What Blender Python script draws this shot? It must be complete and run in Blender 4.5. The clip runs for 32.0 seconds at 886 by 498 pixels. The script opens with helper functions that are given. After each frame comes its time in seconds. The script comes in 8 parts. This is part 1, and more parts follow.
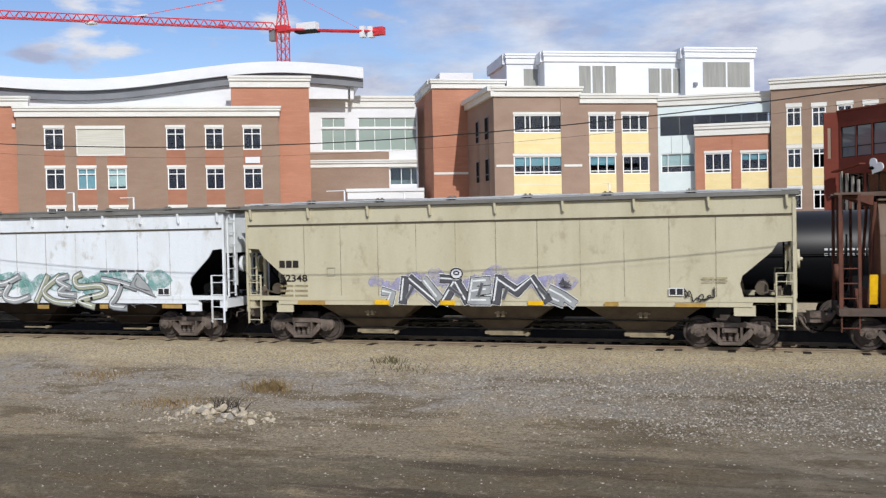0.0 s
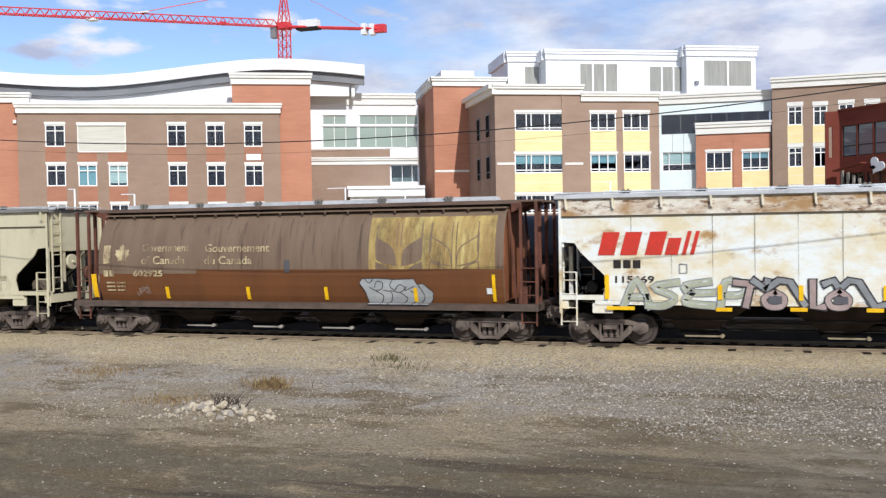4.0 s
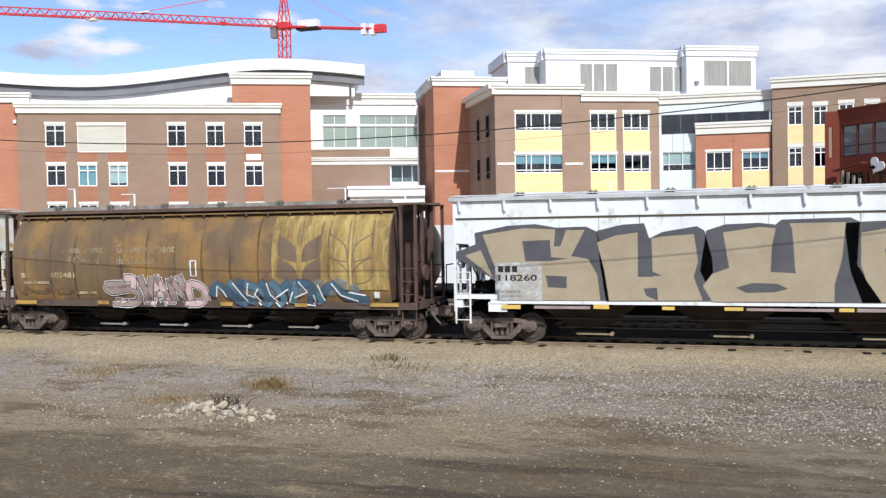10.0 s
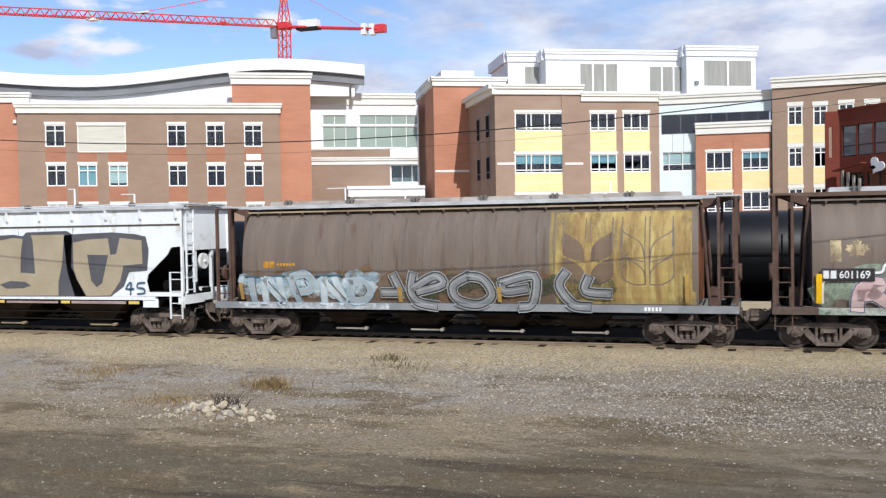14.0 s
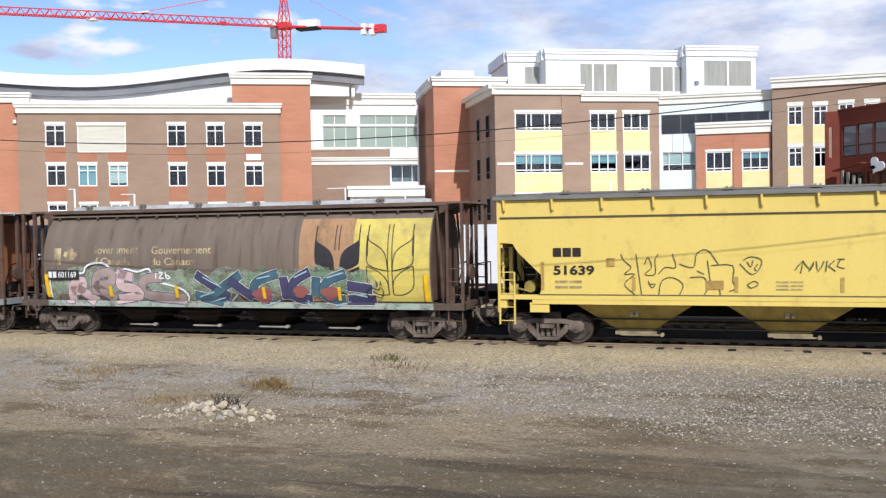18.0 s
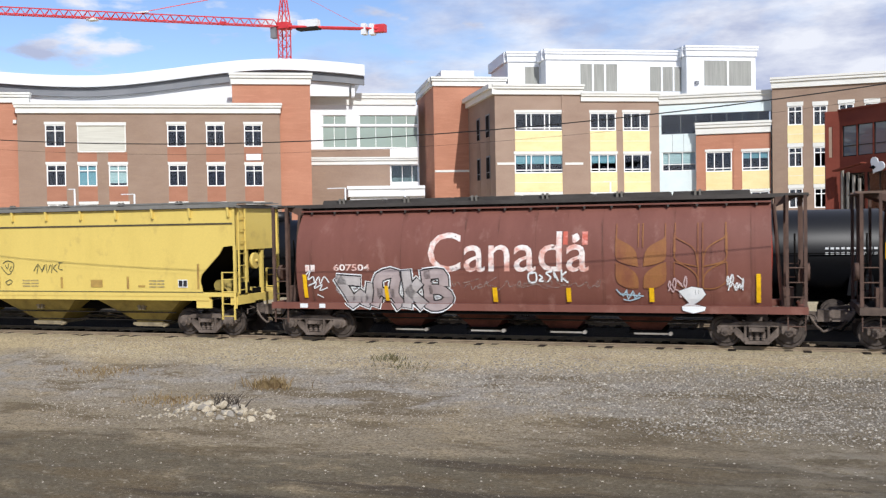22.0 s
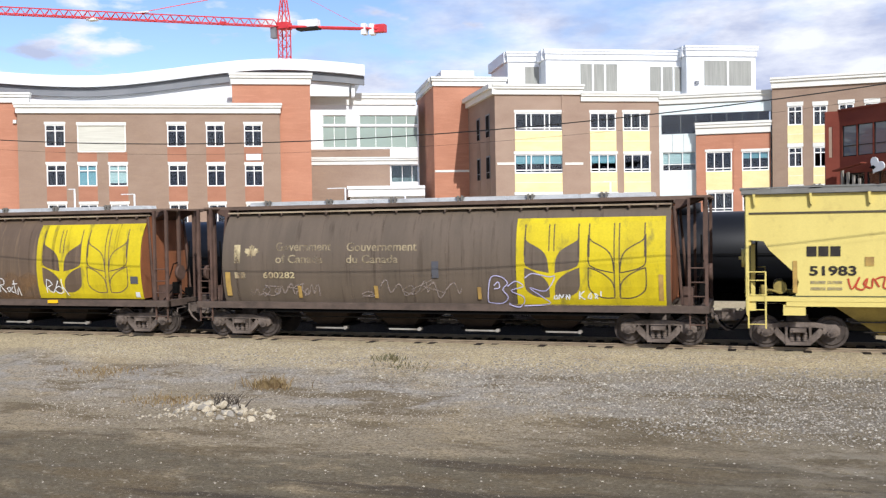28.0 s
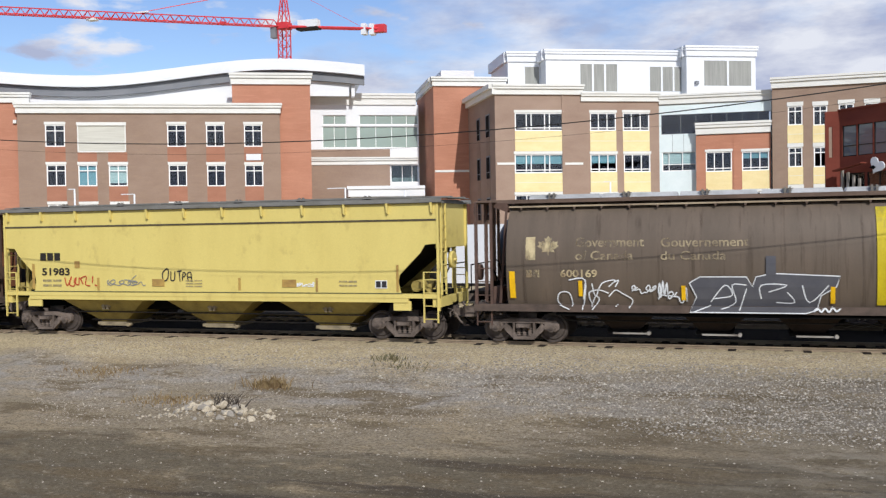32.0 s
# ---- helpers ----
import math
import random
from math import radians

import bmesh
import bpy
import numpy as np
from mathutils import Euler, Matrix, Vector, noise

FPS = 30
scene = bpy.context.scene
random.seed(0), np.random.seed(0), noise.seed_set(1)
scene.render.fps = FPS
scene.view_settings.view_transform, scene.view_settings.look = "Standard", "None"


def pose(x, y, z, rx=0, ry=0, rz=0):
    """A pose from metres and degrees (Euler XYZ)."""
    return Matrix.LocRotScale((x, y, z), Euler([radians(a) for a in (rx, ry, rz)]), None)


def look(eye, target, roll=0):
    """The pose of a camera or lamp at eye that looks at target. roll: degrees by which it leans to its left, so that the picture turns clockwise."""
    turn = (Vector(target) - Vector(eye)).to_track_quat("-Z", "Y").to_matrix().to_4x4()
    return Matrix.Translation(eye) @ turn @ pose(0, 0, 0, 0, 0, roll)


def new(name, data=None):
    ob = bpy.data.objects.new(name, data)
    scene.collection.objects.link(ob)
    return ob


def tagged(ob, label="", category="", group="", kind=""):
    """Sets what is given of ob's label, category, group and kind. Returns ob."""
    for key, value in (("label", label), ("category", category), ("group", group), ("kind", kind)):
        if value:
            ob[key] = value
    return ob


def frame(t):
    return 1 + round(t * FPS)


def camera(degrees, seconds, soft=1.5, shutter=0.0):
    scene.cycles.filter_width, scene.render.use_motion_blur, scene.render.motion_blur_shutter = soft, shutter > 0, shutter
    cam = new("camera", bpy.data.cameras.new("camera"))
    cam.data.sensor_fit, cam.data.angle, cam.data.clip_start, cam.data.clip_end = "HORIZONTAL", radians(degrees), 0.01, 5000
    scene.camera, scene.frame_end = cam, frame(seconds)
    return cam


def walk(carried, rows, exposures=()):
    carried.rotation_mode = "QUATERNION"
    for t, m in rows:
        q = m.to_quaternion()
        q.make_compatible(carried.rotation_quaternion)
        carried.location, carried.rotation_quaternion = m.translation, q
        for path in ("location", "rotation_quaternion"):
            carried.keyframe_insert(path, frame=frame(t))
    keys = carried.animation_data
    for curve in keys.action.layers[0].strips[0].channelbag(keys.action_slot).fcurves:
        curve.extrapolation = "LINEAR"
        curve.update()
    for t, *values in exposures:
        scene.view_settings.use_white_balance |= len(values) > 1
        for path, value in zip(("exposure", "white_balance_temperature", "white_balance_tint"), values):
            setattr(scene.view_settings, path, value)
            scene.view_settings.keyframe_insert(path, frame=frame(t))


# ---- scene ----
# The rails run along x, y points away from the viewer, z = 0 is the top of the rail.
cam = camera(49.5, 32.0, soft=1.3, shutter=0.12)
EYE = (0, 0, 3.77)
walk(cam, [
    (0, look(EYE, (-9.378, 28.478, 3.063), -1.19)),
    (0.6, look(EYE, (-9.395, 28.478, 3.055), -1.12)),
    (1.5, look(EYE, (-9.398, 28.478, 3.025), -1.05)),
    (2.2, look(EYE, (-9.401, 28.478, 2.992), -1.0)),
    (3, look(EYE, (-9.401, 28.478, 2.992), -1.0)),
    (32, look(EYE, (-9.401, 28.478, 2.992), -1.0)),
], exposures=[
    (0, -0.22), (1, -0.18), (2, 0.0), (3, 0.06), (6, -0.16), (7, -0.1), (9, 0.02), (10, 0.05), (11, -0.05), (13, 0.0), (14, 0.02),
    (17, 0.1), (18, 0.1), (19, -0.02), (20, -0.12), (21, -0.1), (22, 0.0), (23, 0.12), (24, 0.17), (25, 0.17), (28, 0.18), (29, 0.15), (30, -0.06), (31, -0.12), (32, -0.14)])

# ---- light: afternoon sun from behind the viewer, partly cloudy sky ----
SUN_FROM = Vector((0.478, -0.682, 0.616)).normalized()
world = bpy.data.worlds.new("sky")
scene.world = world
world.use_nodes = True
wt = world.node_tree
wt.nodes.clear()


def wnode(kind, **values):
    n = wt.nodes.new(kind)
    for k, v in values.items():
        n.inputs[k].default_value = v
    return n


sky = wt.nodes.new("ShaderNodeTexSky")
sky.sky_type = "NISHITA"
sky.sun_disc = False
sky.sun_elevation = math.asin(SUN_FROM.z)
sky.sun_rotation = math.atan2(SUN_FROM.x, SUN_FROM.y)
sky.air_density, sky.dust_density, sky.ozone_density = 1.0, 0.35, 3.0
tc = wt.nodes.new("ShaderNodeTexCoord")
mp = wt.nodes.new("ShaderNodeMapping")
mp.inputs["Scale"].default_value = (3.0, 3.0, 9.0)
mp.inputs["Location"].default_value = (0.35, 0.1, 0.55)
wt.links.new(tc.outputs["Generated"], mp.inputs["Vector"])
cl = wnode("ShaderNodeTexNoise", Scale=1.25, Detail=9.0, Roughness=0.56, Distortion=0.25)
wt.links.new(mp.outputs["Vector"], cl.inputs["Vector"])
cr = wt.nodes.new("ShaderNodeValToRGB")
cr.color_ramp.elements[0].position, cr.color_ramp.elements[1].position = 0.23, 0.42
# the cloud cover thickens towards +x
wsep = wt.nodes.new("ShaderNodeSeparateXYZ")
wt.links.new(tc.outputs["Generated"], wsep.inputs["Vector"])
wadd = wt.nodes.new("ShaderNodeMath")
wadd.operation = "MULTIPLY_ADD"
wadd.inputs[1].default_value = 0.48
wt.links.new(wsep.outputs["X"], wadd.inputs[0])
wt.links.new(cl.outputs["Fac"], wadd.inputs[2])
# and thins out overhead
whigh = wt.nodes.new("ShaderNodeMath")
whigh.operation = "MULTIPLY_ADD"
whigh.inputs[1].default_value = -0.30
wt.links.new(wsep.outputs["Z"], whigh.inputs[0])
wt.links.new(wadd.outputs[0], whigh.inputs[2])
wt.links.new(whigh.outputs[0], cr.inputs["Fac"])
# small separate heaps of cloud
heap = wnode("ShaderNodeTexNoise", Scale=3.1, Detail=7.0, Roughness=0.55, Distortion=0.1)
wt.links.new(mp.outputs["Vector"], heap.inputs["Vector"])
heap_ramp = wt.nodes.new("ShaderNodeMapRange")
heap_ramp.inputs["From Min"].default_value, heap_ramp.inputs["From Max"].default_value = 0.575, 0.68
wt.links.new(heap.outputs["Fac"], heap_ramp.inputs["Value"])
cover = wt.nodes.new("ShaderNodeMath")
cover.operation = "MAXIMUM"
wt.links.new(cr.outputs["Color"], cover.inputs[0])
wt.links.new(heap_ramp.outputs["Result"], cover.inputs[1])
shade = wnode("ShaderNodeTexNoise", Scale=2.6, Detail=6.0, Roughness=0.6)
wt.links.new(mp.outputs["Vector"], shade.inputs["Vector"])
tone = wt.nodes.new("ShaderNodeValToRGB")
tone.color_ramp.elements[0].position, tone.color_ramp.elements[1].position = 0.38, 0.62
tone.color_ramp.elements[0].color = (4.3, 4.8, 6.6, 1)
tone.color_ramp.elements[1].color = (7.8, 8.1, 9.0, 1)
wt.links.new(shade.outputs["Fac"], tone.inputs["Fac"])
wm = wt.nodes.new("ShaderNodeMix")
wm.data_type = "RGBA"
wt.links.new(cover.outputs[0], wm.inputs["Factor"])
wsat = wnode("ShaderNodeHueSaturation", Hue=0.512, Saturation=1.08, Value=1.34)
wt.links.new(sky.outputs["Color"], wsat.inputs["Color"])
wt.links.new(wsat.outputs["Color"], wm.inputs[6])
wt.links.new(tone.outputs["Color"], wm.inputs[7])
bg = wnode("ShaderNodeBackground", Strength=0.11)
wt.links.new(wm.outputs[2], bg.inputs["Color"])
wo = wt.nodes.new("ShaderNodeOutputWorld")
wt.links.new(bg.outputs["Background"], wo.inputs["Surface"])

sun = new("sun", bpy.data.lights.new("sun", "SUN"))
sun.data.energy, sun.data.angle, sun.data.color = 4.0, radians(0.55), (1.0, 0.985, 0.97)
sun.matrix_world = look(SUN_FROM * 50, (0, 0, 0))


# ---- materials ----
def rgb(text, gain=1.0):
    """Linear colour from a hex code."""
    v = [int(text[i:i + 2], 16) / 255 for i in (0, 2, 4)]
    return tuple(gain * (c / 12.92 if c <= 0.04045 else ((c + 0.055) / 1.055) ** 2.4) for c in v) + (1,)


def surf(name, base, second=None, scale=(1, 1, 1), lo=0.4, hi=0.65, third=None, scale3=(6, 6, 6), lo3=0.55, hi3=0.7,
         rough=0.6, metal=0.0, bump=0.0, bscale=20.0, grain=0.12, coat=0.0, spec=0.3, detail=5.0, worn=None, wscale=(3, 3, 3)):
    """A surface with a base colour, stains of a second colour, flecks of a third, fine grain and relief. worn: how the paint has flaked away (low, high)."""
    m = bpy.data.materials.new(name)
    m.use_nodes = True
    nt = m.node_tree
    b = nt.nodes["Principled BSDF"]
    b.inputs["Roughness"].default_value, b.inputs["Metallic"].default_value = rough, metal
    b.inputs["Coat Weight"].default_value, b.inputs["Specular IOR Level"].default_value = coat, spec
    co = nt.nodes.new("ShaderNodeTexCoord")

    def noise_at(sc, dt=detail, ro=0.6):
        g = nt.nodes.new("ShaderNodeMapping")
        g.inputs["Scale"].default_value = sc
        nt.links.new(co.outputs["Object"], g.inputs["Vector"])
        n = nt.nodes.new("ShaderNodeTexNoise")
        n.inputs["Scale"].default_value, n.inputs["Detail"].default_value, n.inputs["Roughness"].default_value = 1.0, dt, ro
        nt.links.new(g.outputs["Vector"], n.inputs["Vector"])
        return n.outputs["Fac"]

    def mix(a, col, fac, low, high):
        r = nt.nodes.new("ShaderNodeValToRGB")
        r.color_ramp.elements[0].position, r.color_ramp.elements[1].position = low, high
        nt.links.new(fac, r.inputs["Fac"])
        x = nt.nodes.new("ShaderNodeMix")
        x.data_type = "RGBA"
        nt.links.new(r.outputs["Color"], x.inputs["Factor"])
        if isinstance(a, tuple):
            x.inputs[6].default_value = a
        else:
            nt.links.new(a, x.inputs[6])
        x.inputs[7].default_value = col
        return x.outputs[2]

    colour = base
    if second:
        colour = mix(colour, second, noise_at(scale), lo, hi)
    if third:
        colour = mix(colour, third, noise_at(scale3, 7.0, 0.65), lo3, hi3)
    if grain:
        fine = noise_at((bscale, bscale, bscale), 4.0, 0.7)
        mr = nt.nodes.new("ShaderNodeMapRange")
        mr.inputs["From Min"].default_value, mr.inputs["From Max"].default_value = 0.25, 0.75
        mr.inputs["To Min"].default_value, mr.inputs["To Max"].default_value = 1 - grain, 1 + grain
        nt.links.new(fine, mr.inputs["Value"])
        vm = nt.nodes.new("ShaderNodeVectorMath")
        vm.operation = "SCALE"
        if isinstance(colour, tuple):
            vm.inputs[0].default_value = colour[:3]
        else:
            nt.links.new(colour, vm.inputs[0])
        nt.links.new(mr.outputs["Result"], vm.inputs["Scale"])
        colour = vm.outputs["Vector"]
        if bump:
            bp = nt.nodes.new("ShaderNodeBump")
            bp.inputs["Strength"].default_value, bp.inputs["Distance"].default_value = bump, 0.02
            nt.links.new(fine, bp.inputs["Height"])
            nt.links.new(bp.outputs["Normal"], b.inputs["Normal"])
    if isinstance(colour, tuple):
        b.inputs["Base Color"].default_value = colour
    else:
        nt.links.new(colour, b.inputs["Base Color"])
    if worn:
        r = nt.nodes.new("ShaderNodeMapRange")
        r.inputs["From Min"].default_value, r.inputs["From Max"].default_value = worn
        nt.links.new(noise_at(wscale, 6.0, 0.65), r.inputs["Value"])
        nt.links.new(r.outputs["Result"], b.inputs["Alpha"])
    return m


def glass(name, tint, rough=0.03, sky_sheen=None):
    m = bpy.data.materials.new(name)
    m.use_nodes = True
    nt = m.node_tree
    nt.nodes.clear()
    fr = nt.nodes.new("ShaderNodeFresnel")
    fr.inputs["IOR"].default_value = 1.75
    gl = nt.nodes.new("ShaderNodeBsdfGlossy")
    gl.inputs["Roughness"].default_value = rough
    tr = nt.nodes.new("ShaderNodeBsdfTransparent")
    tr.inputs["Color"].default_value = tint
    mx = nt.nodes.new("ShaderNodeMixShader")
    out = nt.nodes.new("ShaderNodeOutputMaterial")
    nt.links.new(fr.outputs["Fac"], mx.inputs["Fac"])
    # even diffuse colour that stands in for sky reflected in the pane
    if sky_sheen:
        df = nt.nodes.new("ShaderNodeBsdfDiffuse")
        df.inputs["Color"].default_value = sky_sheen
        half = nt.nodes.new("ShaderNodeMixShader")
        half.inputs["Fac"].default_value = 0.6
        nt.links.new(tr.outputs["BSDF"], half.inputs[1])
        nt.links.new(df.outputs["BSDF"], half.inputs[2])
        nt.links.new(half.outputs["Shader"], mx.inputs[1])
    else:
        nt.links.new(tr.outputs["BSDF"], mx.inputs[1])
    nt.links.new(gl.outputs["BSDF"], mx.inputs[2])
    nt.links.new(mx.outputs["Shader"], out.inputs["Surface"])
    return m


BRICK_BROWN = surf("brown_brick", rgb("978272"), rgb("8a7465"), (0.25, 0.25, 0.5), 0.35, 0.7, rgb("98826f"), (0.6, 0.6, 3.0), 0.5, 0.75, rough=0.9, grain=0.10, bscale=9.0, bump=0.2)
BRICK_DARK = surf("dark_brown_brick", rgb("a08a7a"), rgb("937c6d"), (0.3, 0.3, 0.6), 0.35, 0.7, rough=0.9, grain=0.10, bscale=9.0, bump=0.2)
BRICK_RED = surf("orange_brick", rgb("b58169"), rgb("a9745d"), (0.22, 0.22, 0.5), 0.35, 0.7, rgb("bd866d"), (0.5, 0.5, 3.5), 0.5, 0.75, rough=0.9, grain=0.10, bscale=9.0, bump=0.2)
BRICK_SHED = surf("dark_red_brick", rgb("74392c"), rgb("683126"), (0.4, 0.4, 0.8), 0.35, 0.7, rough=0.85, grain=0.10, bscale=9.0, bump=0.2)
WHITE_PANEL = surf("white_panel", rgb("e2e4e6"), rgb("d8dadc"), (0.2, 0.2, 0.6), 0.35, 0.7, rough=0.55, grain=0.03, bscale=4.0)
PALE_AQUA = surf("pale_aqua_panel", rgb("dbe6e6"), rgb("cfdcdc"), (0.4, 0.4, 0.6), 0.35, 0.7, rough=0.35, grain=0.03, bscale=4.0)
CREAM = surf("cream_trim", rgb("dfdfda"), rgb("d5d4cd"), (0.4, 0.4, 1.5), 0.4, 0.7, rough=0.7, grain=0.04, bscale=6.0)
SANDSTONE = surf("yellow_panel", rgb("ead9a6"), rgb("e2ce96"), (0.5, 0.5, 1.2), 0.35, 0.7, rough=0.8, grain=0.05, bscale=6.0)
GREY_LOUVRE = surf("grey_louvre", rgb("989891"), rgb("8b8b85"), (5.0, 5.0, 0.3), 0.4, 0.6, rough=0.6, grain=0.06, bscale=14.0)
SOFFIT = surf("grey_soffit", rgb("7d7f83"), rgb("72757a"), (0.3, 0.3, 0.3), 0.4, 0.6, rough=0.6, grain=0.05)
WIN_FRAME = surf("white_window_frame", rgb("f2f2f0"), rough=0.45, grain=0.03)
# near-black: the darkness of unlit rooms is put into this colour
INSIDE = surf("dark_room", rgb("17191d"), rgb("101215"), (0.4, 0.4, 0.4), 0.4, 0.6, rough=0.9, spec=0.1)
BRICK_PANEL = surf("red_brick_panel", rgb("a67660"), rgb("996a55"), (0.4, 0.4, 1.0), 0.35, 0.7, rough=0.9, grain=0.10, bscale=9.0)
SHUTTER = surf("cream_louvre", rgb("c9c8bd"), rgb("bdbbb0"), (0.3, 0.3, 9.0), 0.4, 0.6, rough=0.7, grain=0.05)
PALE_ROOM = surf("pale_green_room", rgb("93a69e"), rgb("7f928b"), (0.3, 0.3, 0.5), 0.4, 0.65, rough=0.9)
BLIND = surf("teal_blind", rgb("8fc0c2"), rgb("7db0b4"), (0.2, 0.2, 6.0), 0.4, 0.6, rough=0.8)
BLIND_PALE = surf("pale_blind", rgb("cfe3d8"), rgb("b9d2c8"), (0.2, 0.2, 6.0), 0.4, 0.6, rough=0.8)
GLASS = glass("window_glass", (0.78, 0.83, 0.88, 1))
GLASS_GREEN = glass("green_curtain_glass", (0.82, 0.92, 0.88, 1), sky_sheen=rgb("a3b0a8"))
GLASS_SHOP = glass("shop_glass", (0.6, 0.66, 0.75, 1), sky_sheen=rgb("7b8490"))
CRANE_RED = surf("red_crane_paint", rgb("d23f45"), rgb("b93039"), (0.5, 0.5, 0.5), 0.4, 0.7, rough=0.5)
DARK_STEEL = surf("dark_steel", rgb("232120"), rgb("2e2a26"), (3, 3, 3), 0.4, 0.7, rough=0.7, metal=0.05, spec=0.15)
WIRE = surf("black_cable", rgb("262626"), rough=0.7, grain=0)
RAIL_STEEL = surf("dusty_rail_steel", rgb("95856f"), rgb("7b6a57"), (2, 8, 8), 0.4, 0.7, rough=0.75, metal=0.0)
TIE_WOOD = surf("weathered_tie", rgb("332c26"), rgb("262019"), (2, 9, 9), 0.4, 0.7, rough=0.95, bump=0.3, spec=0.1)
TRUCK_STEEL = surf("dusty_cast_steel", rgb("786c63"), rgb("4a413b"), (2.2, 2.2, 2.2), 0.36, 0.62, rgb("7d7064"), (9, 9, 9), 0.55, 0.75, rough=0.85, grain=0.2, bump=0.2)
WHEEL_STEEL = surf("rusty_wheel_steel", rgb("5d544e"), rgb("3d3632"), (3, 3, 3), 0.4, 0.7, rough=0.7, metal=0.3, grain=0.2)
# near-black: shade below and inside the cars is put into this colour
UNDER = surf("shade_black_steel", rgb("131211"), rgb("0d0c0c"), (1.5, 1.5, 1.5), 0.4, 0.7, rough=0.85, grain=0.2, spec=0.08)
TANK_BLACK = surf("black_tank_paint", rgb("121317"), rgb("0d0e10"), (0.6, 0.6, 1.5), 0.4, 0.7, rough=0.45, grain=0.06, spec=0.3)
BARE_STEEL = surf("weathered_bare_steel", rgb("a39f97"), rgb("7f776e"), (2, 2, 2), 0.4, 0.7, rough=0.6, metal=0.2)
GALV = surf("galvanised_steel", rgb("c8cacb"), rgb("a9abab"), (1.5, 4, 4), 0.4, 0.7, rough=0.5, metal=0.15)
STRIP_YELLOW = surf("yellow_reflector", rgb("eebd1c"), rgb("d8a51a"), (4, 4, 4), 0.4, 0.7, rough=0.4)
STRIP_FADED = surf("dusty_reflector", rgb("b3934f"), rgb("917345"), (4, 4, 4), 0.4, 0.7, rough=0.6)
INK_BLACK = surf("black_lettering", rgb("2b2622"), rgb("39332c"), (4, 4, 4), 0.5, 0.8, rough=0.6)
INK_WHITE = surf("white_lettering", rgb("e6dcd6"), rgb("d39a8a"), (2.5, 5, 2.5), 0.45, 0.62, rough=0.6, worn=(0.28, 0.42), wscale=(7, 7, 7))
INK_CREAM = surf("faded_cream_lettering", rgb("c4b48c"), rgb("9a876a"), (2.2, 2, 1.2), 0.42, 0.62, rough=0.7, worn=(0.30, 0.54), wscale=(3.0, 1, 1.2))
INK_TINY = surf("faint_stencil_lettering", rgb("8d8266"), rgb("a3976f"), (9, 9, 9), 0.4, 0.6, rough=0.7, worn=(0.3, 0.6), wscale=(22, 1, 9))
INK_RED = surf("red_lettering", rgb("c8382c"), rgb("b23a2c"), (4, 4, 4), 0.4, 0.7, rough=0.5)
INK_PINK = surf("washed_red_paint", rgb("c2604f"), rgb("d9a397"), (5, 5, 5), 0.45, 0.7, rough=0.6)
INK_GOLD = surf("gold_lettering", rgb("c78f2c"), rgb("8a6430"), (5, 5, 5), 0.45, 0.7, rough=0.6)
STONE_PALE = surf("pale_stone", rgb("c6baa4"), rgb("a0947f"), (4, 4, 4), 0.35, 0.65, rough=0.9, bump=0.3)


# ---- mesh building ----
class Geo:
    """Collects vertices and faces of one part."""

    def __init__(self):
        self.v, self.f, self.s = [], [], []

    def add(self, verts, faces, smooth=False):
        n = len(self.v)
        self.v += [tuple(p) for p in verts]
        self.f += [tuple(i + n for i in f) for f in faces]
        self.s += [smooth] * len(faces)
        return self

    def box(self, x0, x1, y0, y1, z0, z1):
        return self.add([(x, y, z) for x in (x0, x1) for y in (y0, y1) for z in (z0, z1)],
                        [(0, 1, 3, 2), (4, 6, 7, 5), (0, 4, 5, 1), (2, 3, 7, 6), (0, 2, 6, 4), (1, 5, 7, 3)])

    def prism(self, pts, y0, y1):
        """An outline in x and z, drawn out from y0 to y1."""
        a = sum(p[0] * q[1] - q[0] * p[1] for p, q in zip(pts, pts[1:] + pts[:1]))
        if a < 0:
            pts = pts[::-1]
        n = len(pts)
        verts = [(x, y0, z) for x, z in pts] + [(x, y1, z) for x, z in pts]
        faces = [tuple(range(n)), tuple(range(2 * n - 1, n - 1, -1))]
        faces += [(i, i + n, (i + 1) % n + n, (i + 1) % n) for i in range(n)]
        return self.add(verts, faces)

    def cyl(self, a, b, r, seg=10, r2=None, caps=True):
        a, b = Vector(a), Vector(b)
        d = (b - a).normalized()
        u = d.orthogonal().normalized()
        w = d.cross(u)
        r2 = r if r2 is None else r2
        verts = []
        for c, q in ((a, r), (b, r2)):
            verts += [c + q * (math.cos(k * math.tau / seg) * u + math.sin(k * math.tau / seg) * w) for k in range(seg)]
        self.add(verts, [(k, (k + 1) % seg, (k + 1) % seg + seg, k + seg) for k in range(seg)], seg > 6)
        if caps:
            n = len(self.v) - 2 * seg
            self.f += [tuple(n + k for k in range(seg - 1, -1, -1)), tuple(n + seg + k for k in range(seg))]
            self.s += [False, False]
        return self

    def tube(self, pts, r, seg=6):
        for a, b in zip(pts, pts[1:]):
            self.cyl(a, b, r, seg)
        return self

    def weld(self):
        """Joins corners that meet, so that a part is one piece."""
        seen, place, pts = {}, [], []
        for p in self.v:
            k = tuple(round(c, 4) for c in p)
            if k not in seen:
                seen[k] = len(pts)
                pts.append(p)
            place.append(seen[k])
        self.v, self.f = pts, [tuple(place[i] for i in f) for f in self.f]
        return self

    def mesh(self, name, material):
        me = bpy.data.meshes.new(name)
        me.from_pydata(self.v, [], self.f)
        me.polygons.foreach_set("use_smooth", self.s)
        me.materials.append(material)
        me.update()
        return me


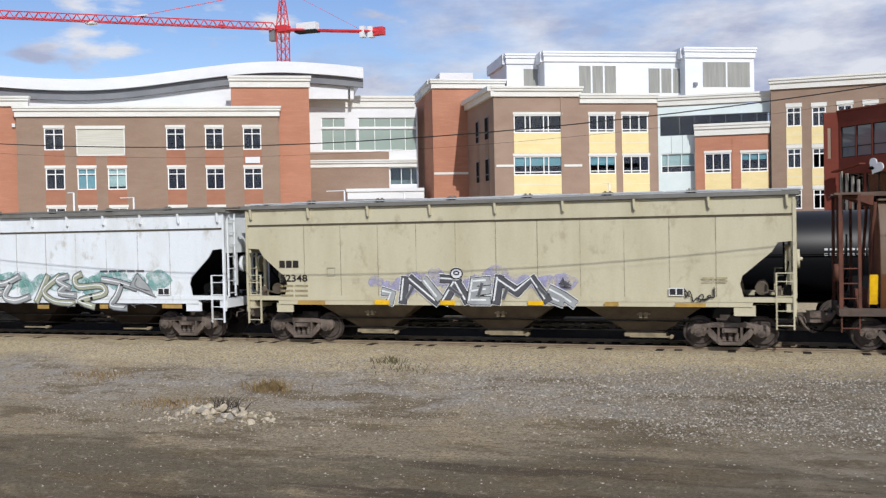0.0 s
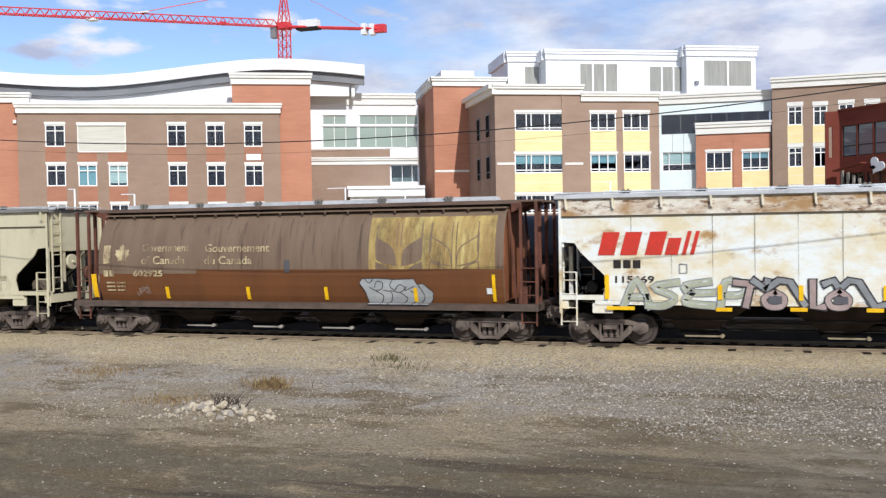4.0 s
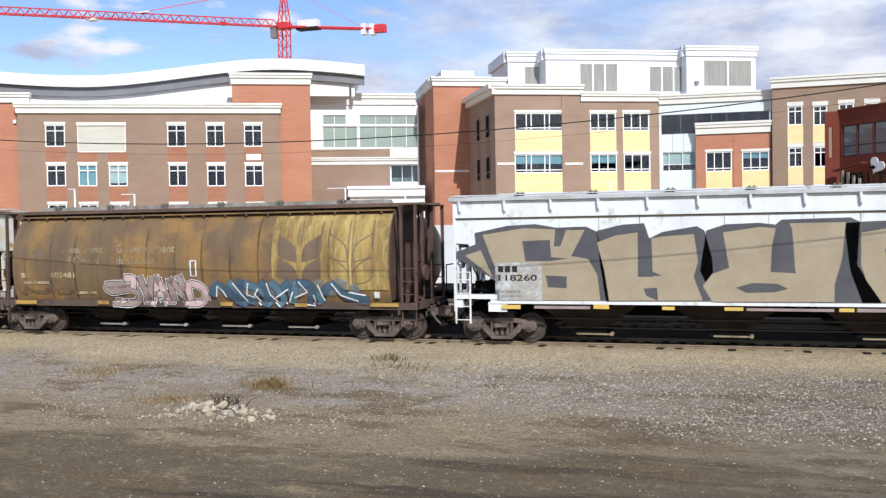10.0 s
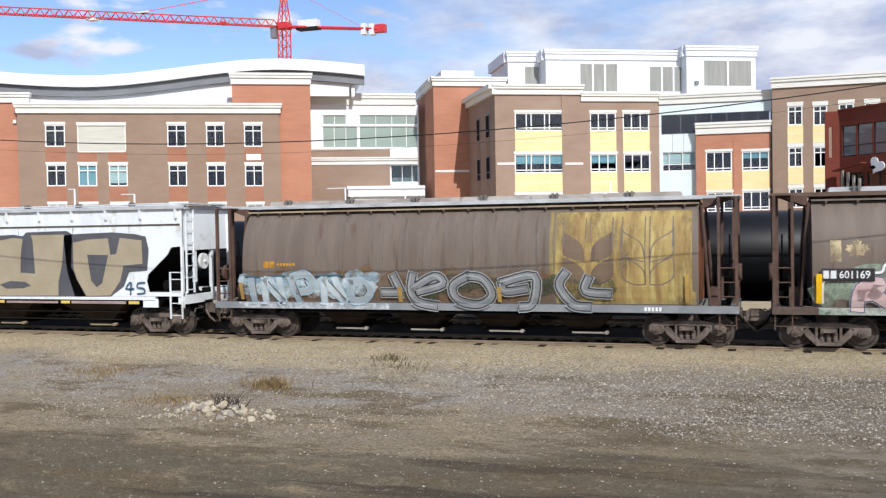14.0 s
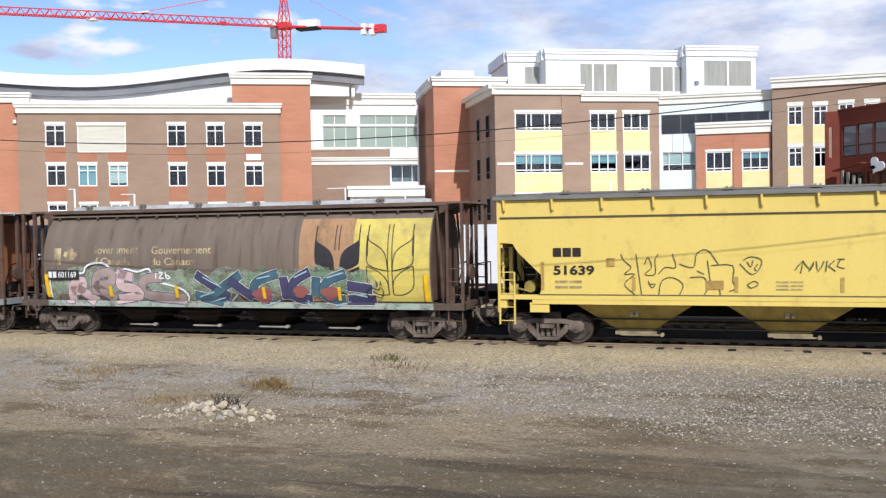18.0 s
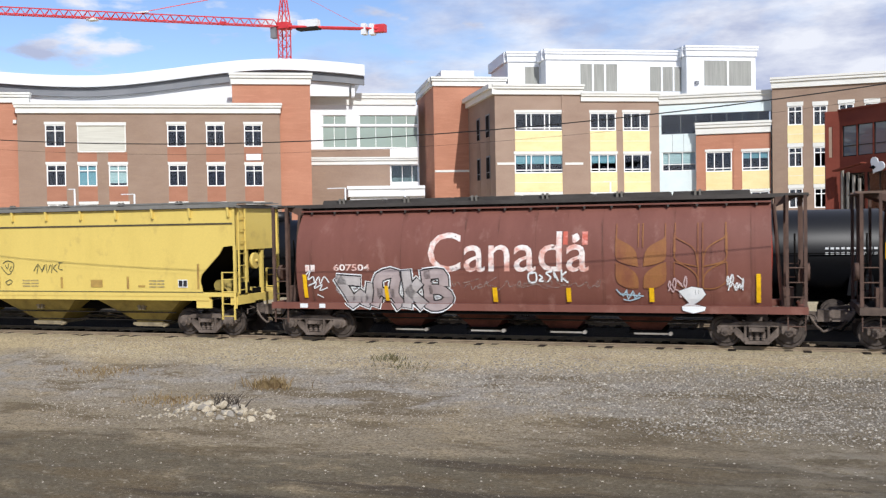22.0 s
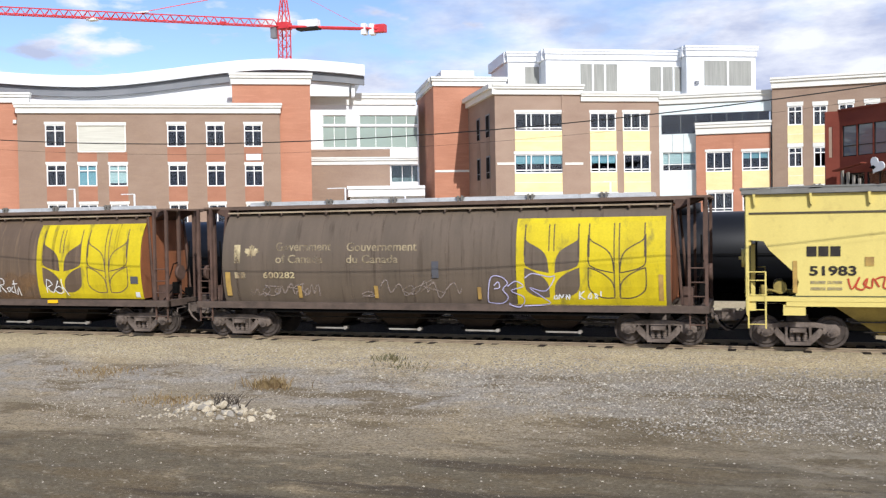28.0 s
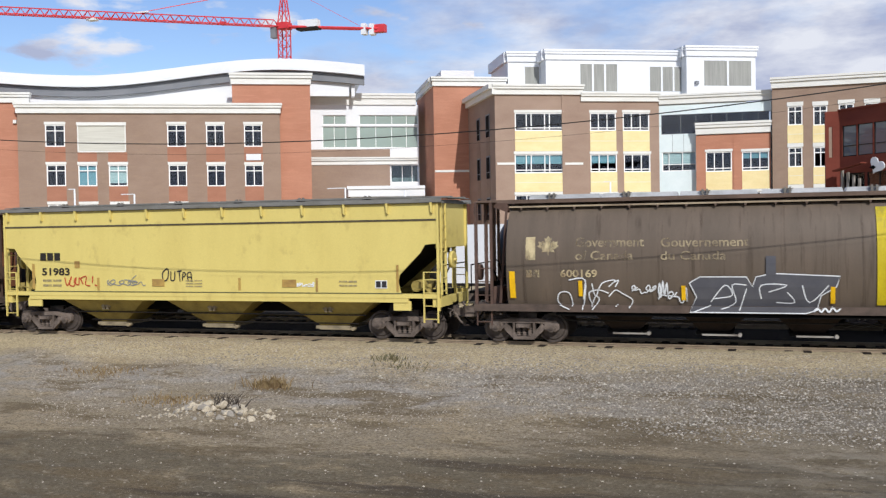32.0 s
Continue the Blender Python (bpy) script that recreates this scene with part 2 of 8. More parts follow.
def part(name, geo, material, parent, label="", at=None):
    """Links a mesh as one part under a thing or a part."""
    ob = new(name, geo.mesh(name, material) if isinstance(geo, Geo) else geo)
    ob.parent = parent
    if at is not None:
        ob.matrix_basis = at
    return tagged(ob, label)


def thing(name, m, label, category, group="", kind=""):
    ob = new(name)
    ob.empty_display_size = 0.3
    ob.matrix_basis = m
    return tagged(ob, label, category, group, kind)


# ---- ground, tracks ----
def smooth(a, b, x):
    t = min(1, max(0, (x - a) / (b - a)))
    return t * t * (3 - 2 * t)


def ground_z(x, y):
    z = -0.09 - 0.06 * smooth(29.5, 30.0, y) - 0.54 * smooth(28.0, 19.5, y) - 0.10 * smooth(18, 13, y) - 0.1 * smooth(41, 48, y)
    near = smooth(8, 12, y) * smooth(29.2, 28.2, y)
    z += near * (0.10 * noise.noise(Vector((x * 0.35, y * 0.5, 3))) + 0.035 * noise.noise(Vector((x * 1.6, y * 2.2, 7))))
    # low heap under the rubble
    z += 0.13 * math.exp(-(((x + 12.1) / 1.3) ** 2 + ((y - 19.3) / 0.9) ** 2))
    return z


def ground():
    xs = [-2500, -900, -400, -200, -110, -70, -45, -34] + [-27 + 0.2 * i for i in range(186)] + [14, 22, 40, 80, 200, 500, 1200, 2500]
    ys = [-800, -250, -80, -30, -8, 2, 7] + [10 + 0.16 * i for i in range(118)] + [29.2, 29.6, 30.0, 31, 34, 38, 42, 48, 60, 90, 140, 220, 400, 900, 2500]
    v = [(x, y, ground_z(x, y)) for y in ys for x in xs]
    n = len(xs)
    f = [(j * n + i, j * n + i + 1, (j + 1) * n + i + 1, (j + 1) * n + i) for j in range(len(ys) - 1) for i in range(n - 1)]
    g = Geo()
    g.v, g.f, g.s = v, f, [True] * len(f)
    m = bpy.data.materials.new("gravel_and_dirt")
    m.use_nodes = True
    nt = m.node_tree
    b = nt.nodes["Principled BSDF"]
    b.inputs["Roughness"].default_value, b.inputs["Specular IOR Level"].default_value = 0.95, 0.15
    co = nt.nodes.new("ShaderNodeTexCoord")

    def nz(sc, dt=6.0, ro=0.6):
        g2 = nt.nodes.new("ShaderNodeMapping")
        g2.inputs["Scale"].default_value = sc
        nt.links.new(co.outputs["Object"], g2.inputs["Vector"])
        q = nt.nodes.new("ShaderNodeTexNoise")
        q.inputs["Scale"].default_value, q.inputs["Detail"].default_value, q.inputs["Roughness"].default_value = 1, dt, ro
        nt.links.new(g2.outputs["Vector"], q.inputs["Vector"])
        return q.outputs["Fac"]

    def calc(op, a, c):
        q = nt.nodes.new("ShaderNodeMath")
        q.operation = op
        for i, w in enumerate((a, c)):
            if isinstance(w, (int, float)):
                q.inputs[i].default_value = w
            else:
                nt.links.new(w, q.inputs[i])
        return q.outputs[0]

    def span(val, a, c, t0=0.0, t1=1.0):
        q = nt.nodes.new("ShaderNodeMapRange")
        q.interpolation_type = "SMOOTHSTEP"
        for k, w in (("From Min", a), ("From Max", c), ("To Min", t0), ("To Max", t1)):
            q.inputs[k].default_value = w
        nt.links.new(val, q.inputs["Value"])
        return q.outputs["Result"]

    def blend(fac, a, c):
        q = nt.nodes.new("ShaderNodeMix")
        q.data_type = "RGBA"
        nt.links.new(fac, q.inputs["Factor"])
        for i, w in ((6, a), (7, c)):
            if isinstance(w, tuple):
                q.inputs[i].default_value = w
            else:
                nt.links.new(w, q.inputs[i])
        return q.outputs[2]

    sep = nt.nodes.new("ShaderNodeSeparateXYZ")
    nt.links.new(co.outputs["Object"], sep.inputs["Vector"])
    wob = calc("MULTIPLY", calc("SUBTRACT", nz((0.16, 0.35, 1)), 0.5), 7.0)
    yy = calc("ADD", sep.outputs["Y"], wob)
    tilt = calc("ADD", yy, calc("MULTIPLY", sep.outputs["X"], -0.10))
    tan, grey, dirt, road = rgb("c5b491"), rgb("a59e93"), rgb("9d8f77"), rgb("726855")
    col = blend(span(tilt, 17.2, 18.4), road, dirt)
    col = blend(calc("MULTIPLY", span(yy, 20.2, 21.8), span(nz((0.7, 1.1, 1), 5.0), 0.38, 0.6, 0.25, 1)), col, grey)
    col = blend(span(yy, 24.2, 26.0), col, tan)
    col = blend(span(nz((0.5, 0.9, 1)), 0.52, 0.66, 0, 0.6), col, rgb("ae9b7b"))
    # scattered darker earth with dry roots
    col = blend(calc("MULTIPLY", span(nz((0.35, 0.8, 1), 7.0, 0.7), 0.50, 0.60, 0, 0.85), span(yy, 26.0, 24.0)), col, rgb("74654d"))
    # wheel ruts of the dirt road run along the tracks
    rut = nz((0.10, 1.5, 1), 4.0)
    col = blend(calc("MULTIPLY", span(rut, 0.47, 0.60, 0, 0.8), span(tilt, 18.6, 17.0)), col, rgb("453d35"))
    col = blend(span(nz((14, 14, 14), 3.0, 0.7), 0.36, 0.58, 0.6, 0), col, rgb("574a38"))
    col = blend(span(nz((22, 22, 22), 2.0, 0.8), 0.58, 0.7, 0, 0.4), col, rgb("b4a994"))
    col = blend(calc("MULTIPLY", span(nz((3.2, 4.6, 3), 6.0, 0.75), 0.55, 0.68, 0, 0.45), span(yy, 24.5, 22.0)), col, rgb("b3a791"))
    col = blend(calc("MULTIPLY", span(nz((2.3, 3.8, 2), 6.0, 0.75), 0.54, 0.66, 0, 0.5), span(yy, 26.5, 24.5)), col, rgb("61513b"))
    # darker ballast and road further along the line
    col = blend(calc("MULTIPLY", span(calc("ADD", sep.outputs["X"], wob), -8.0, 4.0, 0, 0.55), span(sep.outputs["Y"], 27.5, 25.0)), col, rgb("605748"))
    # pale washed-out patch where the road meets the ballast
    away = nt.nodes.new("ShaderNodeVectorMath")
    away.operation = "DISTANCE"
    away.inputs[1].default_value = (1.48, 18.78, -0.7)
    nt.links.new(co.outputs["Object"], away.inputs[0])
    col = blend(calc("MULTIPLY", span(calc("ADD", away.outputs["Value"], wob), 2.4, 0.6), span(nz((1.1, 1.9, 1), 6.0, 0.7), 0.40, 0.58, 0, 0.5)), col, rgb("aca28f"))
    # the shade under the train is painted into the bed of both tracks
    bed_shade = calc("MULTIPLY", span(sep.outputs["Y"], 29.55, 29.95), span(sep.outputs["Y"], 42.0, 39.0))
    col = blend(bed_shade, col, rgb("1d1a17"))
    nt.links.new(col, b.inputs["Base Color"])
    bp = nt.nodes.new("ShaderNodeBump")
    bp.inputs["Strength"].default_value, bp.inputs["Distance"].default_value = 0.9, 0.06
    nt.links.new(nz((13, 13, 13), 6.0, 0.75), bp.inputs["Height"])
    nt.links.new(bp.outputs["Normal"], b.inputs["Normal"])
    return tagged(new("ground", g.mesh("ground", m)), "tan and grey gravel beside a rutted dirt road", "ground", kind="structure")


ground()
TRACK_Y, FAR_Y = 30.5, 36.6


def stone_heap(count, area, sizes, seed, squash=0.7, sink=0.25):
    """Many loose stones as one mesh."""
    rnd = np.random.default_rng(seed)
    base = np.array([(1, 0, 0), (-1, 0, 0), (0, 1, 0), (0, -1, 0), (0, 0, 1), (0, 0, -1)], float)
    tri = [(0, 2, 4), (2, 1, 4), (1, 3, 4), (3, 0, 4), (2, 0, 5), (1, 2, 5), (3, 1, 5), (0, 3, 5)]
    g = Geo()
    v, f = [], []
    for i in range(count):
        x, y = area(rnd)
        r = sizes[0] * (sizes[1] / sizes[0]) ** (rnd.random() ** 2.2)
        a = rnd.random() * 6.28
        p = base * (0.6 + 0.6 * rnd.random((6, 3))) * r
        p[:, 2] *= squash
        c, s = math.cos(a), math.sin(a)
        q = np.c_[p[:, 0] * c - p[:, 1] * s + x, p[:, 0] * s + p[:, 1] * c + y, p[:, 2] + ground_z(x, y) + r * sink]
        n = len(v)
        v += [tuple(w) for w in q.tolist()]
        f += [(t[0] + n, t[1] + n, t[2] + n) for t in tri]
    g.v, g.f, g.s = v, f, [False] * len(f)
    return g


def island_stone(name, low, mid, high, top):
    m = bpy.data.materials.new(name)
    m.use_nodes = True
    nt = m.node_tree
    b = nt.nodes["Principled BSDF"]
    b.inputs["Roughness"].default_value = 0.95
    ge = nt.nodes.new("ShaderNodeNewGeometry")
    r = nt.nodes.new("ShaderNodeValToRGB")
    r.color_ramp.elements[0].color, r.color_ramp.elements[1].color = rgb(low), rgb(top)
    e = r.color_ramp.elements.new(0.45)
    e.color = rgb(mid)
    e = r.color_ramp.elements.new(0.8)
    e.color = rgb(high)
    nt.links.new(ge.outputs["Random Per Island"], r.inputs["Fac"])
    nt.links.new(r.outputs["Color"], b.inputs["Base Color"])
    return m


GRAVEL = island_stone("mixed_gravel", "756a5c", "968b7a", "aca293", "c4baa8")
BALLAST = island_stone("grey_ballast", "6f685e", "898174", "a0988a", "bcb4a5")


def gravel_area(rnd):
    while True:
        y = 13.5 + 15.2 * rnd.random() ** 0.8
        x = -0.33 * y + (rnd.random() - 0.5) * 1.12 * y
        patchy = 2.5 * noise.noise(Vector((x * 0.3, y * 0.4, 1)))
        dens = 0.05 + 0.78 * smooth(18.5, 22.5, y - 0.1 * x + patchy) * (0.55 + 0.6 * noise.noise(Vector((x * 0.8, y * 1.1, 4))))
        if rnd.random() < dens:
            return x, y


def coarse_area(rnd):
    """The belt of coarse ballast that widens to the right."""
    while True:
        x, y = -16 + 24 * rnd.random(), 19.5 + 7.5 * rnd.random()
        edge = 23.6 - 3.4 * smooth(-9, -1, x) + 0.9 * noise.noise(Vector((x * 0.5, y * 0.5, 9)))
        dens = smooth(edge - 1.3, edge + 1.0, y) * smooth(27.6, 25.0, y) * (0.35 + 0.65 * smooth(-13, -5, x))
        if rnd.random() < dens:
            return x, y


tagged(new("loose_gravel", stone_heap(32000, gravel_area, (0.01, 0.036), 3, 0.65, 0.15).mesh("loose_gravel", GRAVEL)),
       "loose grey and tan ballast stones", "gravel", kind="stuff")
tagged(new("coarse_ballast", stone_heap(26000, coarse_area, (0.014, 0.05), 5, 0.6, 0.15).mesh("coarse_ballast", BALLAST)),
       "belt of coarse grey ballast beside the track", "gravel", kind="stuff")


def rails(y, name, x0=-120, x1=90):
    tr = thing(name, pose(0, y, 0), "steel rails on weathered wooden ties in gravel", "railway track", kind="structure")
    prof = [(-0.07, -0.18), (0.07, -0.18), (0.07, -0.165), (0.012, -0.15), (0.012, -0.045), (0.036, -0.035), (0.036, 0), (-0.036, 0), (-0.036, -0.035), (-0.012, -0.045), (-0.012, -0.15), (-0.07, -0.165)]
    for side in (-0.7535, 0.7535):
        g = Geo()
        n = len(prof)
        g.add([(x, side + p, z) for x in (x0, x1) for p, z in prof],
              [tuple(range(n)), tuple(range(2 * n - 1, n - 1, -1))] + [(i, i + n, (i + 1) % n + n, (i + 1) % n) for i in range(n)])
        part("rail", g, RAIL_STEEL, tr)
    return tr


TRACK = rails(TRACK_Y, "railway_track")
TRACK_FAR = rails(FAR_Y, "railway_track")


# ---- the buildings behind the tracks ----
def grid_wall(u0, u1, z0, z1, v, thick, holes):
    """A wall with openings that go through it."""
    g = Geo()
    us = sorted({u0, u1, *[h[0] for h in holes], *[h[1] for h in holes]})
    zs = sorted({z0, z1, *[h[2] for h in holes], *[h[3] for h in holes]})
    us, zs = [u for u in us if u0 <= u <= u1], [z for z in zs if z0 <= z <= z1]
    nu, nz = len(us) - 1, len(zs) - 1

    def solid(i, j):
        if not (0 <= i < nu and 0 <= j < nz):
            return False
        a, c = (us[i] + us[i + 1]) / 2, (zs[j] + zs[j + 1]) / 2
        return not any(h[0] < a < h[1] and h[2] < c < h[3] for h in holes)

    for i in range(nu):
        for j in range(nz):
            if not solid(i, j):
                continue
            a, b, c, d = us[i], us[i + 1], zs[j], zs[j + 1]
            w = v + thick
            g.add([(a, v, c), (b, v, c), (b, v, d), (a, v, d)], [(0, 1, 2, 3)])
            g.add([(a, w, c), (b, w, c), (b, w, d), (a, w, d)], [(3, 2, 1, 0)])
            if not solid(i - 1, j):
                g.add([(a, v, c), (a, v, d), (a, w, d), (a, w, c)], [(0, 1, 2, 3)])
            if not solid(i + 1, j):
                g.add([(b, v, c), (b, w, c), (b, w, d), (b, v, d)], [(0, 1, 2, 3)])
            if not solid(i, j - 1):
                g.add([(a, v, c), (a, w, c), (b, w, c), (b, v, c)], [(0, 1, 2, 3)])
            if not solid(i, j + 1):
                g.add([(a, v, d), (b, v, d), (b, w, d), (a, w, d)], [(0, 1, 2, 3)])
    return g.weld()


def window(parent, rect, v, uprights=(0.5,), bars=(0.72,), lintel=0.3, blind=None, drop=0.5, glazing=None, frame_w=0.11, material=None):
    """A framed window set into its opening: frame, lintel, panes, perhaps a blind."""
    a, b, c, d = rect
    w, h = b - a, d - c
    k = frame_w * 0.42
    us = [a + frame_w] + [q for t in uprights for q in (a + w * t - k, a + w * t + k)] + [b - frame_w]
    zs = [c + frame_w] + [q for t in bars for q in (c + h * t - k, c + h * t + k)] + [d - frame_w]
    g = grid_wall(a, b, c, d, v + 0.02, 0.12, [(us[i], us[i + 1], zs[j], zs[j + 1]) for i in range(0, len(us), 2) for j in range(0, len(zs), 2)])
    ob = part("window", g, material or WIN_FRAME, parent)
    if lintel:
        part("lintel", Geo().box(a - 0.08, b + 0.08, v - 0.06, v + 0.1, d, d + lintel), CREAM, ob)
    pane = part("pane", Geo().box(a + 0.03, b - 0.03, v + 0.075, v + 0.09, c + 0.03, d - 0.03), glazing or GLASS, ob)
    pane.visible_shadow = False
    if blind:
        part("blind", Geo().box(a + 0.06, b - 0.06, v + 0.19, v + 0.21, d - h * drop, d - 0.05), blind, ob)
    return ob


def cornice(parent, u0, u1, z0, z1, v, out=0.45, ends=0.3, material=None):
    """A stepped projecting roof edge."""
    h = z1 - z0
    g = Geo()
    g.box(u0 - ends * 0.4, u1 + ends * 0.4, v - out * 0.45, v + 0.4, z0, z0 + h * 0.55)
    g.box(u0 - ends * 0.75, u1 + ends * 0.75, v - out * 0.8, v + 0.4, z0 + h * 0.55, z0 + h * 0.80)
    g.box(u0 - ends, u1 + ends, v - out, v + 0.4, z0 + h * 0.80, z1)
    return part("cornice", g, material or CREAM, parent)


def block(parent, name, u0, u1, v0, v1, z0, z1, material):
    return part(name, Geo().box(u0, u1, v0, v1, z0, z1), material, parent)


BASE = -0.5


def brown_wing():
    """Three visible storeys of brown brick with white sash windows."""
    b = thing("office_building", pose(-62.66, 88.89, 0, 0, 0, 27.27), "brown brick office wing with white windows and cream cornice", "building")
    rows = [(-10.56, -8.55, 12.72, 15.06), (2.01, 3.97, 12.66, 15.05), (6.12, 8.05, 12.65, 15.04), (10.17, 12.12, 12.63, 15.04)]
    rows2 = [(-10.50, -8.55, 8.52, 10.80), (-7.28, -5.37, 8.48, 10.78), (-4.15, -2.22, 8.45, 10.75), (2.08, 3.99, 8.38, 10.71), (6.14, 8.07, 8.33, 10.67), (10.19, 12.15, 8.29, 10.64)]
    rows3 = [(-10.44, -8.55, 4.24, 6.59), (-7.22, -5.37, 4.18, 6.54), (-4.03, -2.16, 4.13, 6.50), (2.10, 4.00, 4.02, 6.41), (6.22, 8.09, 3.95, 6.35), (10.28, 12.17, 3.87, 6.30)]
    shutter = (-7.30, -2.30, 12.10, 15.06)
    u0, u1, z0, z1 = (-13.33, 14.06, 4.13, 16.27)
    holes = rows + rows2 + rows3 + [shutter]
    part("wall", grid_wall(u0, u1, BASE, z1, 0, 0.35, holes), BRICK_BROWN, b)
    block(b, "side_wall", u0, u0 + 0.35, 0.35, 18, BASE, z1, BRICK_BROWN)
    block(b, "side_wall", u1 - 0.35, u1, 0.35, 18, BASE, z1, BRICK_BROWN)
    block(b, "roof", u0 + 0.35, u1 - 0.35, 0.35, 18, z1 - 0.3, z1, CREAM)
    block(b, "room_backing", u0 + 0.4, u1 - 0.4, 2.5, 2.7, BASE, z1 - 0.35, INSIDE)
    # dark liners added to hide the brick behind the last column of windows
    block(b, "room_liner", rows3[5][0] - 0.7, u1 - 0.43, 0.52, 0.58, BASE, z1 - 0.35, INSIDE)
    block(b, "room_liner", u1 - 0.42, u1 - 0.36, 0.36, 2.4, BASE, z1 - 0.35, INSIDE)
    cz = (-13.15, 14.21, 16.27, 17.36)
    cornice(b, u0, u1, cz[2], cz[3], 0)
    blinds = {1: (BLIND, 0.93), 2: (BLIND_PALE, 0.85)}
    for i, r in enumerate(rows2):
        bl = blinds.get(i, (None, 0.5))
        window(b, r, 0, blind=bl[0], drop=bl[1])
    for r in rows + rows3:
        window(b, r, 0, lintel=0.3)
    # red brick panels between the windows of one column
    for up, low in zip([rows[0], rows2[1], rows2[2], *rows[1:]], [rows2[0], None, None, *rows2[3:]]):
        if low:
            block(b, "brick_panel", up[0] - 0.02, up[1] + 0.02, -0.012, 0.0, low[3] + 0.32, up[2], BRICK_PANEL)
    for up, low in zip(rows2, rows3):
        block(b, "brick_panel", up[0] - 0.02, up[1] + 0.02, -0.012, 0.0, low[3] + 0.32, up[2], BRICK_PANEL)
    for r in rows2[1:3]:
        block(b, "brick_panel", r[0] - 0.02, r[1] + 0.02, -0.012, 0.0, r[3] + 0.32, shutter[2], BRICK_PANEL)
    for r in rows3:
        block(b, "brick_panel", r[0] - 0.02, r[1] + 0.02, -0.012, 0.0, 0.4, r[2], BRICK_PANEL)
    a, c, d, e = shutter
    sh = part("shutter", Geo().box(a, c, 0.05, 0.12, d, e), SHUTTER, b, "large cream louvred panel")
    part("frame", Geo().box(a - 0.05, c + 0.05, -0.08, 0.04, e - 0.1, e + 0.25).box(a, c, -0.03, 0.03, d, d + 0.12).box(a, c, 0.02, 0.045, d + (e - d) * 0.36, d + (e - d) * 0.38)
         .box(a, a + 0.12, -0.03, 0.03, d, e).box(c - 0.12, c, -0.03, 0.03, d, e), CREAM, sh)
    w = (10.36, 11.95, 11.14, 11.82)
    block(b, "wall_box", w[0], w[1], -0.12, 0.0, w[2], w[3], WHITE_PANEL)
    return b


def red_towers():
    """Orange brick stair towers either side of the brown wing."""
    b = thing("brick_tower", pose(-63.02, 89.60, 0, 0, 0, 27.27), "orange brick stair tower with cream cornice", "building", "brick towers")
    u0, u1, z0, z1 = (8.93, 17.45, 3.91, 19.56)
    block(b, "wall", u0, u1, 0, 12, BASE, z1, BRICK_RED)
    c = (9.12, 17.63, 19.56, 20.80)
    cornice(b, u0, u1, c[2], c[3], 0)
    e = thing("brick_tower", pose(-63.02, 89.60, 0, 0, 0, 27.27), "orange brick end bay with cream cornice", "building", "brick towers")
    u0, u1, z0, z1 = (-28.19, -12.78, 4.50, 17.48)
    block(e, "wall", u0, u1, 0, 12, BASE, z1, BRICK_RED)
    c = (-27.98, -12.36, 17.48, 18.54)
    cornice(e, u0, c[1], c[2], c[3], 0)
    lamp = (-13.91, -13.57, 15.27, 15.63)
    block(e, "wall_lamp", lamp[0], lamp[1], -0.25, 0, lamp[2], lamp[3], CREAM)


def curved_hall():
    """Hall with a wave-shaped white roof edge over a white wall."""
    b = thing("roof_hall", pose(-64.12, 91.73, 0, 0, 0, 27.27), "white hall with wave-shaped overhanging roof edge", "building")
    ua, ub = -28.82, 23.77
    us = [ua + (ub - ua) * i / 60 for i in range(61)]
    u_low, u_high = -7.62, 14.44
    z_low, z_high, z_end = 20.78, 22.85, 22.23

    def top(u):
        if u < u_low:
            return z_low + 0.55 * ((u_low - u) / 9.0) ** 2 / (1 + 0.3 * (u_low - u) / 9.0)
        if u < u_high:
            return z_low + (z_high - z_low) * smooth(u_low, u_high, u)
        return z_high + (z_end - z_high) * ((u - u_high) / (ub - u_high)) ** 1.7

    def sheet(name, off0, off1, v0, v1, material):
        g = Geo()
        n = len(us)
        verts = [(u, v, top(u) + o) for v, o in ((v0, off0), (v0, off1), (v1, off1), (v1, off0)) for u in us]
        faces = []
        for k in range(4):
            p, q = k * n, ((k + 1) % 4) * n
            faces += [(p + i, p + i + 1, q + i + 1, q + i) for i in range(n - 1)]
        faces += [(0, n, 2 * n, 3 * n), (n - 1, 4 * n - 1, 3 * n - 1, 2 * n - 1)]
        g.add(verts, faces)
        part(name, g, material, b)

    sheet("fascia", -1.25, 0, 0, 0.3, WHITE_PANEL)
    # grey band for the soffit and the shadow it throws on the wall
    sheet("soffit_shade", -2.25, -1.27, 0.5, 1.0, SOFFIT)
    sheet("roof", -1.1, -0.1, 0.31, 16, WHITE_PANEL)
    g = Geo()
    ue = 22.68
    for p, q in zip(us, us[1:]):
        if q > ue:
            break
        low = 12.0 if q < 12 else 18.75
        g.add([(p, 1.0, low), (q, 1.0, low), (q, 1.0, top(q) - 1.3), (p, 1.0, top(p) - 1.3)], [(0, 1, 2, 3)])
    g.box(ue - 0.4, ue, 1.05, 4, 18.75, top(ue) - 1.2)
    part("wall", g, WHITE_PANEL, b, "plain white upper wall")


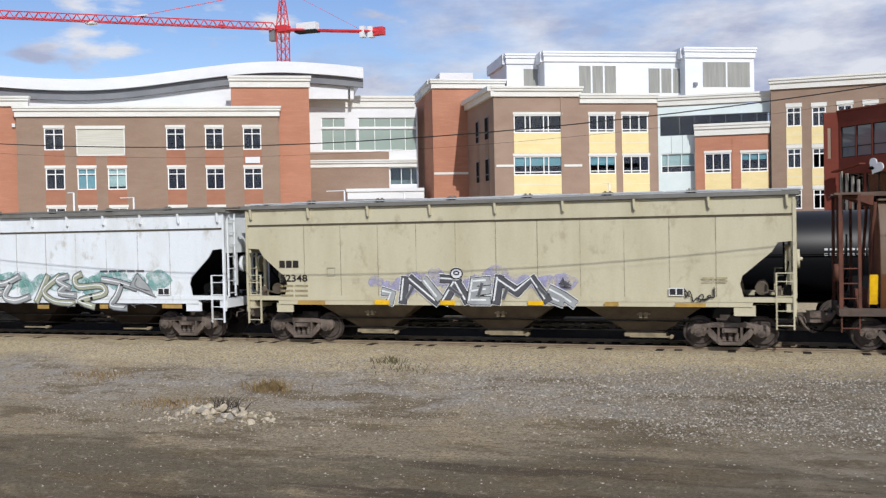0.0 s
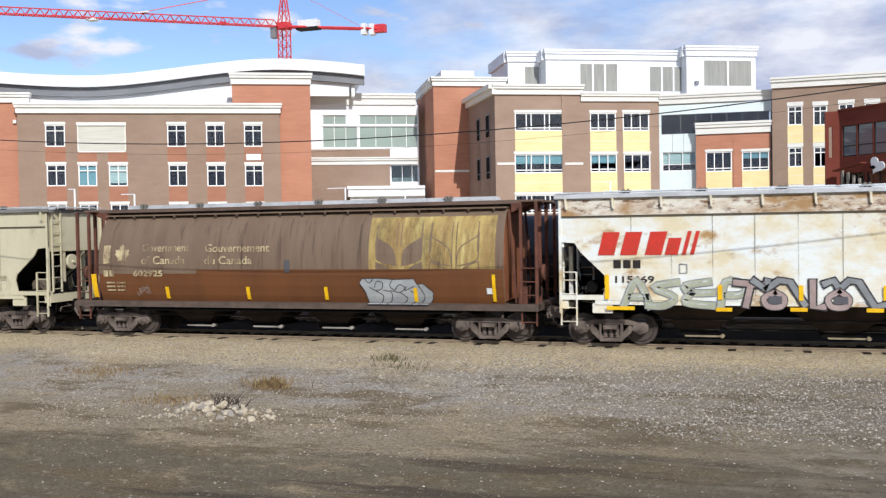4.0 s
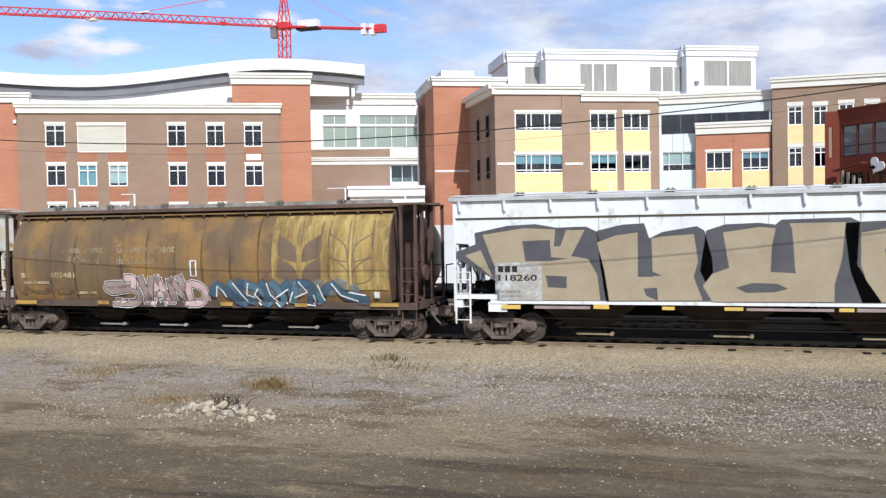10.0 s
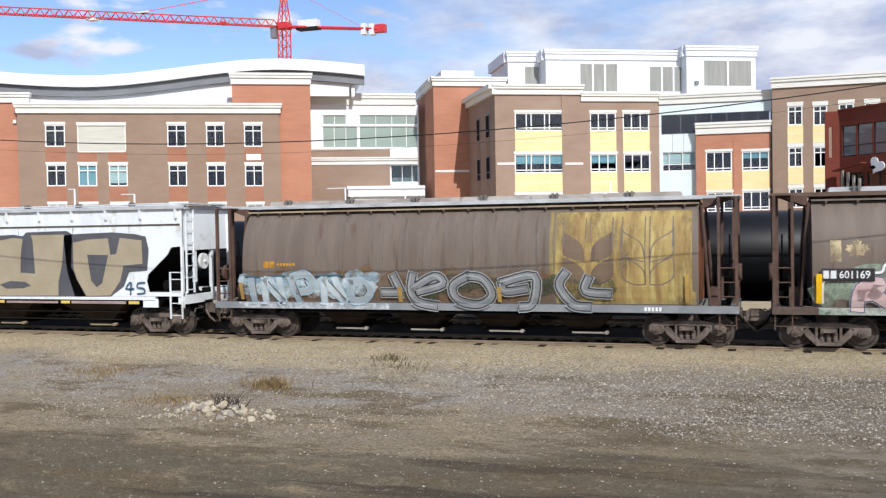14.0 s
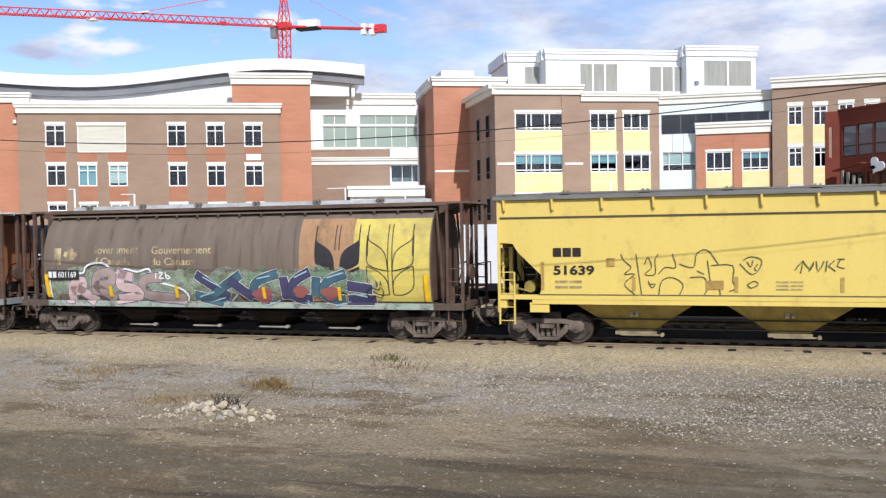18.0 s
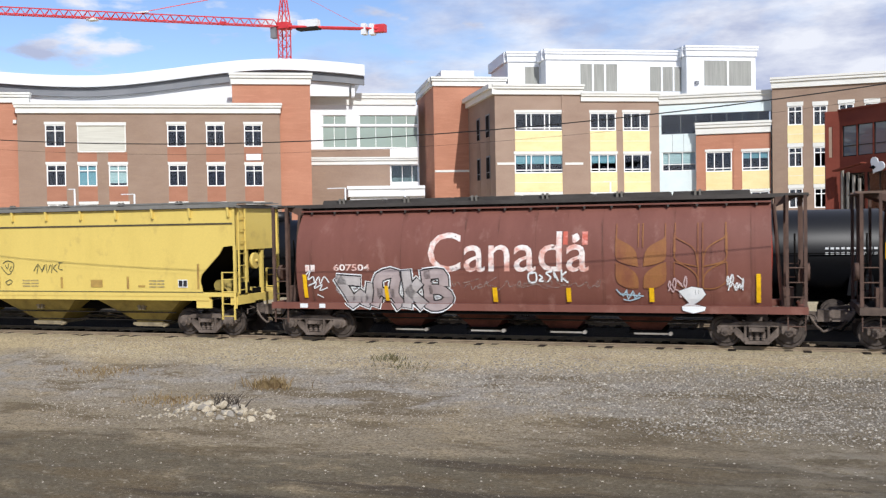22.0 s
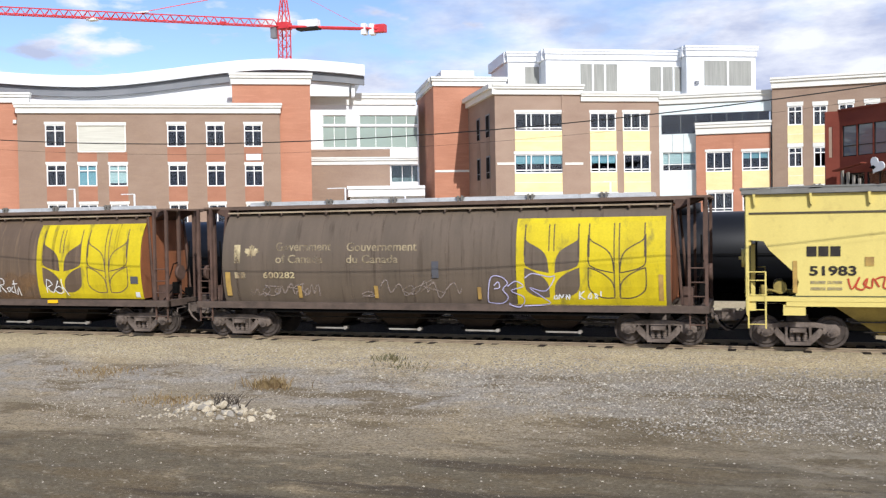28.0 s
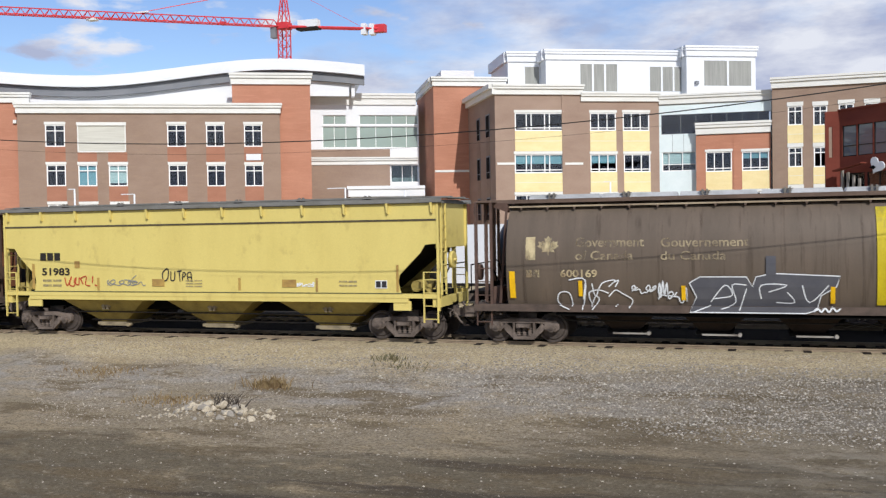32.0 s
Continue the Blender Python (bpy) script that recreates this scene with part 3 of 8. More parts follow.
def connector():
    """Glazed link between the two wings."""
    b = thing("glass_connector", pose(-65.41, 94.22, 0, 0, 0, 27.27), "white and glass connecting building between brick wings", "building")
    top = (17.58, 29.96, 17.98, 19.31)
    u0, u1, z0, z1 = (17.15, 30.30, 3.73, 17.98)
    g1, g2, g3, g4 = (18.97, 21.74, 15.66, 16.78), (18.93, 23.03, 12.94, 15.46), (23.27, 30.26, 15.65, 16.79), (23.23, 30.22, 12.91, 15.45)
    low = (26.90, 30.28, 8.81, 10.89)
    part("wall", grid_wall(u0, u1, BASE, z1, 0, 0.4, [g1, g2, g3, g4, low]), WHITE_PANEL, b)
    cornice(b, u0, u1 - 0.3, top[2], top[3], 0, 0.4, 0.0)
    # pale backing added to brighten the glass
    block(b, "room_backing", u0, u1, 1.6, 1.8, BASE, z1 - 0.35, PALE_ROOM)
    block(b, "roof", u0, u1, 0.4, 12, z1 - 0.3, z1, WHITE_PANEL)
    for r, ups in ((g1, (0.5,)), (g2, (0.333, 0.666)), (g3, (0.28, 0.55, 0.8)), (g4, (0.28, 0.55, 0.8))):
        window(b, r, 0.1, ups, (), 0, glazing=GLASS_GREEN, frame_w=0.07)
    window(b, low, 0.1, (0.4, 0.75), (), 0, glazing=GLASS, frame_w=0.07)
    p = (23.23, 25.36, 13.19, 14.66)
    block(b, "interior_screen", p[0], p[1], 2.0, 2.1, p[2], p[3], BLIND_PALE)
    s = (17.18, 26.81, 11.87, 12.74)
    block(b, "brick_band", s[0], s[1], -0.15, 0, s[2], s[3], BRICK_BROWN)
    s = (17.16, 30.10, 10.93, 11.80)
    cornice(b, s[0], s[1], s[2], s[3], -0.15, 0.5, 0.0)
    s = (17.13, 26.75, 8.15, 10.88)
    block(b, "brick_wall", s[0], s[1], -0.3, 0, s[2] - 6, s[3], BRICK_BROWN)
    s = (21.51, 30.24, 7.03, 8.17)
    part("canopy", Geo().box(s[0], s[1], -5, -0.31, s[2], s[3]).box(s[0] - 0.15, s[1], -5.15, -5.01, s[3] - 0.3, s[3] + 0.05), WHITE_PANEL, b)
    part("canopy_wall", Geo().box(s[0] + 0.2, s[1], -4.6, -4.3, BASE, s[2]), WHITE_PANEL, b)


def stair_block():
    """Orange brick block behind the corner building."""
    b = thing("brick_block", pose(-30.75, 104.20, 0, 0, 0, 27.27), "orange brick block with dark side and cream cornice", "building")
    u0, u1, z1 = -4.3, 4.21, 19.22
    block(b, "wall", u0, u1, 0, 14, BASE, z1, BRICK_RED)
    part("side_cornice", Geo().box(u0 - 0.3, u0 - 0.002, 0.41, 14, 19.22, 19.8).box(u0 - 0.45, u0 - 0.002, 0.41, 14, 19.801, 20.23), CREAM, b)
    c = (-5.41, 3.89, 19.22, 20.23)
    cornice(b, u0, c[1], c[2], c[3], 0)
    block(b, "stone_band", u0 + 0.05, 2.55, -0.05, 0, 9.58, 9.83, CREAM)
    p = (-2.44, 1.56, 20.42, 21.69)
    block(b, "roof_box", p[0], p[1], 6, 10.5, z1, p[3] + 0.25, WHITE_PANEL)


def corner_building():
    """Brown corner building with large windows and yellow panels."""
    b = thing("office_building", pose(-25.39, 93.80, 0, 0, 0, 27.27), "brown brick corner building with yellow panels and wide windows", "building")
    u0, u1, z0, z1 = (0.16, 17.51, 3.35, 16.72)
    big = [(2.21, 7.23, 13.05, 14.88), (2.14, 7.22, 8.76, 10.70), (2.14, 7.22, 4.68, 6.58)]
    mid = [(10.09, 12.87, 13.04, 14.88), (10.09, 12.93, 8.81, 10.66), (10.10, 12.94, 4.63, 6.49)]
    rgt = [(13.59, 16.46, 13.03, 14.89), (13.66, 16.53, 8.78, 10.64), (13.66, 16.54, 4.58, 6.45)]
    holes = big + mid + rgt
    part("wall", grid_wall(u0, u1, BASE, z1, 0, 0.35, holes), BRICK_DARK, b)
    block(b, "roof", u0 + 0.4, u1, 0.35, 11, z1 - 0.2, z1, CREAM)
    block(b, "room_backing", u0 + 0.6, u1, 3, 3.2, BASE, z1 - 0.25, INSIDE)
    c1, c2 = (0.28, 9.18, 16.71, 17.73), (9.11, 17.59, 16.04, 16.97)
    cornice(b, u0, c1[1], c1[2], c1[3], 0)
    cornice(b, c2[0], c2[1], c2[2], c2[3], 0, 0.4, 0.0)
    for k, col in enumerate((big, mid, rgt)):
        for i, r in enumerate(col):
            bl = BLIND if i == 1 and k < 2 else None
            window(b, r, 0, (0.24, 0.34, 0.62, 0.72) if k == 0 else (0.33, 0.66), (0.17,), 0.28, bl, 0.5)
        for hi_r, lo_r in zip(col, col[1:]):
            block(b, "yellow_panel", hi_r[0], hi_r[1], -0.03, 0, lo_r[3] + 0.3, hi_r[2], SANDSTONE)
            zc = (lo_r[3] + 0.3 + hi_r[2]) / 2
            block(b, "panel_joint", hi_r[0], hi_r[1], -0.036, -0.032, zc - 0.02, zc + 0.02, CREAM)
    s = (0.33, 2.20, 9.64, 9.87)
    block(b, "stone_band", s[0], s[1], -0.05, 0, s[2], s[3], CREAM)
    s = (7.40, 9.31, 9.59, 9.82)
    block(b, "stone_band", s[0], s[1], -0.05, 0, s[2], s[3], CREAM)
    j = (7.11, 7.29, 3.37, 16.60)
    block(b, "pilaster", j[0], j[1], -0.08, 0, BASE, z1, BRICK_DARK)
    # the side that runs back, with two columns of windows
    holes = [(2.2, 3.6, z, z + 2.2) for z in (12.7, 8.4, 4.1)] + [(6.4, 7.6, z, z + 2.2) for z in (12.7, 8.4, 4.1)]
    part("side_wall", grid_wall(0, 12, BASE, z1, -0.35, 0.35, []), BRICK_DARK, b, at=pose(u0, 0, 0, 0, 0, 92.5))
    # black panes, grey frames, brown panels: this side's shade put into their colours
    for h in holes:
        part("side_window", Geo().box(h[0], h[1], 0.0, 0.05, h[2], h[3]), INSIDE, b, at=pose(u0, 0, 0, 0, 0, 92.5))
        part("side_frame", Geo().box(h[0] - 0.08, h[1] + 0.08, 0.0, 0.07, h[3], h[3] + 0.15).box(h[0] - 0.08, h[0], 0.0, 0.07, h[2], h[3]).box(h[1], h[1] + 0.08, 0.0, 0.07, h[2], h[3]).box(h[0], h[1], 0.05, 0.07, h[2] + 0.6, h[2] + 0.68), SOFFIT, b, at=pose(u0, 0, 0, 0, 0, 92.5))
        part("side_panel", Geo().box(h[0], h[1], 0.0, 0.03, h[2] - 1.9, h[2] - 0.1), BRICK_BROWN, b, at=pose(u0, 0, 0, 0, 0, 92.5))
    ch = c1[3] - c1[2]
    part("side_cornice", Geo().box(-0.3, 12, 0, 0.35, c1[2], c1[2] + ch * 0.55).box(-0.3, 12, 0, 0.7, c1[2] + ch * 0.55, c1[3]), CREAM, b, at=pose(u0, 0, 0, 0, 0, 92.5))


def penthouse():
    """White plant rooms with grey louvres on the roof."""
    b = thing("rooftop_plant_room", pose(-29.51, 101.80, 0, 0, 0, 27.27), "white rooftop plant rooms with grey louvres", "building")
    for r, c, lou, n, v, deep in (((4.24, 8.25, 17.82, 21.97), (4.28, 8.09, 21.97, 23.11), (6.21, 7.85, 18.46, 21.40), 1, 2.5, 9),
                            ((7.97, 24.53, 17.52, 21.83), (8.01, 24.42, 21.83, 22.96), (11.94, 16.22, 18.34, 21.37), 3, 0, 9),
                            ((23.81, 32.07, 17.36, 22.12), (23.85, 32.17, 22.12, 23.27), (25.90, 31.53, 18.83, 21.62), 2, -1.5, 9)):
        block(b, "wall", r[0], r[1], v, v + deep, r[2], r[3], WHITE_PANEL)
        cornice(b, r[0], r[1], c[2], c[3], v, 0.35, 0.25, WHITE_PANEL)
        part("side_cornice", Geo().box(r[0] - 0.4, r[0], v + 0.3, v + deep, c[2], c[3]), WHITE_PANEL, b)
        groups = [lou] if n != 3 else [lou, (20.08, 24.26, 18.37, 21.12)]
        for q in groups:
            lv = part("louvre", Geo().box(q[0], q[1], v - 0.02, v, q[2], q[3]), GREY_LOUVRE, b)
            g = Geo()
            for k in range(1, n):
                x = q[0] + (q[1] - q[0]) * k / n
                g.box(x - 0.1, x + 0.1, v - 0.06, v - 0.021, q[2], q[3])
            g.box(q[0] - 0.05, q[1] + 0.05, v - 0.05, v - 0.021, q[3], q[3] + 0.08)
            part("mullion", g, WHITE_PANEL, lv)
    lamp = (24.75, 25.15, 18.94, 19.31)
    part("wall_lamp", Geo().box(lamp[0], lamp[1], -1.8, -1.5, lamp[2], lamp[3]), SOFFIT, b)


def curved_link():
    """Glass and white link with a low red brick bay in front."""
    b = thing("glass_link", pose(-9.77, 101.85, 0, 0, 0, 4.00), "pale panel and glass link with cream cornice", "building")
    u0, u1, z0, z1 = (-0.06, 11.00, 3.10, 15.61)
    band = (0.16, 11.04, 12.62, 14.63)
    low = (0.23, 3.62, 8.82, 10.79)
    part("wall", grid_wall(u0, u1, BASE, z1, 0, 0.3, [band, low]), PALE_AQUA, b)
    c = (0.02, 11.06, 15.73, 16.70)
    cornice(b, u0, u1, c[2], c[3], 0, 0.4, 0.0)
    window(b, band, 0.05, (0.18, 0.32, 0.46, 0.6, 0.74, 0.88), (), 0, frame_w=0.06, material=SOFFIT)
    window(b, low, 0.05, (0.2, 0.6), (0.35,), 0, BLIND_PALE, 0.62, frame_w=0.08)
    for x in (0.33, 0.66):
        block(b, "panel_joint", u0 + (low[1] - low[0]) * x + 0.2, u0 + (low[1] - low[0]) * x + 0.23, -0.006, -0.002, low[3], band[2], SOFFIT)
    block(b, "room_backing", u0, u1, 3, 3.2, BASE, z1, INSIDE)
    block(b, "roof", u0, u1, 0.3, 10, z1 - 0.3, z1, WHITE_PANEL)
    e = thing("brick_bay", pose(-9.75, 101.1, 0, 0, 0, 4.00), "low orange brick bay with yellow panels", "building")
    u0, u1, z0, z1 = (3.64, 10.87, 3.08, 12.36)
    w1, w2 = [(4.59, 7.14, 8.59, 10.62), (4.66, 7.21, 4.52, 6.50)], [(8.11, 10.72, 8.59, 10.54), (8.13, 10.74, 4.62, 6.52)]
    part("wall", grid_wall(u0, u1, BASE, z1, 0, 0.3, w1 + w2), BRICK_RED, e)
    c = (3.69, 10.91, 12.42, 13.59)
    cornice(e, u0, u1, c[2], c[3], 0, 0.4, 0.1)
    block(e, "roof", u0, u1, 0.3, 0.72, z1 - 0.2, z1, CREAM)
    block(e, "room_backing", u0 + 0.1, u1, 0.6, 0.7, BASE, z1 - 0.25, INSIDE)
    for k, col in enumerate((w1, w2)):
        for i, r in enumerate(col):
            window(e, r, 0, (0.33, 0.66), (0.17,), 0.25, BLIND if k == 1 and i == 0 else None, 0.35)
        block(e, "yellow_panel", col[0][0], col[0][1], -0.03, 0, col[1][3] + 0.26, col[0][2], SANDSTONE)
    s = (7.29, 7.45, 3.08, 12.30)
    block(e, "pilaster", s[0], s[1], -0.05, 0, BASE, z1, BRICK_RED)


def right_wing():
    """Brown wing that runs along the tracks."""
    b = thing("office_building", pose(1.25, 101.42, 0, 0, 0, 0.00), "brown brick wing with yellow panels and white windows", "building")
    u0, u1, z1 = 0.0, 16.29, 16.66
    cols = [[(1.47, 2.83, 12.93, 14.82), (1.49, 2.80, 8.80, 10.75), (1.51, 2.82, 4.77, 6.67)],
            [(3.82, 5.11, 12.81, 14.75), (3.84, 5.13, 8.72, 10.71), (3.87, 5.16, 4.72, 6.66)],
            [(6.14, 7.51, 12.92, 14.78), (6.16, 7.48, 8.74, 10.67), (6.19, 7.51, 4.73, 6.65)],
            [(8.47, 9.77, 12.91, 14.76), (8.50, 9.80, 8.72, 10.62), (8.52, 9.83, 4.73, 6.64)]]
    part("wall", grid_wall(u0, u1, BASE, z1, 0, 0.35, [r for c in cols for r in c]), BRICK_BROWN, b)
    cornice(b, u0, u1, z1, z1 + 1.05, 0, 0.45, 0.2)
    block(b, "roof", u0, u1, 0.4, 12, z1 - 0.2, z1, CREAM)
    block(b, "side_wall", u0, u0 + 0.3, 0.36, 12, BASE, z1, BRICK_BROWN)
    block(b, "room_backing", u0 + 0.4, u1, 3, 3.2, BASE, z1 - 0.25, INSIDE)
    for col in cols:
        for r in col:
            window(b, r, 0, (0.5,), (0.72,), 0.4)
        for hi_r, lo_r in zip(col, col[1:]):
            block(b, "yellow_panel", hi_r[0] - 0.05, hi_r[1] + 0.05, -0.03, 0, lo_r[3] + 0.42, hi_r[2], SANDSTONE)
            zc = (lo_r[3] + 0.42 + hi_r[2]) / 2
            block(b, "panel_joint", hi_r[0], hi_r[1], -0.037, -0.032, zc - 0.02, zc + 0.02, CREAM)


def red_shed():
    """Nearer dark red building with large panes."""
    b = thing("brick_house", pose(5.69, 77.71, 0, 0, 0, -50.00), "dark red building with tall shop windows", "building")
    u0, u1, z1 = 0.03, 7.80, 11.68
    wins = [(0.28, 1.65, 8.25, 10.54), (1.75, 3.17, 8.22, 10.55), (3.28, 4.88, 8.14, 10.50), (4.98, 6.43, 8.10, 10.44)]
    lows = [(0.36, 2.42, 5.40, 7.01), (2.63, 4.86, 5.31, 6.96)]
    zt, zb = wins[0][3], wins[0][2]
    wins = [(a, c, zb, zt) for a, c, _, _ in wins]
    lt = lows[0][3]
    lows = [(a, c, 1.0, lt) for a, c, _, _ in lows]
    part("wall", grid_wall(u0, u1, BASE, z1, 0, 0.3, wins + lows), BRICK_SHED, b)
    part("end_wall", grid_wall(-1.0, 0.0, BASE, z1, 0, 0.3, [(-0.75, -0.5, zb, zt)]), BRICK_SHED, b, at=pose(u0, 0.0, 0, 0, 0, 54))
    block(b, "roof", u0 + 0.3, u1, 0.31, 6, z1 - 0.25, z1 - 0.02, UNDER)
    block(b, "parapet", u0 - 0.1, u1, -0.1, 0.3, z1, z1 + 0.12, BRICK_SHED)
    block(b, "room_backing", u0 + 0.4, u1, 3, 3.2, BASE, z1 - 0.3, INSIDE)
    for r in wins:
        window(b, r, 0.02, (), (0.34,), 0, frame_w=0.06, material=DARK_STEEL, glazing=GLASS_SHOP)
    for r in lows:
        window(b, r, 0.02, (0.5,), (), 0, frame_w=0.07, material=DARK_STEEL)
    g = Geo()
    pts = [(3.6 + 0.05 * (16 * math.sin(k) ** 3) * 0.85, 7.42 + 0.045 * (13 * math.cos(k) - 5 * math.cos(2 * k) - 2 * math.cos(3 * k) - math.cos(4 * k)) * 0.85) for k in (i * math.tau / 24 for i in range(24))]
    tilt = [(3.6 + (x - 3.6) * 0.87 + (z - 7.4) * 0.5, 7.4 + (z - 7.4) * 0.87 - (x - 3.6) * 0.5) for x, z in pts]
    g.prism(tilt, -0.1, -0.02)
    part("sign", g, WHITE_PANEL, b, "white rounded wall sign")
    part("sign_mark", Geo().prism([(2.95, 7.3), (3.3, 7.45), (3.55, 7.3), (3.35, 7.15)], -0.13, -0.102), INSIDE, b)
    for k in range(4):
        x = 0.53 + 0.55 * k
        block(b, "pale_post", x, x + 0.16, -0.4, -0.25, BASE, 7.31 - 0.25 * k, BARE_STEEL)
    part("canopy", Geo().prism([(0.3, 7.15), (3.0, 7.6), (3.0, 7.7), (0.3, 7.25)], -1.0, -0.42), BRICK_SHED, b)


def city():
    for build in (brown_wing, red_towers, curved_hall, connector, stair_block, corner_building, penthouse, curved_link, right_wing, red_shed):
        build()


city()


# ---- tower crane, lamp posts, cable ----
def lattice(g, a, b, w, h, n, r):
    """A triangular lattice boom from a to b."""
    a, b = Vector(a), Vector(b)
    d = (b - a).normalized()
    side = d.cross(Vector((0, 0, 1))).normalized() * w / 2
    rise = Vector((0, 0, h))
    prev = None
    for i in range(n + 1):
        p = a.lerp(b, i / n)
        q = [p + side, p - side, p + rise]
        if prev:
            m = (prev[2] + q[2]) / 2
            for s0, s1 in ((0, 0), (1, 1)):
                g.cyl(prev[s0], q[s1], r, 5)
                g.cyl(prev[s0], m, r * 0.55, 4)
                g.cyl(m, q[s1], r * 0.55, 4)
            g.cyl(prev[0], q[1], r * 0.45, 4)
        prev = q
    g.cyl(a + rise + (b - a) / n * 0.5, b + rise - (b - a) / n * 0.5, r, 5)
    return g


def crane():
    """Tower crane far behind the buildings."""
    foot, tip, tail = Vector((-93.67, 180.90, 45.37)), Vector((-142.45, 145.84, 45.46)), Vector((-74.80, 187.11, 44.55))
    c = thing("tower_crane", pose(foot.x, foot.y, -0.5), "red lattice tower crane with white counterweights", "crane")
    top = foot.z + 0.5
    mast = Geo()
    w = 0.95
    z = 0.0
    while z < top - 0.1:
        z2 = min(z + 2.2, top)
        for sx, sy in ((1, 1), (1, -1), (-1, -1), (-1, 1)):
            mast.cyl((sx * w, sy * w, z), (sx * w, sy * w, z2), 0.14, 5)
            tx, ty = -sy, sx
            mast.cyl((sx * w, sy * w, z), (tx * w, ty * w, z2), 0.07, 4)
            mast.cyl((sx * w, sy * w, z2), (tx * w, ty * w, z2), 0.07, 4)
        z = z2
    part("mast", mast, CRANE_RED, c)
    head = Geo()
    for sx, sy in ((1, 1), (1, -1), (-1, -1), (-1, 1)):
        head.cyl((sx * w, sy * w, top + 0.8), (sx * 0.2, sy * 0.2, top + 8.5), 0.13, 5)
        for k in range(3):
            q, q2 = w - 0.25 * k, w - 0.25 * (k + 1)
            head.cyl((sx * q, sy * q, top + 0.8 + 2.5 * k), (-sy * q2, sx * q2, top + 3.3 + 2.5 * k), 0.07, 4)
            head.cyl((sx * q2, sy * q2, top + 3.3 + 2.5 * k), (-sy * q2, sx * q2, top + 3.3 + 2.5 * k), 0.07, 4)
    head.box(-1.2, 1.2, -1.2, 1.2, top - 0.5, top + 0.8)
    part("slewing_head", head, CRANE_RED, c)
    off = Vector((foot.x, foot.y, -0.5))
    t, e = tip - off, tail - off
    hub = Vector((0, 0, top))
    part("jib", lattice(Geo(), hub + (t - hub) * 0.02, t, 1.4, 1.35, 34, 0.13), CRANE_RED, c)
    d = (e - hub).normalized()
    side = d.cross(Vector((0, 0, 1))) * 0.6
    cj = Geo()
    for s in (side, -side):
        cj.cyl(hub + s, e + s, 0.24, 6)
    for k in range(9):
        p = hub.lerp(e, k / 8)
        cj.cyl(p + side, p - side, 0.12, 5)
    cj.box(e.x - 1.3, e.x + 1.3, e.y - 0.8, e.y + 0.8, e.z - 0.7, e.z + 0.9)
    part("counter_jib", cj, CRANE_RED, c)

    def along(f):
        return hub.lerp(e, f)

    p = along(0.26)
    part("winch_house", Geo().box(p.x - 2.2, p.x + 2.2, p.y - 0.9, p.y + 0.9, p.z + 0.0, p.z + 1.5), WHITE_PANEL, c, "white slatted machinery box")
    part("platform", Geo().box(p.x - 2.5, p.x + 2.3, p.y - 1.1, p.y + 1.1, p.z - 0.5, p.z - 0.15), DARK_STEEL, c)
    for f in (0.84, 0.925):
        p = along(f)
        part("counterweight", Geo().box(p.x - 0.5, p.x + 0.5, p.y - 0.8, p.y + 0.8, p.z - 1.25, p.z + 1.0), WHITE_PANEL, c)
    part("cab", Geo().box(-2.4, -1.2, -1.6, -0.3, top - 2.4, top - 0.2), SOFFIT, c)
    for f in (0.215, 0.70):
        p = hub.lerp(t, f if f < 0.5 else 0.625)
        part("trolley", Geo().box(p.x - 0.9, p.x + 0.9, p.y - 0.7, p.y + 0.7, p.z - 0.55, p.z - 0.1) if f > 0.5 else Geo().box(p.x + 0.2, p.x + 0.9, p.y - 0.5, p.y + 0.5, p.z - 0.3, p.z + 0.4), WHITE_PANEL if f > 0.5 else CRANE_RED, c)
    apex = Vector((0, 0, top + 8.5))
    part("pendant_line", Geo().cyl(apex, hub.lerp(t, 0.47) + Vector((0, 0, 1.6)), 0.09, 4).cyl(apex, along(0.8) + Vector((0, 0, 0.5)), 0.05, 4), CRANE_RED, c)
    p = hub.lerp(t, 0.47)
    part("line_anchor", Geo().box(p.x - 1.6, p.x + 1.6, p.y - 0.25, p.y + 0.25, p.z + 1.45, p.z + 1.75), WHITE_PANEL, c)


crane()


def lamp_post(x, y, h, arm):
    p = thing("street_lamp", pose(x, y, ground_z(x, y)), "slim white street lamp post", "street lamp", "street lamps")
    part("pole", Geo().cyl((0, 0, 0), (0, 0, h), 0.08, 8, 0.06), WHITE_PANEL, p)
    part("lamp_head", Geo().box(min(0, arm), max(0, arm), -0.08, 0.08, h, h + 0.06), WHITE_PANEL, p)


for x, y, h, arm in ((-47.39, 58.18, 6.70, -0.5), (-43.25, 59.53, 6.26, -1.1), (-28.66, 64.35, 6.44, -1.4), (-24.52, 65.71, 6.20, -0.4), (-10.32, 70.41, 6.56, -0.5)):
    lamp_post(x, y, h + 0.3, arm)


def cable():
    """Overhead cable beside the tracks, sagging between poles out of view."""
    pts = []
    for i in range(81):
        x = -62 + i * 1.25
        pts.append((x, 24.6, 6.17 + 0.0036 * (x + 11.0) ** 2))
    g = Geo().tube(pts, 0.014, 6)
    c = thing("overhead_cable", pose(0, 0, 0), "thin black overhead cable sagging between poles", "cable", kind="structure")
    part("cable", g, WIRE, c)
    part("thin_cable", Geo().tube([(x, y + 0.15, z - 0.3) for x, y, z in pts], 0.0035, 5), WIRE, c)
    for x in (pts[0][0], pts[-1][0]):
        z = 6.17 + 0.0036 * (x + 11.0) ** 2
        part("pole", Geo().cyl((x, 24.6, -0.6), (x, 24.6, z + 0.4), 0.16, 10, 0.12), TIE_WOOD, c)


cable()


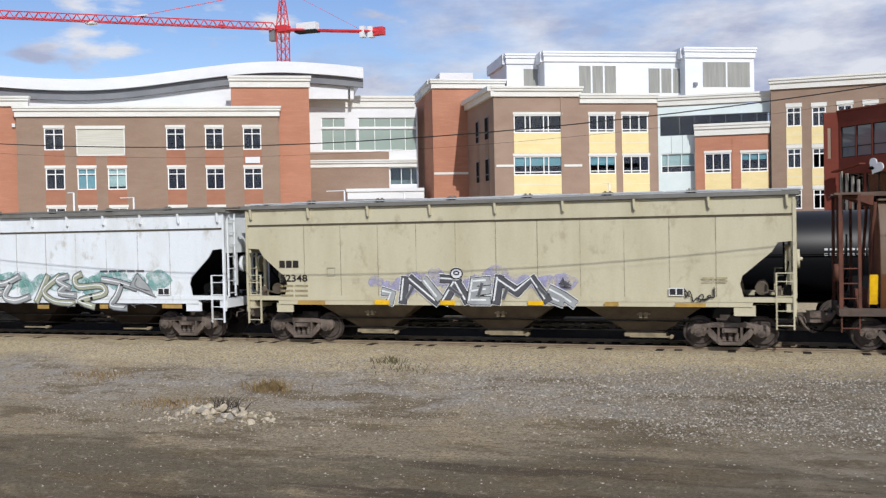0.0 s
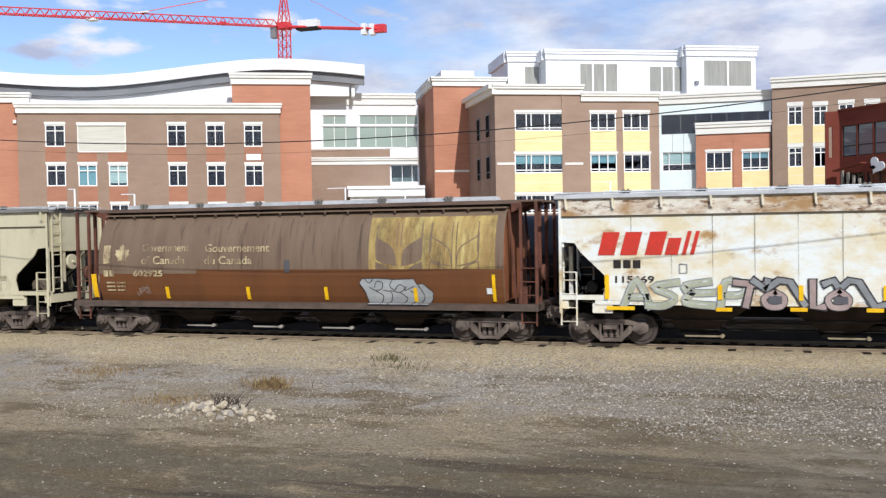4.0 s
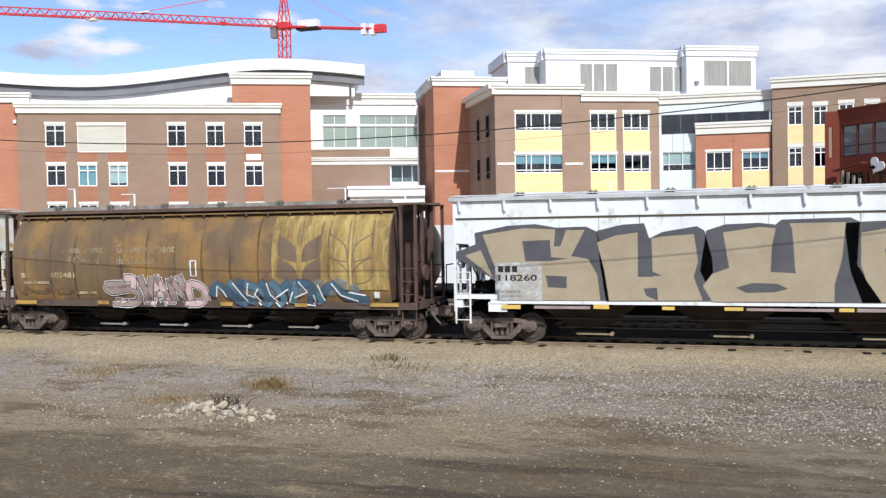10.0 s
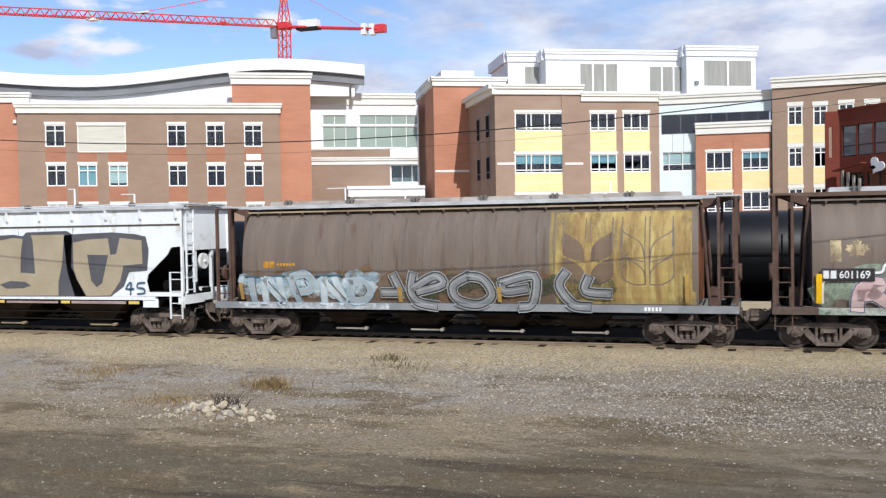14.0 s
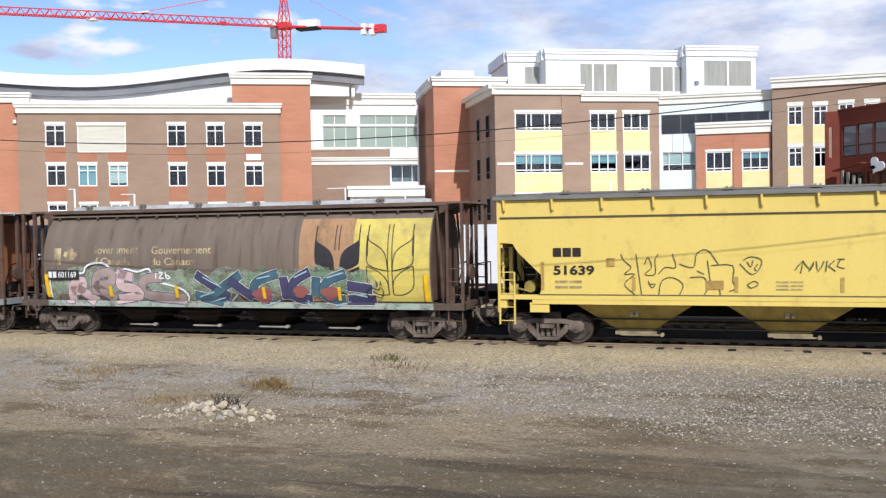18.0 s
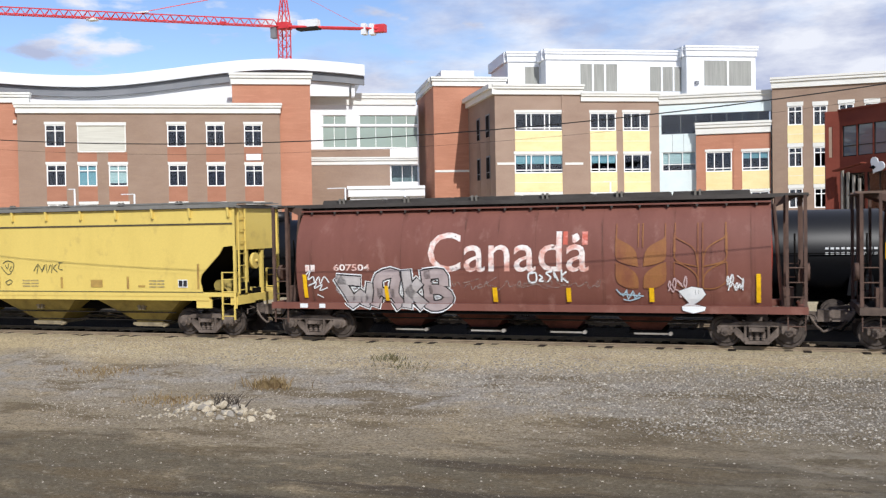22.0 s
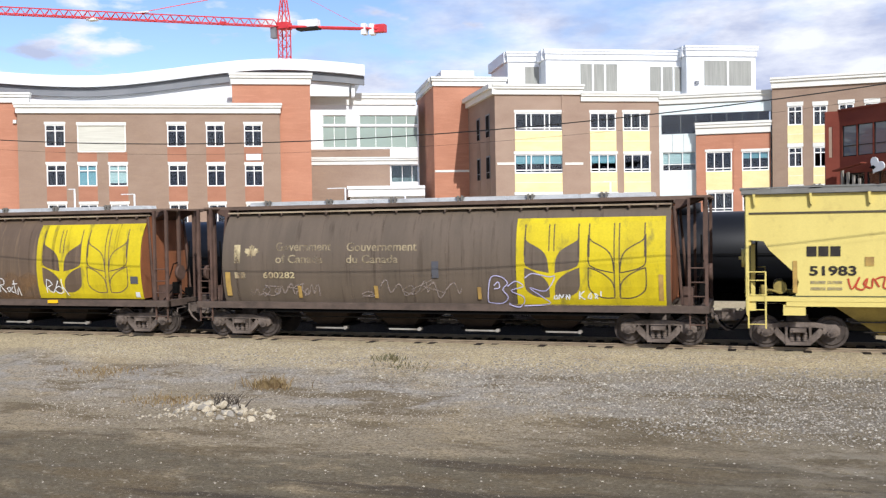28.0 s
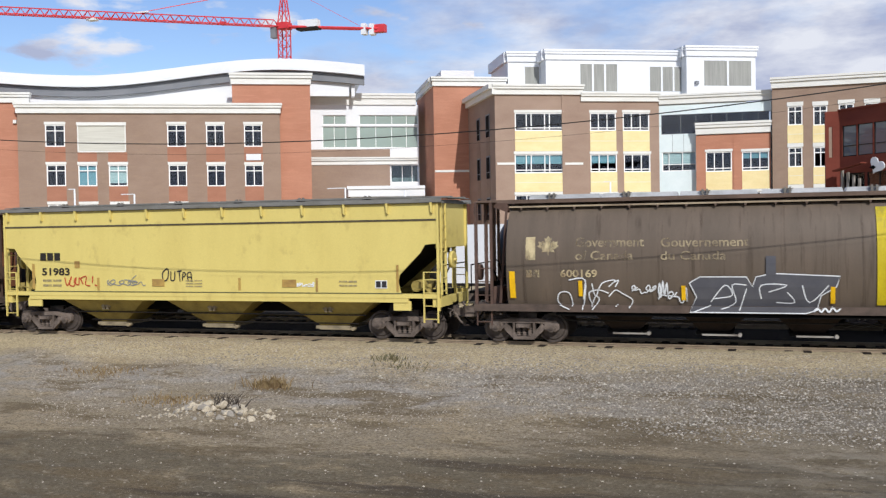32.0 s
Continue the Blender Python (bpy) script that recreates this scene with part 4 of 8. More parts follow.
# ---- the freight train ----
def run(t):
    """Metres that the train has rolled after t seconds."""
    if t <= 6.5:
        return 6.45 * t
    if t <= 12:
        return 41.925 + 6.45 * (t - 6.5) + 0.01409 * (t - 6.5) ** 2
    return 77.827 + 6.605 * (t - 12)


# dark colour that puts the side ribs' shadow line into their paint
RIB_SHADOW = surf("shadowed_rib", rgb("4a4336"), rgb("5a5242"), (1, 1, 1), 0.4, 0.7, rough=0.8)
SEAM_WORN = surf("weld_line", rgb("8d8672"), rgb("7a735f"), (1, 1, 1), 0.4, 0.7, rough=0.8, worn=(0.35, 0.6), wscale=(3, 1, 0.5))
STREAK = surf("dark_rain_streak", rgb("3f332b"), rgb("4d3f34"), (4, 1, 0.3), 0.4, 0.7, rough=0.8, worn=(0.46, 0.86), wscale=(9, 1, 0.35))
STREAK_FAINT = surf("faint_rain_streak", rgb("4a3b33"), rgb("55463c"), (4, 1, 0.3), 0.4, 0.7, rough=0.8, worn=(0.50, 0.95), wscale=(7, 1, 0.3))
WHEEL_R = 0.457
MESHES = {}


def shared(key, make, material):
    if key not in MESHES:
        MESHES[key] = make().mesh(key, material)
    return MESHES[key]


def wheel_geo():
    g = Geo()
    for s in (-1, 1):
        y = s * 0.79
        g.cyl((0, y - 0.065, 0), (0, y + 0.065, 0), WHEEL_R, 28)
        g.cyl((0, y - s * 0.075, 0), (0, y - s * 0.05, 0), WHEEL_R + 0.025, 28)
        g.cyl((0, y + s * 0.066, 0), (0, y + s * 0.085, 0), WHEEL_R - 0.075, 24, WHEEL_R - 0.11)
        for k in range(6):
            a = k * math.tau / 6
            g.cyl((0.22 * math.cos(a), y + s * 0.08, 0.22 * math.sin(a)), (0.22 * math.cos(a), y + s * 0.1, 0.22 * math.sin(a)), 0.035, 6)
    g.cyl((0, -1.08, 0), (0, 1.08, 0), 0.085, 12)
    return g


def frame_geo():
    """Cast side frame of a bogie, with its two windows and spring pocket."""
    g = Geo()
    y0, y1 = -0.09, 0.09
    g.prism([(-1.12, 0.60), (-1.12, 0.44), (-1.02, 0.36), (-0.74, 0.36), (-0.66, 0.46), (-0.66, 0.62), (-0.78, 0.70), (-1.02, 0.70)], y0, y1)
    g.prism([(1.12, 0.60), (1.12, 0.44), (1.02, 0.36), (0.74, 0.36), (0.66, 0.46), (0.66, 0.62), (0.78, 0.70), (1.02, 0.70)], y0, y1)
    g.prism([(-0.80, 0.70), (-0.66, 0.60), (-0.42, 0.62), (0.42, 0.62), (0.66, 0.60), (0.80, 0.70), (0.46, 0.76), (-0.46, 0.76)], y0, y1)
    g.prism([(-0.68, 0.50), (-0.60, 0.36), (-0.34, 0.12), (-0.22, 0.12), (-0.22, 0.24), (-0.48, 0.50), (-0.58, 0.62)], y0 + 0.01, y1 - 0.01)
    g.prism([(0.68, 0.50), (0.60, 0.36), (0.34, 0.12), (0.22, 0.12), (0.22, 0.24), (0.48, 0.50), (0.58, 0.62)], y0 + 0.01, y1 - 0.01)
    g.box(-0.34, 0.34, y0 - 0.03, y1 + 0.03, 0.10, 0.20)
    g.box(-0.36, -0.29, y0 - 0.01, y1 + 0.01, 0.20, 0.63)
    g.box(0.29, 0.36, y0 - 0.01, y1 + 0.01, 0.20, 0.63)
    return g


def spring_geo():
    """One coil spring, ribbed."""
    g = Geo()
    prof = [(0.05, 0.203)] + [p for k in range(4) for p in ((0.055, 0.21 + 0.065 * k), (0.076, 0.22 + 0.065 * k), (0.076, 0.25 + 0.065 * k), (0.055, 0.26 + 0.065 * k))] + [(0.05, 0.465)]
    n = len(prof)
    g.add([(q * math.cos(k * math.tau / 10), q * math.sin(k * math.tau / 10), z) for q, z in prof for k in range(10)],
          [(i * 10 + k, i * 10 + (k + 1) % 10, (i + 1) * 10 + (k + 1) % 10, (i + 1) * 10 + k) for i in range(n - 1) for k in range(10)])
    return g


def bogie(car, x):
    """A two-axle bogie; its two wheelsets turn."""
    t = part("bogie", shared("bolster", lambda: Geo().box(-0.22, 0.22, -1.2, 1.2, 0.47, 0.60).box(-0.3, 0.3, -0.5, 0.5, 0.60, 0.92).box(-0.15, 0.15, -1.24, -1.2, 0.49, 0.585).box(-0.15, 0.15, 1.2, 1.24, 0.49, 0.585), TRUCK_STEEL),
             None, car, "dusty cast-steel bogie", at=pose(x, 0, 0))
    for s in (-1, 1):
        part("side_frame", shared("side_frame", frame_geo, TRUCK_STEEL), None, t, at=pose(0, s * 1.0, 0))
        for x in (-0.18, 0.0, 0.18):
            part("spring", shared("spring", spring_geo, TRUCK_STEEL), None, t, at=pose(x, s * 1.02, 0))
    wheels = []
    for ax in (-0.889, 0.889):
        wheels.append((part("wheelset", shared("wheelset", wheel_geo, WHEEL_STEEL), None, t, at=pose(ax, 0, WHEEL_R)), ax))
        for s in (-1, 1):
            part("bearing_cap", shared("bearing_cap", lambda: Geo().cyl((0, -0.06, 0), (0, 0.06, 0), 0.115, 14).cyl((0, -0.09, 0), (0, 0.09, 0), 0.05, 10), TRUCK_STEEL), None, t, at=pose(ax, s * 1.13, WHEEL_R))
    part("brake_beam", shared("brake_beam", lambda: Geo().cyl((-0.4, -0.75, 0.35), (-0.4, 0.75, 0.35), 0.05, 6).cyl((0.4, -0.75, 0.35), (0.4, 0.75, 0.35), 0.05, 6), UNDER), None, t)
    return wheels


def coupler_geo():
    g = Geo().box(-0.2, 0.35, -0.11, 0.11, 0.74, 0.98)
    g.prism([(0.3, 0.70), (0.62, 0.70), (0.70, 0.78), (0.70, 0.98), (0.62, 1.04), (0.3, 1.04)], -0.17, 0.12)
    g.box(0.0, 0.06, -0.22, 0.22, 0.68, 1.06)
    g.tube([(0.1, -0.35, 0.85), (0.25, -0.36, 0.6), (0.45, -0.33, 0.42), (0.62, -0.28, 0.48)], 0.035, 6)
    g.tube([(-0.1, -0.5, 1.0), (0.1, -0.52, 0.95), (0.2, -1.2, 0.95), (0.24, -1.3, 0.8)], 0.02, 5)
    return g


PIPES = (([(-0.35, -1.0, 1.25), (-0.32, -0.95, 1.9), (-0.2, -0.8, 2.5), (-0.2, -0.5, 2.55)], 0.025),
         ([(-0.3, -0.2, 1.2), (-0.28, -0.25, 2.0), (-0.3, 0.3, 2.3), (-0.3, 0.4, 3.3)], 0.03),
         ([(-0.42, -1.15, 1.2), (-0.25, -0.6, 1.7), (-0.15, 0.2, 1.25)], 0.028),
         ([(0.02, -1.25, 0.95), (0.08, -0.9, 0.72), (0.1, -0.4, 0.78)], 0.022),
         ([(-0.05, 0.35, 1.0), (0.15, 0.36, 0.7), (0.4, 0.33, 0.45), (0.62, 0.3, 0.5)], 0.035),
         ([(-0.1, -1.1, 1.1), (-0.08, -1.15, 0.75), (-0.3, -1.1, 0.6), (-0.7, -1.0, 0.65)], 0.025))


def end_piping(car, m):
    """Air pipes and valve boxes behind a car's end sill; +x points outwards."""
    for i, (pts, r) in enumerate(PIPES):
        part("air_pipe", shared("air_pipe_%d" % i, lambda: Geo().tube(pts, r, 5), UNDER), None, car, at=m)
    part("valve_box", shared("valve_box", lambda: Geo().box(-0.3, -0.12, -0.75, -0.45, 1.45, 1.85), UNDER), None, car, at=m)
    part("valve_box", shared("valve_box_low", lambda: Geo().box(-0.34, -0.2, 0.1, 0.5, 1.3, 1.6), UNDER), None, car, at=m)


def ladder(g, x0, x1, y, z0, z1, step=0.42, r=0.016, stile=0.022):
    for x in (x0, x1):
        g.box(x - stile, x + stile, y - 0.03, y + 0.03, z0, z1)
    z = z0 + 0.12
    while z < z1 - 0.05:
        g.cyl((x0, y - 0.02, z), (x1, y - 0.02, z), r, 6)
        z += step
    return g


# ---- painted lettering and graffiti: thin paint that follows the side of a car ----
ROUND = [(1.22, 1.33), (1.45, 1.42), (1.8, 1.505), (2.15, 1.55), (2.5, 1.565), (2.85, 1.545), (3.2, 1.49), (3.5, 1.40), (3.75, 1.29), (3.95, 1.16), (4.12, 1.02), (4.25, 0.90)]


SILL_TOP = 1.236


def round_y(z):
    if z <= ROUND[0][0]:
        return ROUND[0][1]
    for (a, p), (b, q) in zip(ROUND, ROUND[1:]):
        if z <= b:
            return p + (q - p) * (z - a) / (b - a)
    return ROUND[-1][1]


class Car:
    """What the paint functions need to know of a car."""

    def __init__(self, ob, kind, length):
        self.ob, self.kind, self.length, self.layer = ob, kind, length, 0

    def side(self, z):
        if self.kind == "round":
            return round_y(z)
        return 1.56


def paint(car, name, polys, material, label="", step=None, lift=None):
    """Flat outlines in x and z (from the car's middle and the rail) laid on the side as one coat of paint."""
    bm = bmesh.new()
    for p in polys:
        if len(p) < 3:
            continue
        vs = [bm.verts.new((x, 0, z)) for x, z in p]
        try:
            bm.faces.new(vs)
        except ValueError:
            continue
    return lay(car, name, bm, material, label, lift)


def lay(car, name, bm, material, label="", lift=None):
    bmesh.ops.remove_doubles(bm, verts=bm.verts[:], dist=0.0005)
    bmesh.ops.triangulate(bm, faces=[f for f in bm.faces if len(f.verts) > 4])
    if car.kind == "round":
        for z, _ in ROUND[1:]:
            bmesh.ops.bisect_plane(bm, geom=bm.verts[:] + bm.edges[:] + bm.faces[:], plane_co=(0, 0, z), plane_no=(0, 0, 1))
        bmesh.ops.bisect_plane(bm, geom=bm.verts[:] + bm.edges[:] + bm.faces[:], plane_co=(0, 0, SILL_TOP), plane_no=(0, 0, 1))
        bmesh.ops.split_edges(bm, edges=[e for e in bm.edges if all(abs(v.co.z - SILL_TOP) < 1e-4 for v in e.verts)])
    car.layer += 1
    off = 0.003 + 0.0005 * car.layer if lift is None else lift
    for f in bm.faces:
        low = car.kind == "round" and f.calc_center_median().z < SILL_TOP
        for v in f.verts:
            v.co.y = -((1.50 if low else car.side(v.co.z)) + off)
    for f in bm.faces:
        f.normal_update()
        if f.normal.y > 0:
            f.normal_flip()
    me = bpy.data.meshes.new(name)
    bm.to_mesh(me)
    bm.free()
    me.materials.append(material)
    ob = new(name, me)
    ob.parent = car.ob
    return tagged(ob, label)


def words(car, text, rect, material, name="lettering", label="", bold=0.0, shear=0.0):
    """Lettering in the built-in font, fitted into a rectangle of the side."""
    x0, x1, z0, z1 = rect
    cu = bpy.data.curves.new("text", "FONT")
    cu.body, cu.size, cu.shear, cu.offset, cu.resolution_u = text, 1.0, shear, bold, 3
    tmp = new("text", cu)
    bpy.context.view_layer.update()
    me = bpy.data.meshes.new_from_object(tmp.evaluated_get(bpy.context.evaluated_depsgraph_get()))
    bm = bmesh.new()
    bm.from_mesh(me)
    lo = [min(v.co[k] for v in bm.verts) for k in (0, 1)]
    hi = [max(v.co[k] for v in bm.verts) for k in (0, 1)]
    for v in bm.verts:
        v.co = (x0 + (v.co.x - lo[0]) / (hi[0] - lo[0]) * (x1 - x0), 0, z0 + (v.co.y - lo[1]) / (hi[1] - lo[1]) * (z1 - z0))
    bpy.data.objects.remove(tmp)
    bpy.data.curves.remove(cu)
    bpy.data.meshes.remove(me)
    # one part to a letter
    bmesh.ops.remove_doubles(bm, verts=bm.verts[:], dist=0.0005)
    lift = 0.0035 + 0.0005 * car.layer
    left = set(bm.verts)
    while left:
        todo, found = [left.pop()], set()
        while todo:
            v = todo.pop()
            found.add(v)
            for e in v.link_edges:
                w = e.other_vert(v)
                if w in left:
                    left.remove(w)
                    todo.append(w)
        one = bmesh.new()
        place = {v: one.verts.new(v.co) for v in found}
        for f in {f for v in found for f in v.link_faces}:
            one.faces.new([place[v] for v in f.verts])
        lay(car, name, one, material, label, lift)
    bm.free()
    car.layer += 1


def bars(car, rect, count, material, gap=0.3, slant=0.0, name="lettering", rows=1):
    """Plain bars that stand for writing."""
    x0, x1, z0, z1 = rect
    h = (z1 - z0) / (rows + 1.2 * (rows - 1))
    lift = 0.0035 + 0.0005 * car.layer
    cw = (x1 - x0) / (count + (count - 1) * gap)
    for r in range(rows):
        for i in range(count):
            a, b = x0 + i * cw * (1 + gap), z0 + r * h * 2.2
            paint(car, name, [[(a, b), (a + cw, b), (a + cw + slant * h, b + h), (a + slant * h, b + h)]], material, lift=lift)


def patch(car, rect, material, name="reflector", lift=None, label=""):
    """One plain rectangle of paint."""
    x0, x1, z0, z1 = rect
    return paint(car, name, [[(x0, z0), (x1, z0), (x1, z1), (x0, z1)]], material, label, lift=lift)


def ribbon(pts, w):
    """Quads along a line of points, w wide, with mitred joints."""
    out, left, right = [], [], []
    for i, p in enumerate(pts):
        a, b = pts[max(0, i - 1)], pts[min(len(pts) - 1, i + 1)]
        dx, dz = b[0] - a[0], b[1] - a[1]
        n = math.hypot(dx, dz) or 1
        wi = w[i] if isinstance(w, (list, tuple)) else w
        left.append((p[0] - dz / n * wi / 2, p[1] + dx / n * wi / 2))
        right.append((p[0] + dz / n * wi / 2, p[1] - dx / n * wi / 2))
    for i in range(len(pts) - 1):
        out.append([left[i], left[i + 1], right[i + 1], right[i]])
    return out


def curve(pts, n=5):
    """A smooth line through the points."""
    out = []
    for i in range(len(pts) - 1):
        p0, p1, p2, p3 = pts[max(0, i - 1)], pts[i], pts[i + 1], pts[min(len(pts) - 1, i + 2)]
        for k in range(n):
            t = k / n
            out.append(tuple(0.5 * (2 * b + (c - a) * t + (2 * a - 5 * b + 4 * c - d) * t * t + (3 * b - a - 3 * c + d) * t ** 3)
                             for a, b, c, d in zip(p0, p1, p2, p3)))
    return out + [pts[-1]]


def blob(cx, cz, rx, rz, rnd, n=16, rough=0.25):
    ph, q = rnd.random() * 6, rnd.random() * 6
    return [(cx + rx * (1 + rough * math.sin(3 * a + ph) * 0.6 + rough * rnd.uniform(-0.5, 0.5)) * math.cos(a),
             cz + rz * (1 + rough * math.sin(2 * a + q) * 0.5 + rough * rnd.uniform(-0.5, 0.5)) * math.sin(a)) for a in (k * math.tau / n for k in range(n))]


def disc(p, r, n=12):
    return [(p[0] + r * math.cos(k * math.tau / n), p[1] + r * math.sin(k * math.tau / n)) for k in range(n)]


def drawn(text):
    """Stroke points from a compact drawing: 'x,y x,y / x,y x,y', in decimetres."""
    return [[tuple(float(v) for v in p.split(",")) for p in stroke.split()] for stroke in text.split("/")]


def placed(origin, pts):
    """Drawing units to metres; origin: x, z and perhaps the size of a unit along both."""
    u, v = origin[2:] if len(origin) > 2 else (0.1, 0.1)
    return [(origin[0] + u * x, origin[1] + v * z) for x, z in pts]


def capped(pts, w):
    """The line drawn a little past both ends, as a fat spray cap does."""
    (ax, az), (bx, bz) = pts[0], pts[1]
    (cx, cz), (dx, dz) = pts[-2], pts[-1]
    p, q = math.hypot(bx - ax, bz - az) or 1, math.hypot(dx - cx, dz - cz) or 1
    return [(ax - (bx - ax) / p * w, az - (bz - az) / p * w)] + list(pts) + [(dx + (dx - cx) / q * w, dz + (dz - cz) / q * w)]


def mist_cloud(car, origin, span, height, seed, material, n=12, r=3.0):
    """Overspray behind a piece: soft uneven blots."""
    rnd = random.Random(seed)
    for i in range(n):
        k = 0.1 * r * rnd.uniform(0.7, 1.25)
        x, z = origin[0] + 0.1 * span * (i + rnd.uniform(0.2, 0.8)) / n, origin[1] + 0.1 * height * rnd.uniform(0.45, 0.8)
        paint(car, "graffiti_cloud", [blob(x, z, k * 1.25, k, rnd)], material, lift=0.003 + 0.0004 * (i % 3) + 0.0005 * car.layer)
    car.layer += 2


def letters(car, origin, figures, width, fill, line, edge=0.4, border=None, second=None, tops=None, label="", sharp=4):
    """Fat spray-painted figures: border, outline and fill of each one's strokes. width and edge in decimetres."""
    base = 0.0045 + 0.0005 * car.layer
    for i, text in enumerate(figures):
        lines = [placed(origin, curve(p, sharp) if len(p) > 2 else p) for p in drawn(text)]
        lift = base + 0.0012 * (i % 3)

        def coat(w):
            return [q for p in lines for q in ribbon(capped(p, 0.03 * w), 0.1 * w)]

        if border:
            paint(car, "graffiti_border", coat(width + 3.6 * edge), border, lift=base - 0.0008)
        paint(car, "graffiti_outline", coat(width + 2 * edge), line, lift=lift)
        paint(car, "graffiti", coat(width), fill if not second or i % 2 == 0 else second, label, lift=lift + 0.0004)
        if tops:
            up = []
            for p in lines:
                if len(p) > 1:
                    k = 0.028 * width
                    up += ribbon([(x - k, z + 0.4 * k) for x, z in p], 0.022 * width)
            paint(car, "graffiti_highlight", up, tops, lift=lift + 0.0008)
    car.layer += 7


def throwup(car, origin, outline, inner, fill, line, edge=0.3, border=None, label=""):
    """One filled silhouette with a drawn contour and inner lines."""
    hull = placed(origin, drawn(outline)[0])
    base = 0.0045 + 0.0005 * car.layer
    if border:
        paint(car, "graffiti_border", ribbon(hull + hull[:1], 0.25 * edge), border, lift=base - 0.0005)
    paint(car, "graffiti", [hull], fill, label, lift=base)
    paint(car, "graffiti_outline", ribbon(hull + hull[:1], 0.1 * edge), line, lift=base + 0.0005)
    for p in drawn(inner):
        paint(car, "graffiti_line", ribbon(placed(origin, curve(p, 4)), 0.1 * edge), line, lift=base + 0.001)
    car.layer += 3


def line_art(car, origin, text, material, width=0.03, name="tag", sharp=4):
    """Thin sprayed lines, one part to a stroke."""
    lift = 0.004 + 0.0005 * car.layer
    for p in drawn(text):
        paint(car, name, ribbon(placed(origin, curve(p, sharp) if len(p) > 2 else p), width), material, lift=lift)
        car.layer -= 1
    car.layer += 1



def scrawl(car, rect, seed, n, material, width=0.03):
    """A quick tag: one looping spray line with a few slashes, no letters."""
    x0, x1, z0, z1 = rect
    rnd = random.Random(seed)
    h, w = z1 - z0, (x1 - x0) / n
    pts, a = [], x0
    while a < x1:
        step = w * rnd.uniform(0.5, 1.5)
        base = z0 + h * rnd.uniform(-0.05, 0.35)
        up = h * rnd.uniform(0.25, 0.75)
        if rnd.random() < 0.5:
            pts += [(a, base), (a + 0.5 * step, base + 0.6 * up), (a + 0.3 * step, base + up), (a - 0.1 * step, base + 0.5 * up), (a + 0.55 * step, base + 0.1 * h)]
        else:
            pts += [(a + 0.1 * step, base + up), (a + 0.3 * step, base), (a + 0.75 * step, base + up * rnd.uniform(0.2, 0.9))]
        a += step
    pts = [(min(x1, max(x0, p)), min(z1, max(z0, q))) for p, q in pts]
    polys = ribbon(curve(pts, 4), width)
    for k in range(1 + n // 3):
        a = x0 + (x1 - x0) * rnd.uniform(0.05, 0.7)
        polys += ribbon([(a, z0 + h * rnd.uniform(0, 0.9)), (min(x1, a + w * rnd.uniform(0.3, 1.8)), z0 + h * rnd.uniform(0.1, 1.0))], width)
    paint(car, "tag", polys, material)


def leaf_logo(car, rect, panel, ink, leaf, name="wheat_panel"):
    """Two ears of wheat: one with filled leaves, one in outline, on a pale panel."""
    x0, x1, z0, z1 = rect
    if panel:
        paint(car, "wheat_panel", [[(x0, z0), (x1, z0), (x1, z1), (x0, z1)]], panel, "wheat emblem on a yellow panel")
    w, h = (x1 - x0) / 2, z1 - z0
    coat = 0.0035 + 0.0005 * car.layer
    car.layer += 3
    leaves = [(((0.0, 0.80), (0.05, 0.735), (0.2, 0.68), (0.34, 0.62), (0.42, 0.53), (0.45, 0.37)), ((0.45, 0.37), (0.25, 0.395), (0.09, 0.43), (0.0, 0.50), (0.0, 0.80))),
              (((0.0, 0.43), (0.15, 0.395), (0.3, 0.34), (0.41, 0.27), (0.45, 0.19), (0.45, 0.085)), ((0.45, 0.085), (0.25, 0.085), (0.08, 0.135), (0.0, 0.215), (0.0, 0.43)))]
    for e in (0, 1):
        a, s = x0 + w * (0.114 + 0.876 * e), w * 0.755

        def at(p, q, m):
            return (a + s * (p if m == 0 else 1 - p), z0 + h * q)

        for m in (0, 1):
            for up, low in leaves:
                shape = [at(p, q, m) for p, q in curve(list(up), 3) + curve(list(low), 3)[1:-1]]
                if e == 0:
                    paint(car, "wheat_leaf", [shape], leaf, lift=coat)
                else:
                    paint(car, "wheat_outline", ribbon(shape + shape[:1], 0.038), ink, lift=coat)
            paint(car, "wheat_stem", ribbon([at(0.015, 0.55, m), at(0.015, 0.93, m)], 0.04), ink, lift=coat + 0.0004)
            paint(car, "wheat_stem", ribbon([at(0.455, 0.62 if e == 0 else 0.1, m), at(0.455, 0.93, m)], 0.035), ink, lift=coat + 0.0004)


def maple(car, bar, rect, material):
    """A flag mark: a bar and a pointed leaf."""
    x0, x1, z0, z1 = rect
    leaf = [(0.5, 0.0), (0.52, 0.22), (0.8, 0.18), (0.74, 0.3), (1.0, 0.5), (0.9, 0.55), (0.95, 0.72), (0.78, 0.68), (0.74, 0.76), (0.6, 0.62), (0.66, 0.9), (0.57, 0.86), (0.48, 1.0)]
    leaf += [(0.96 - p, q) for p, q in leaf[-2:0:-1]]
    patch(car, bar, material, "flag_bar")
    paint(car, "leaf_mark", [[(x0 + p * (x1 - x0), z0 + q * (z1 - z0)) for p, q in leaf]], material)


def car_base(mid, label):
    return thing("freight_car", pose(mid, TRACK_Y, 0), label, "freight car", "cars of the train")


MOVERS = []


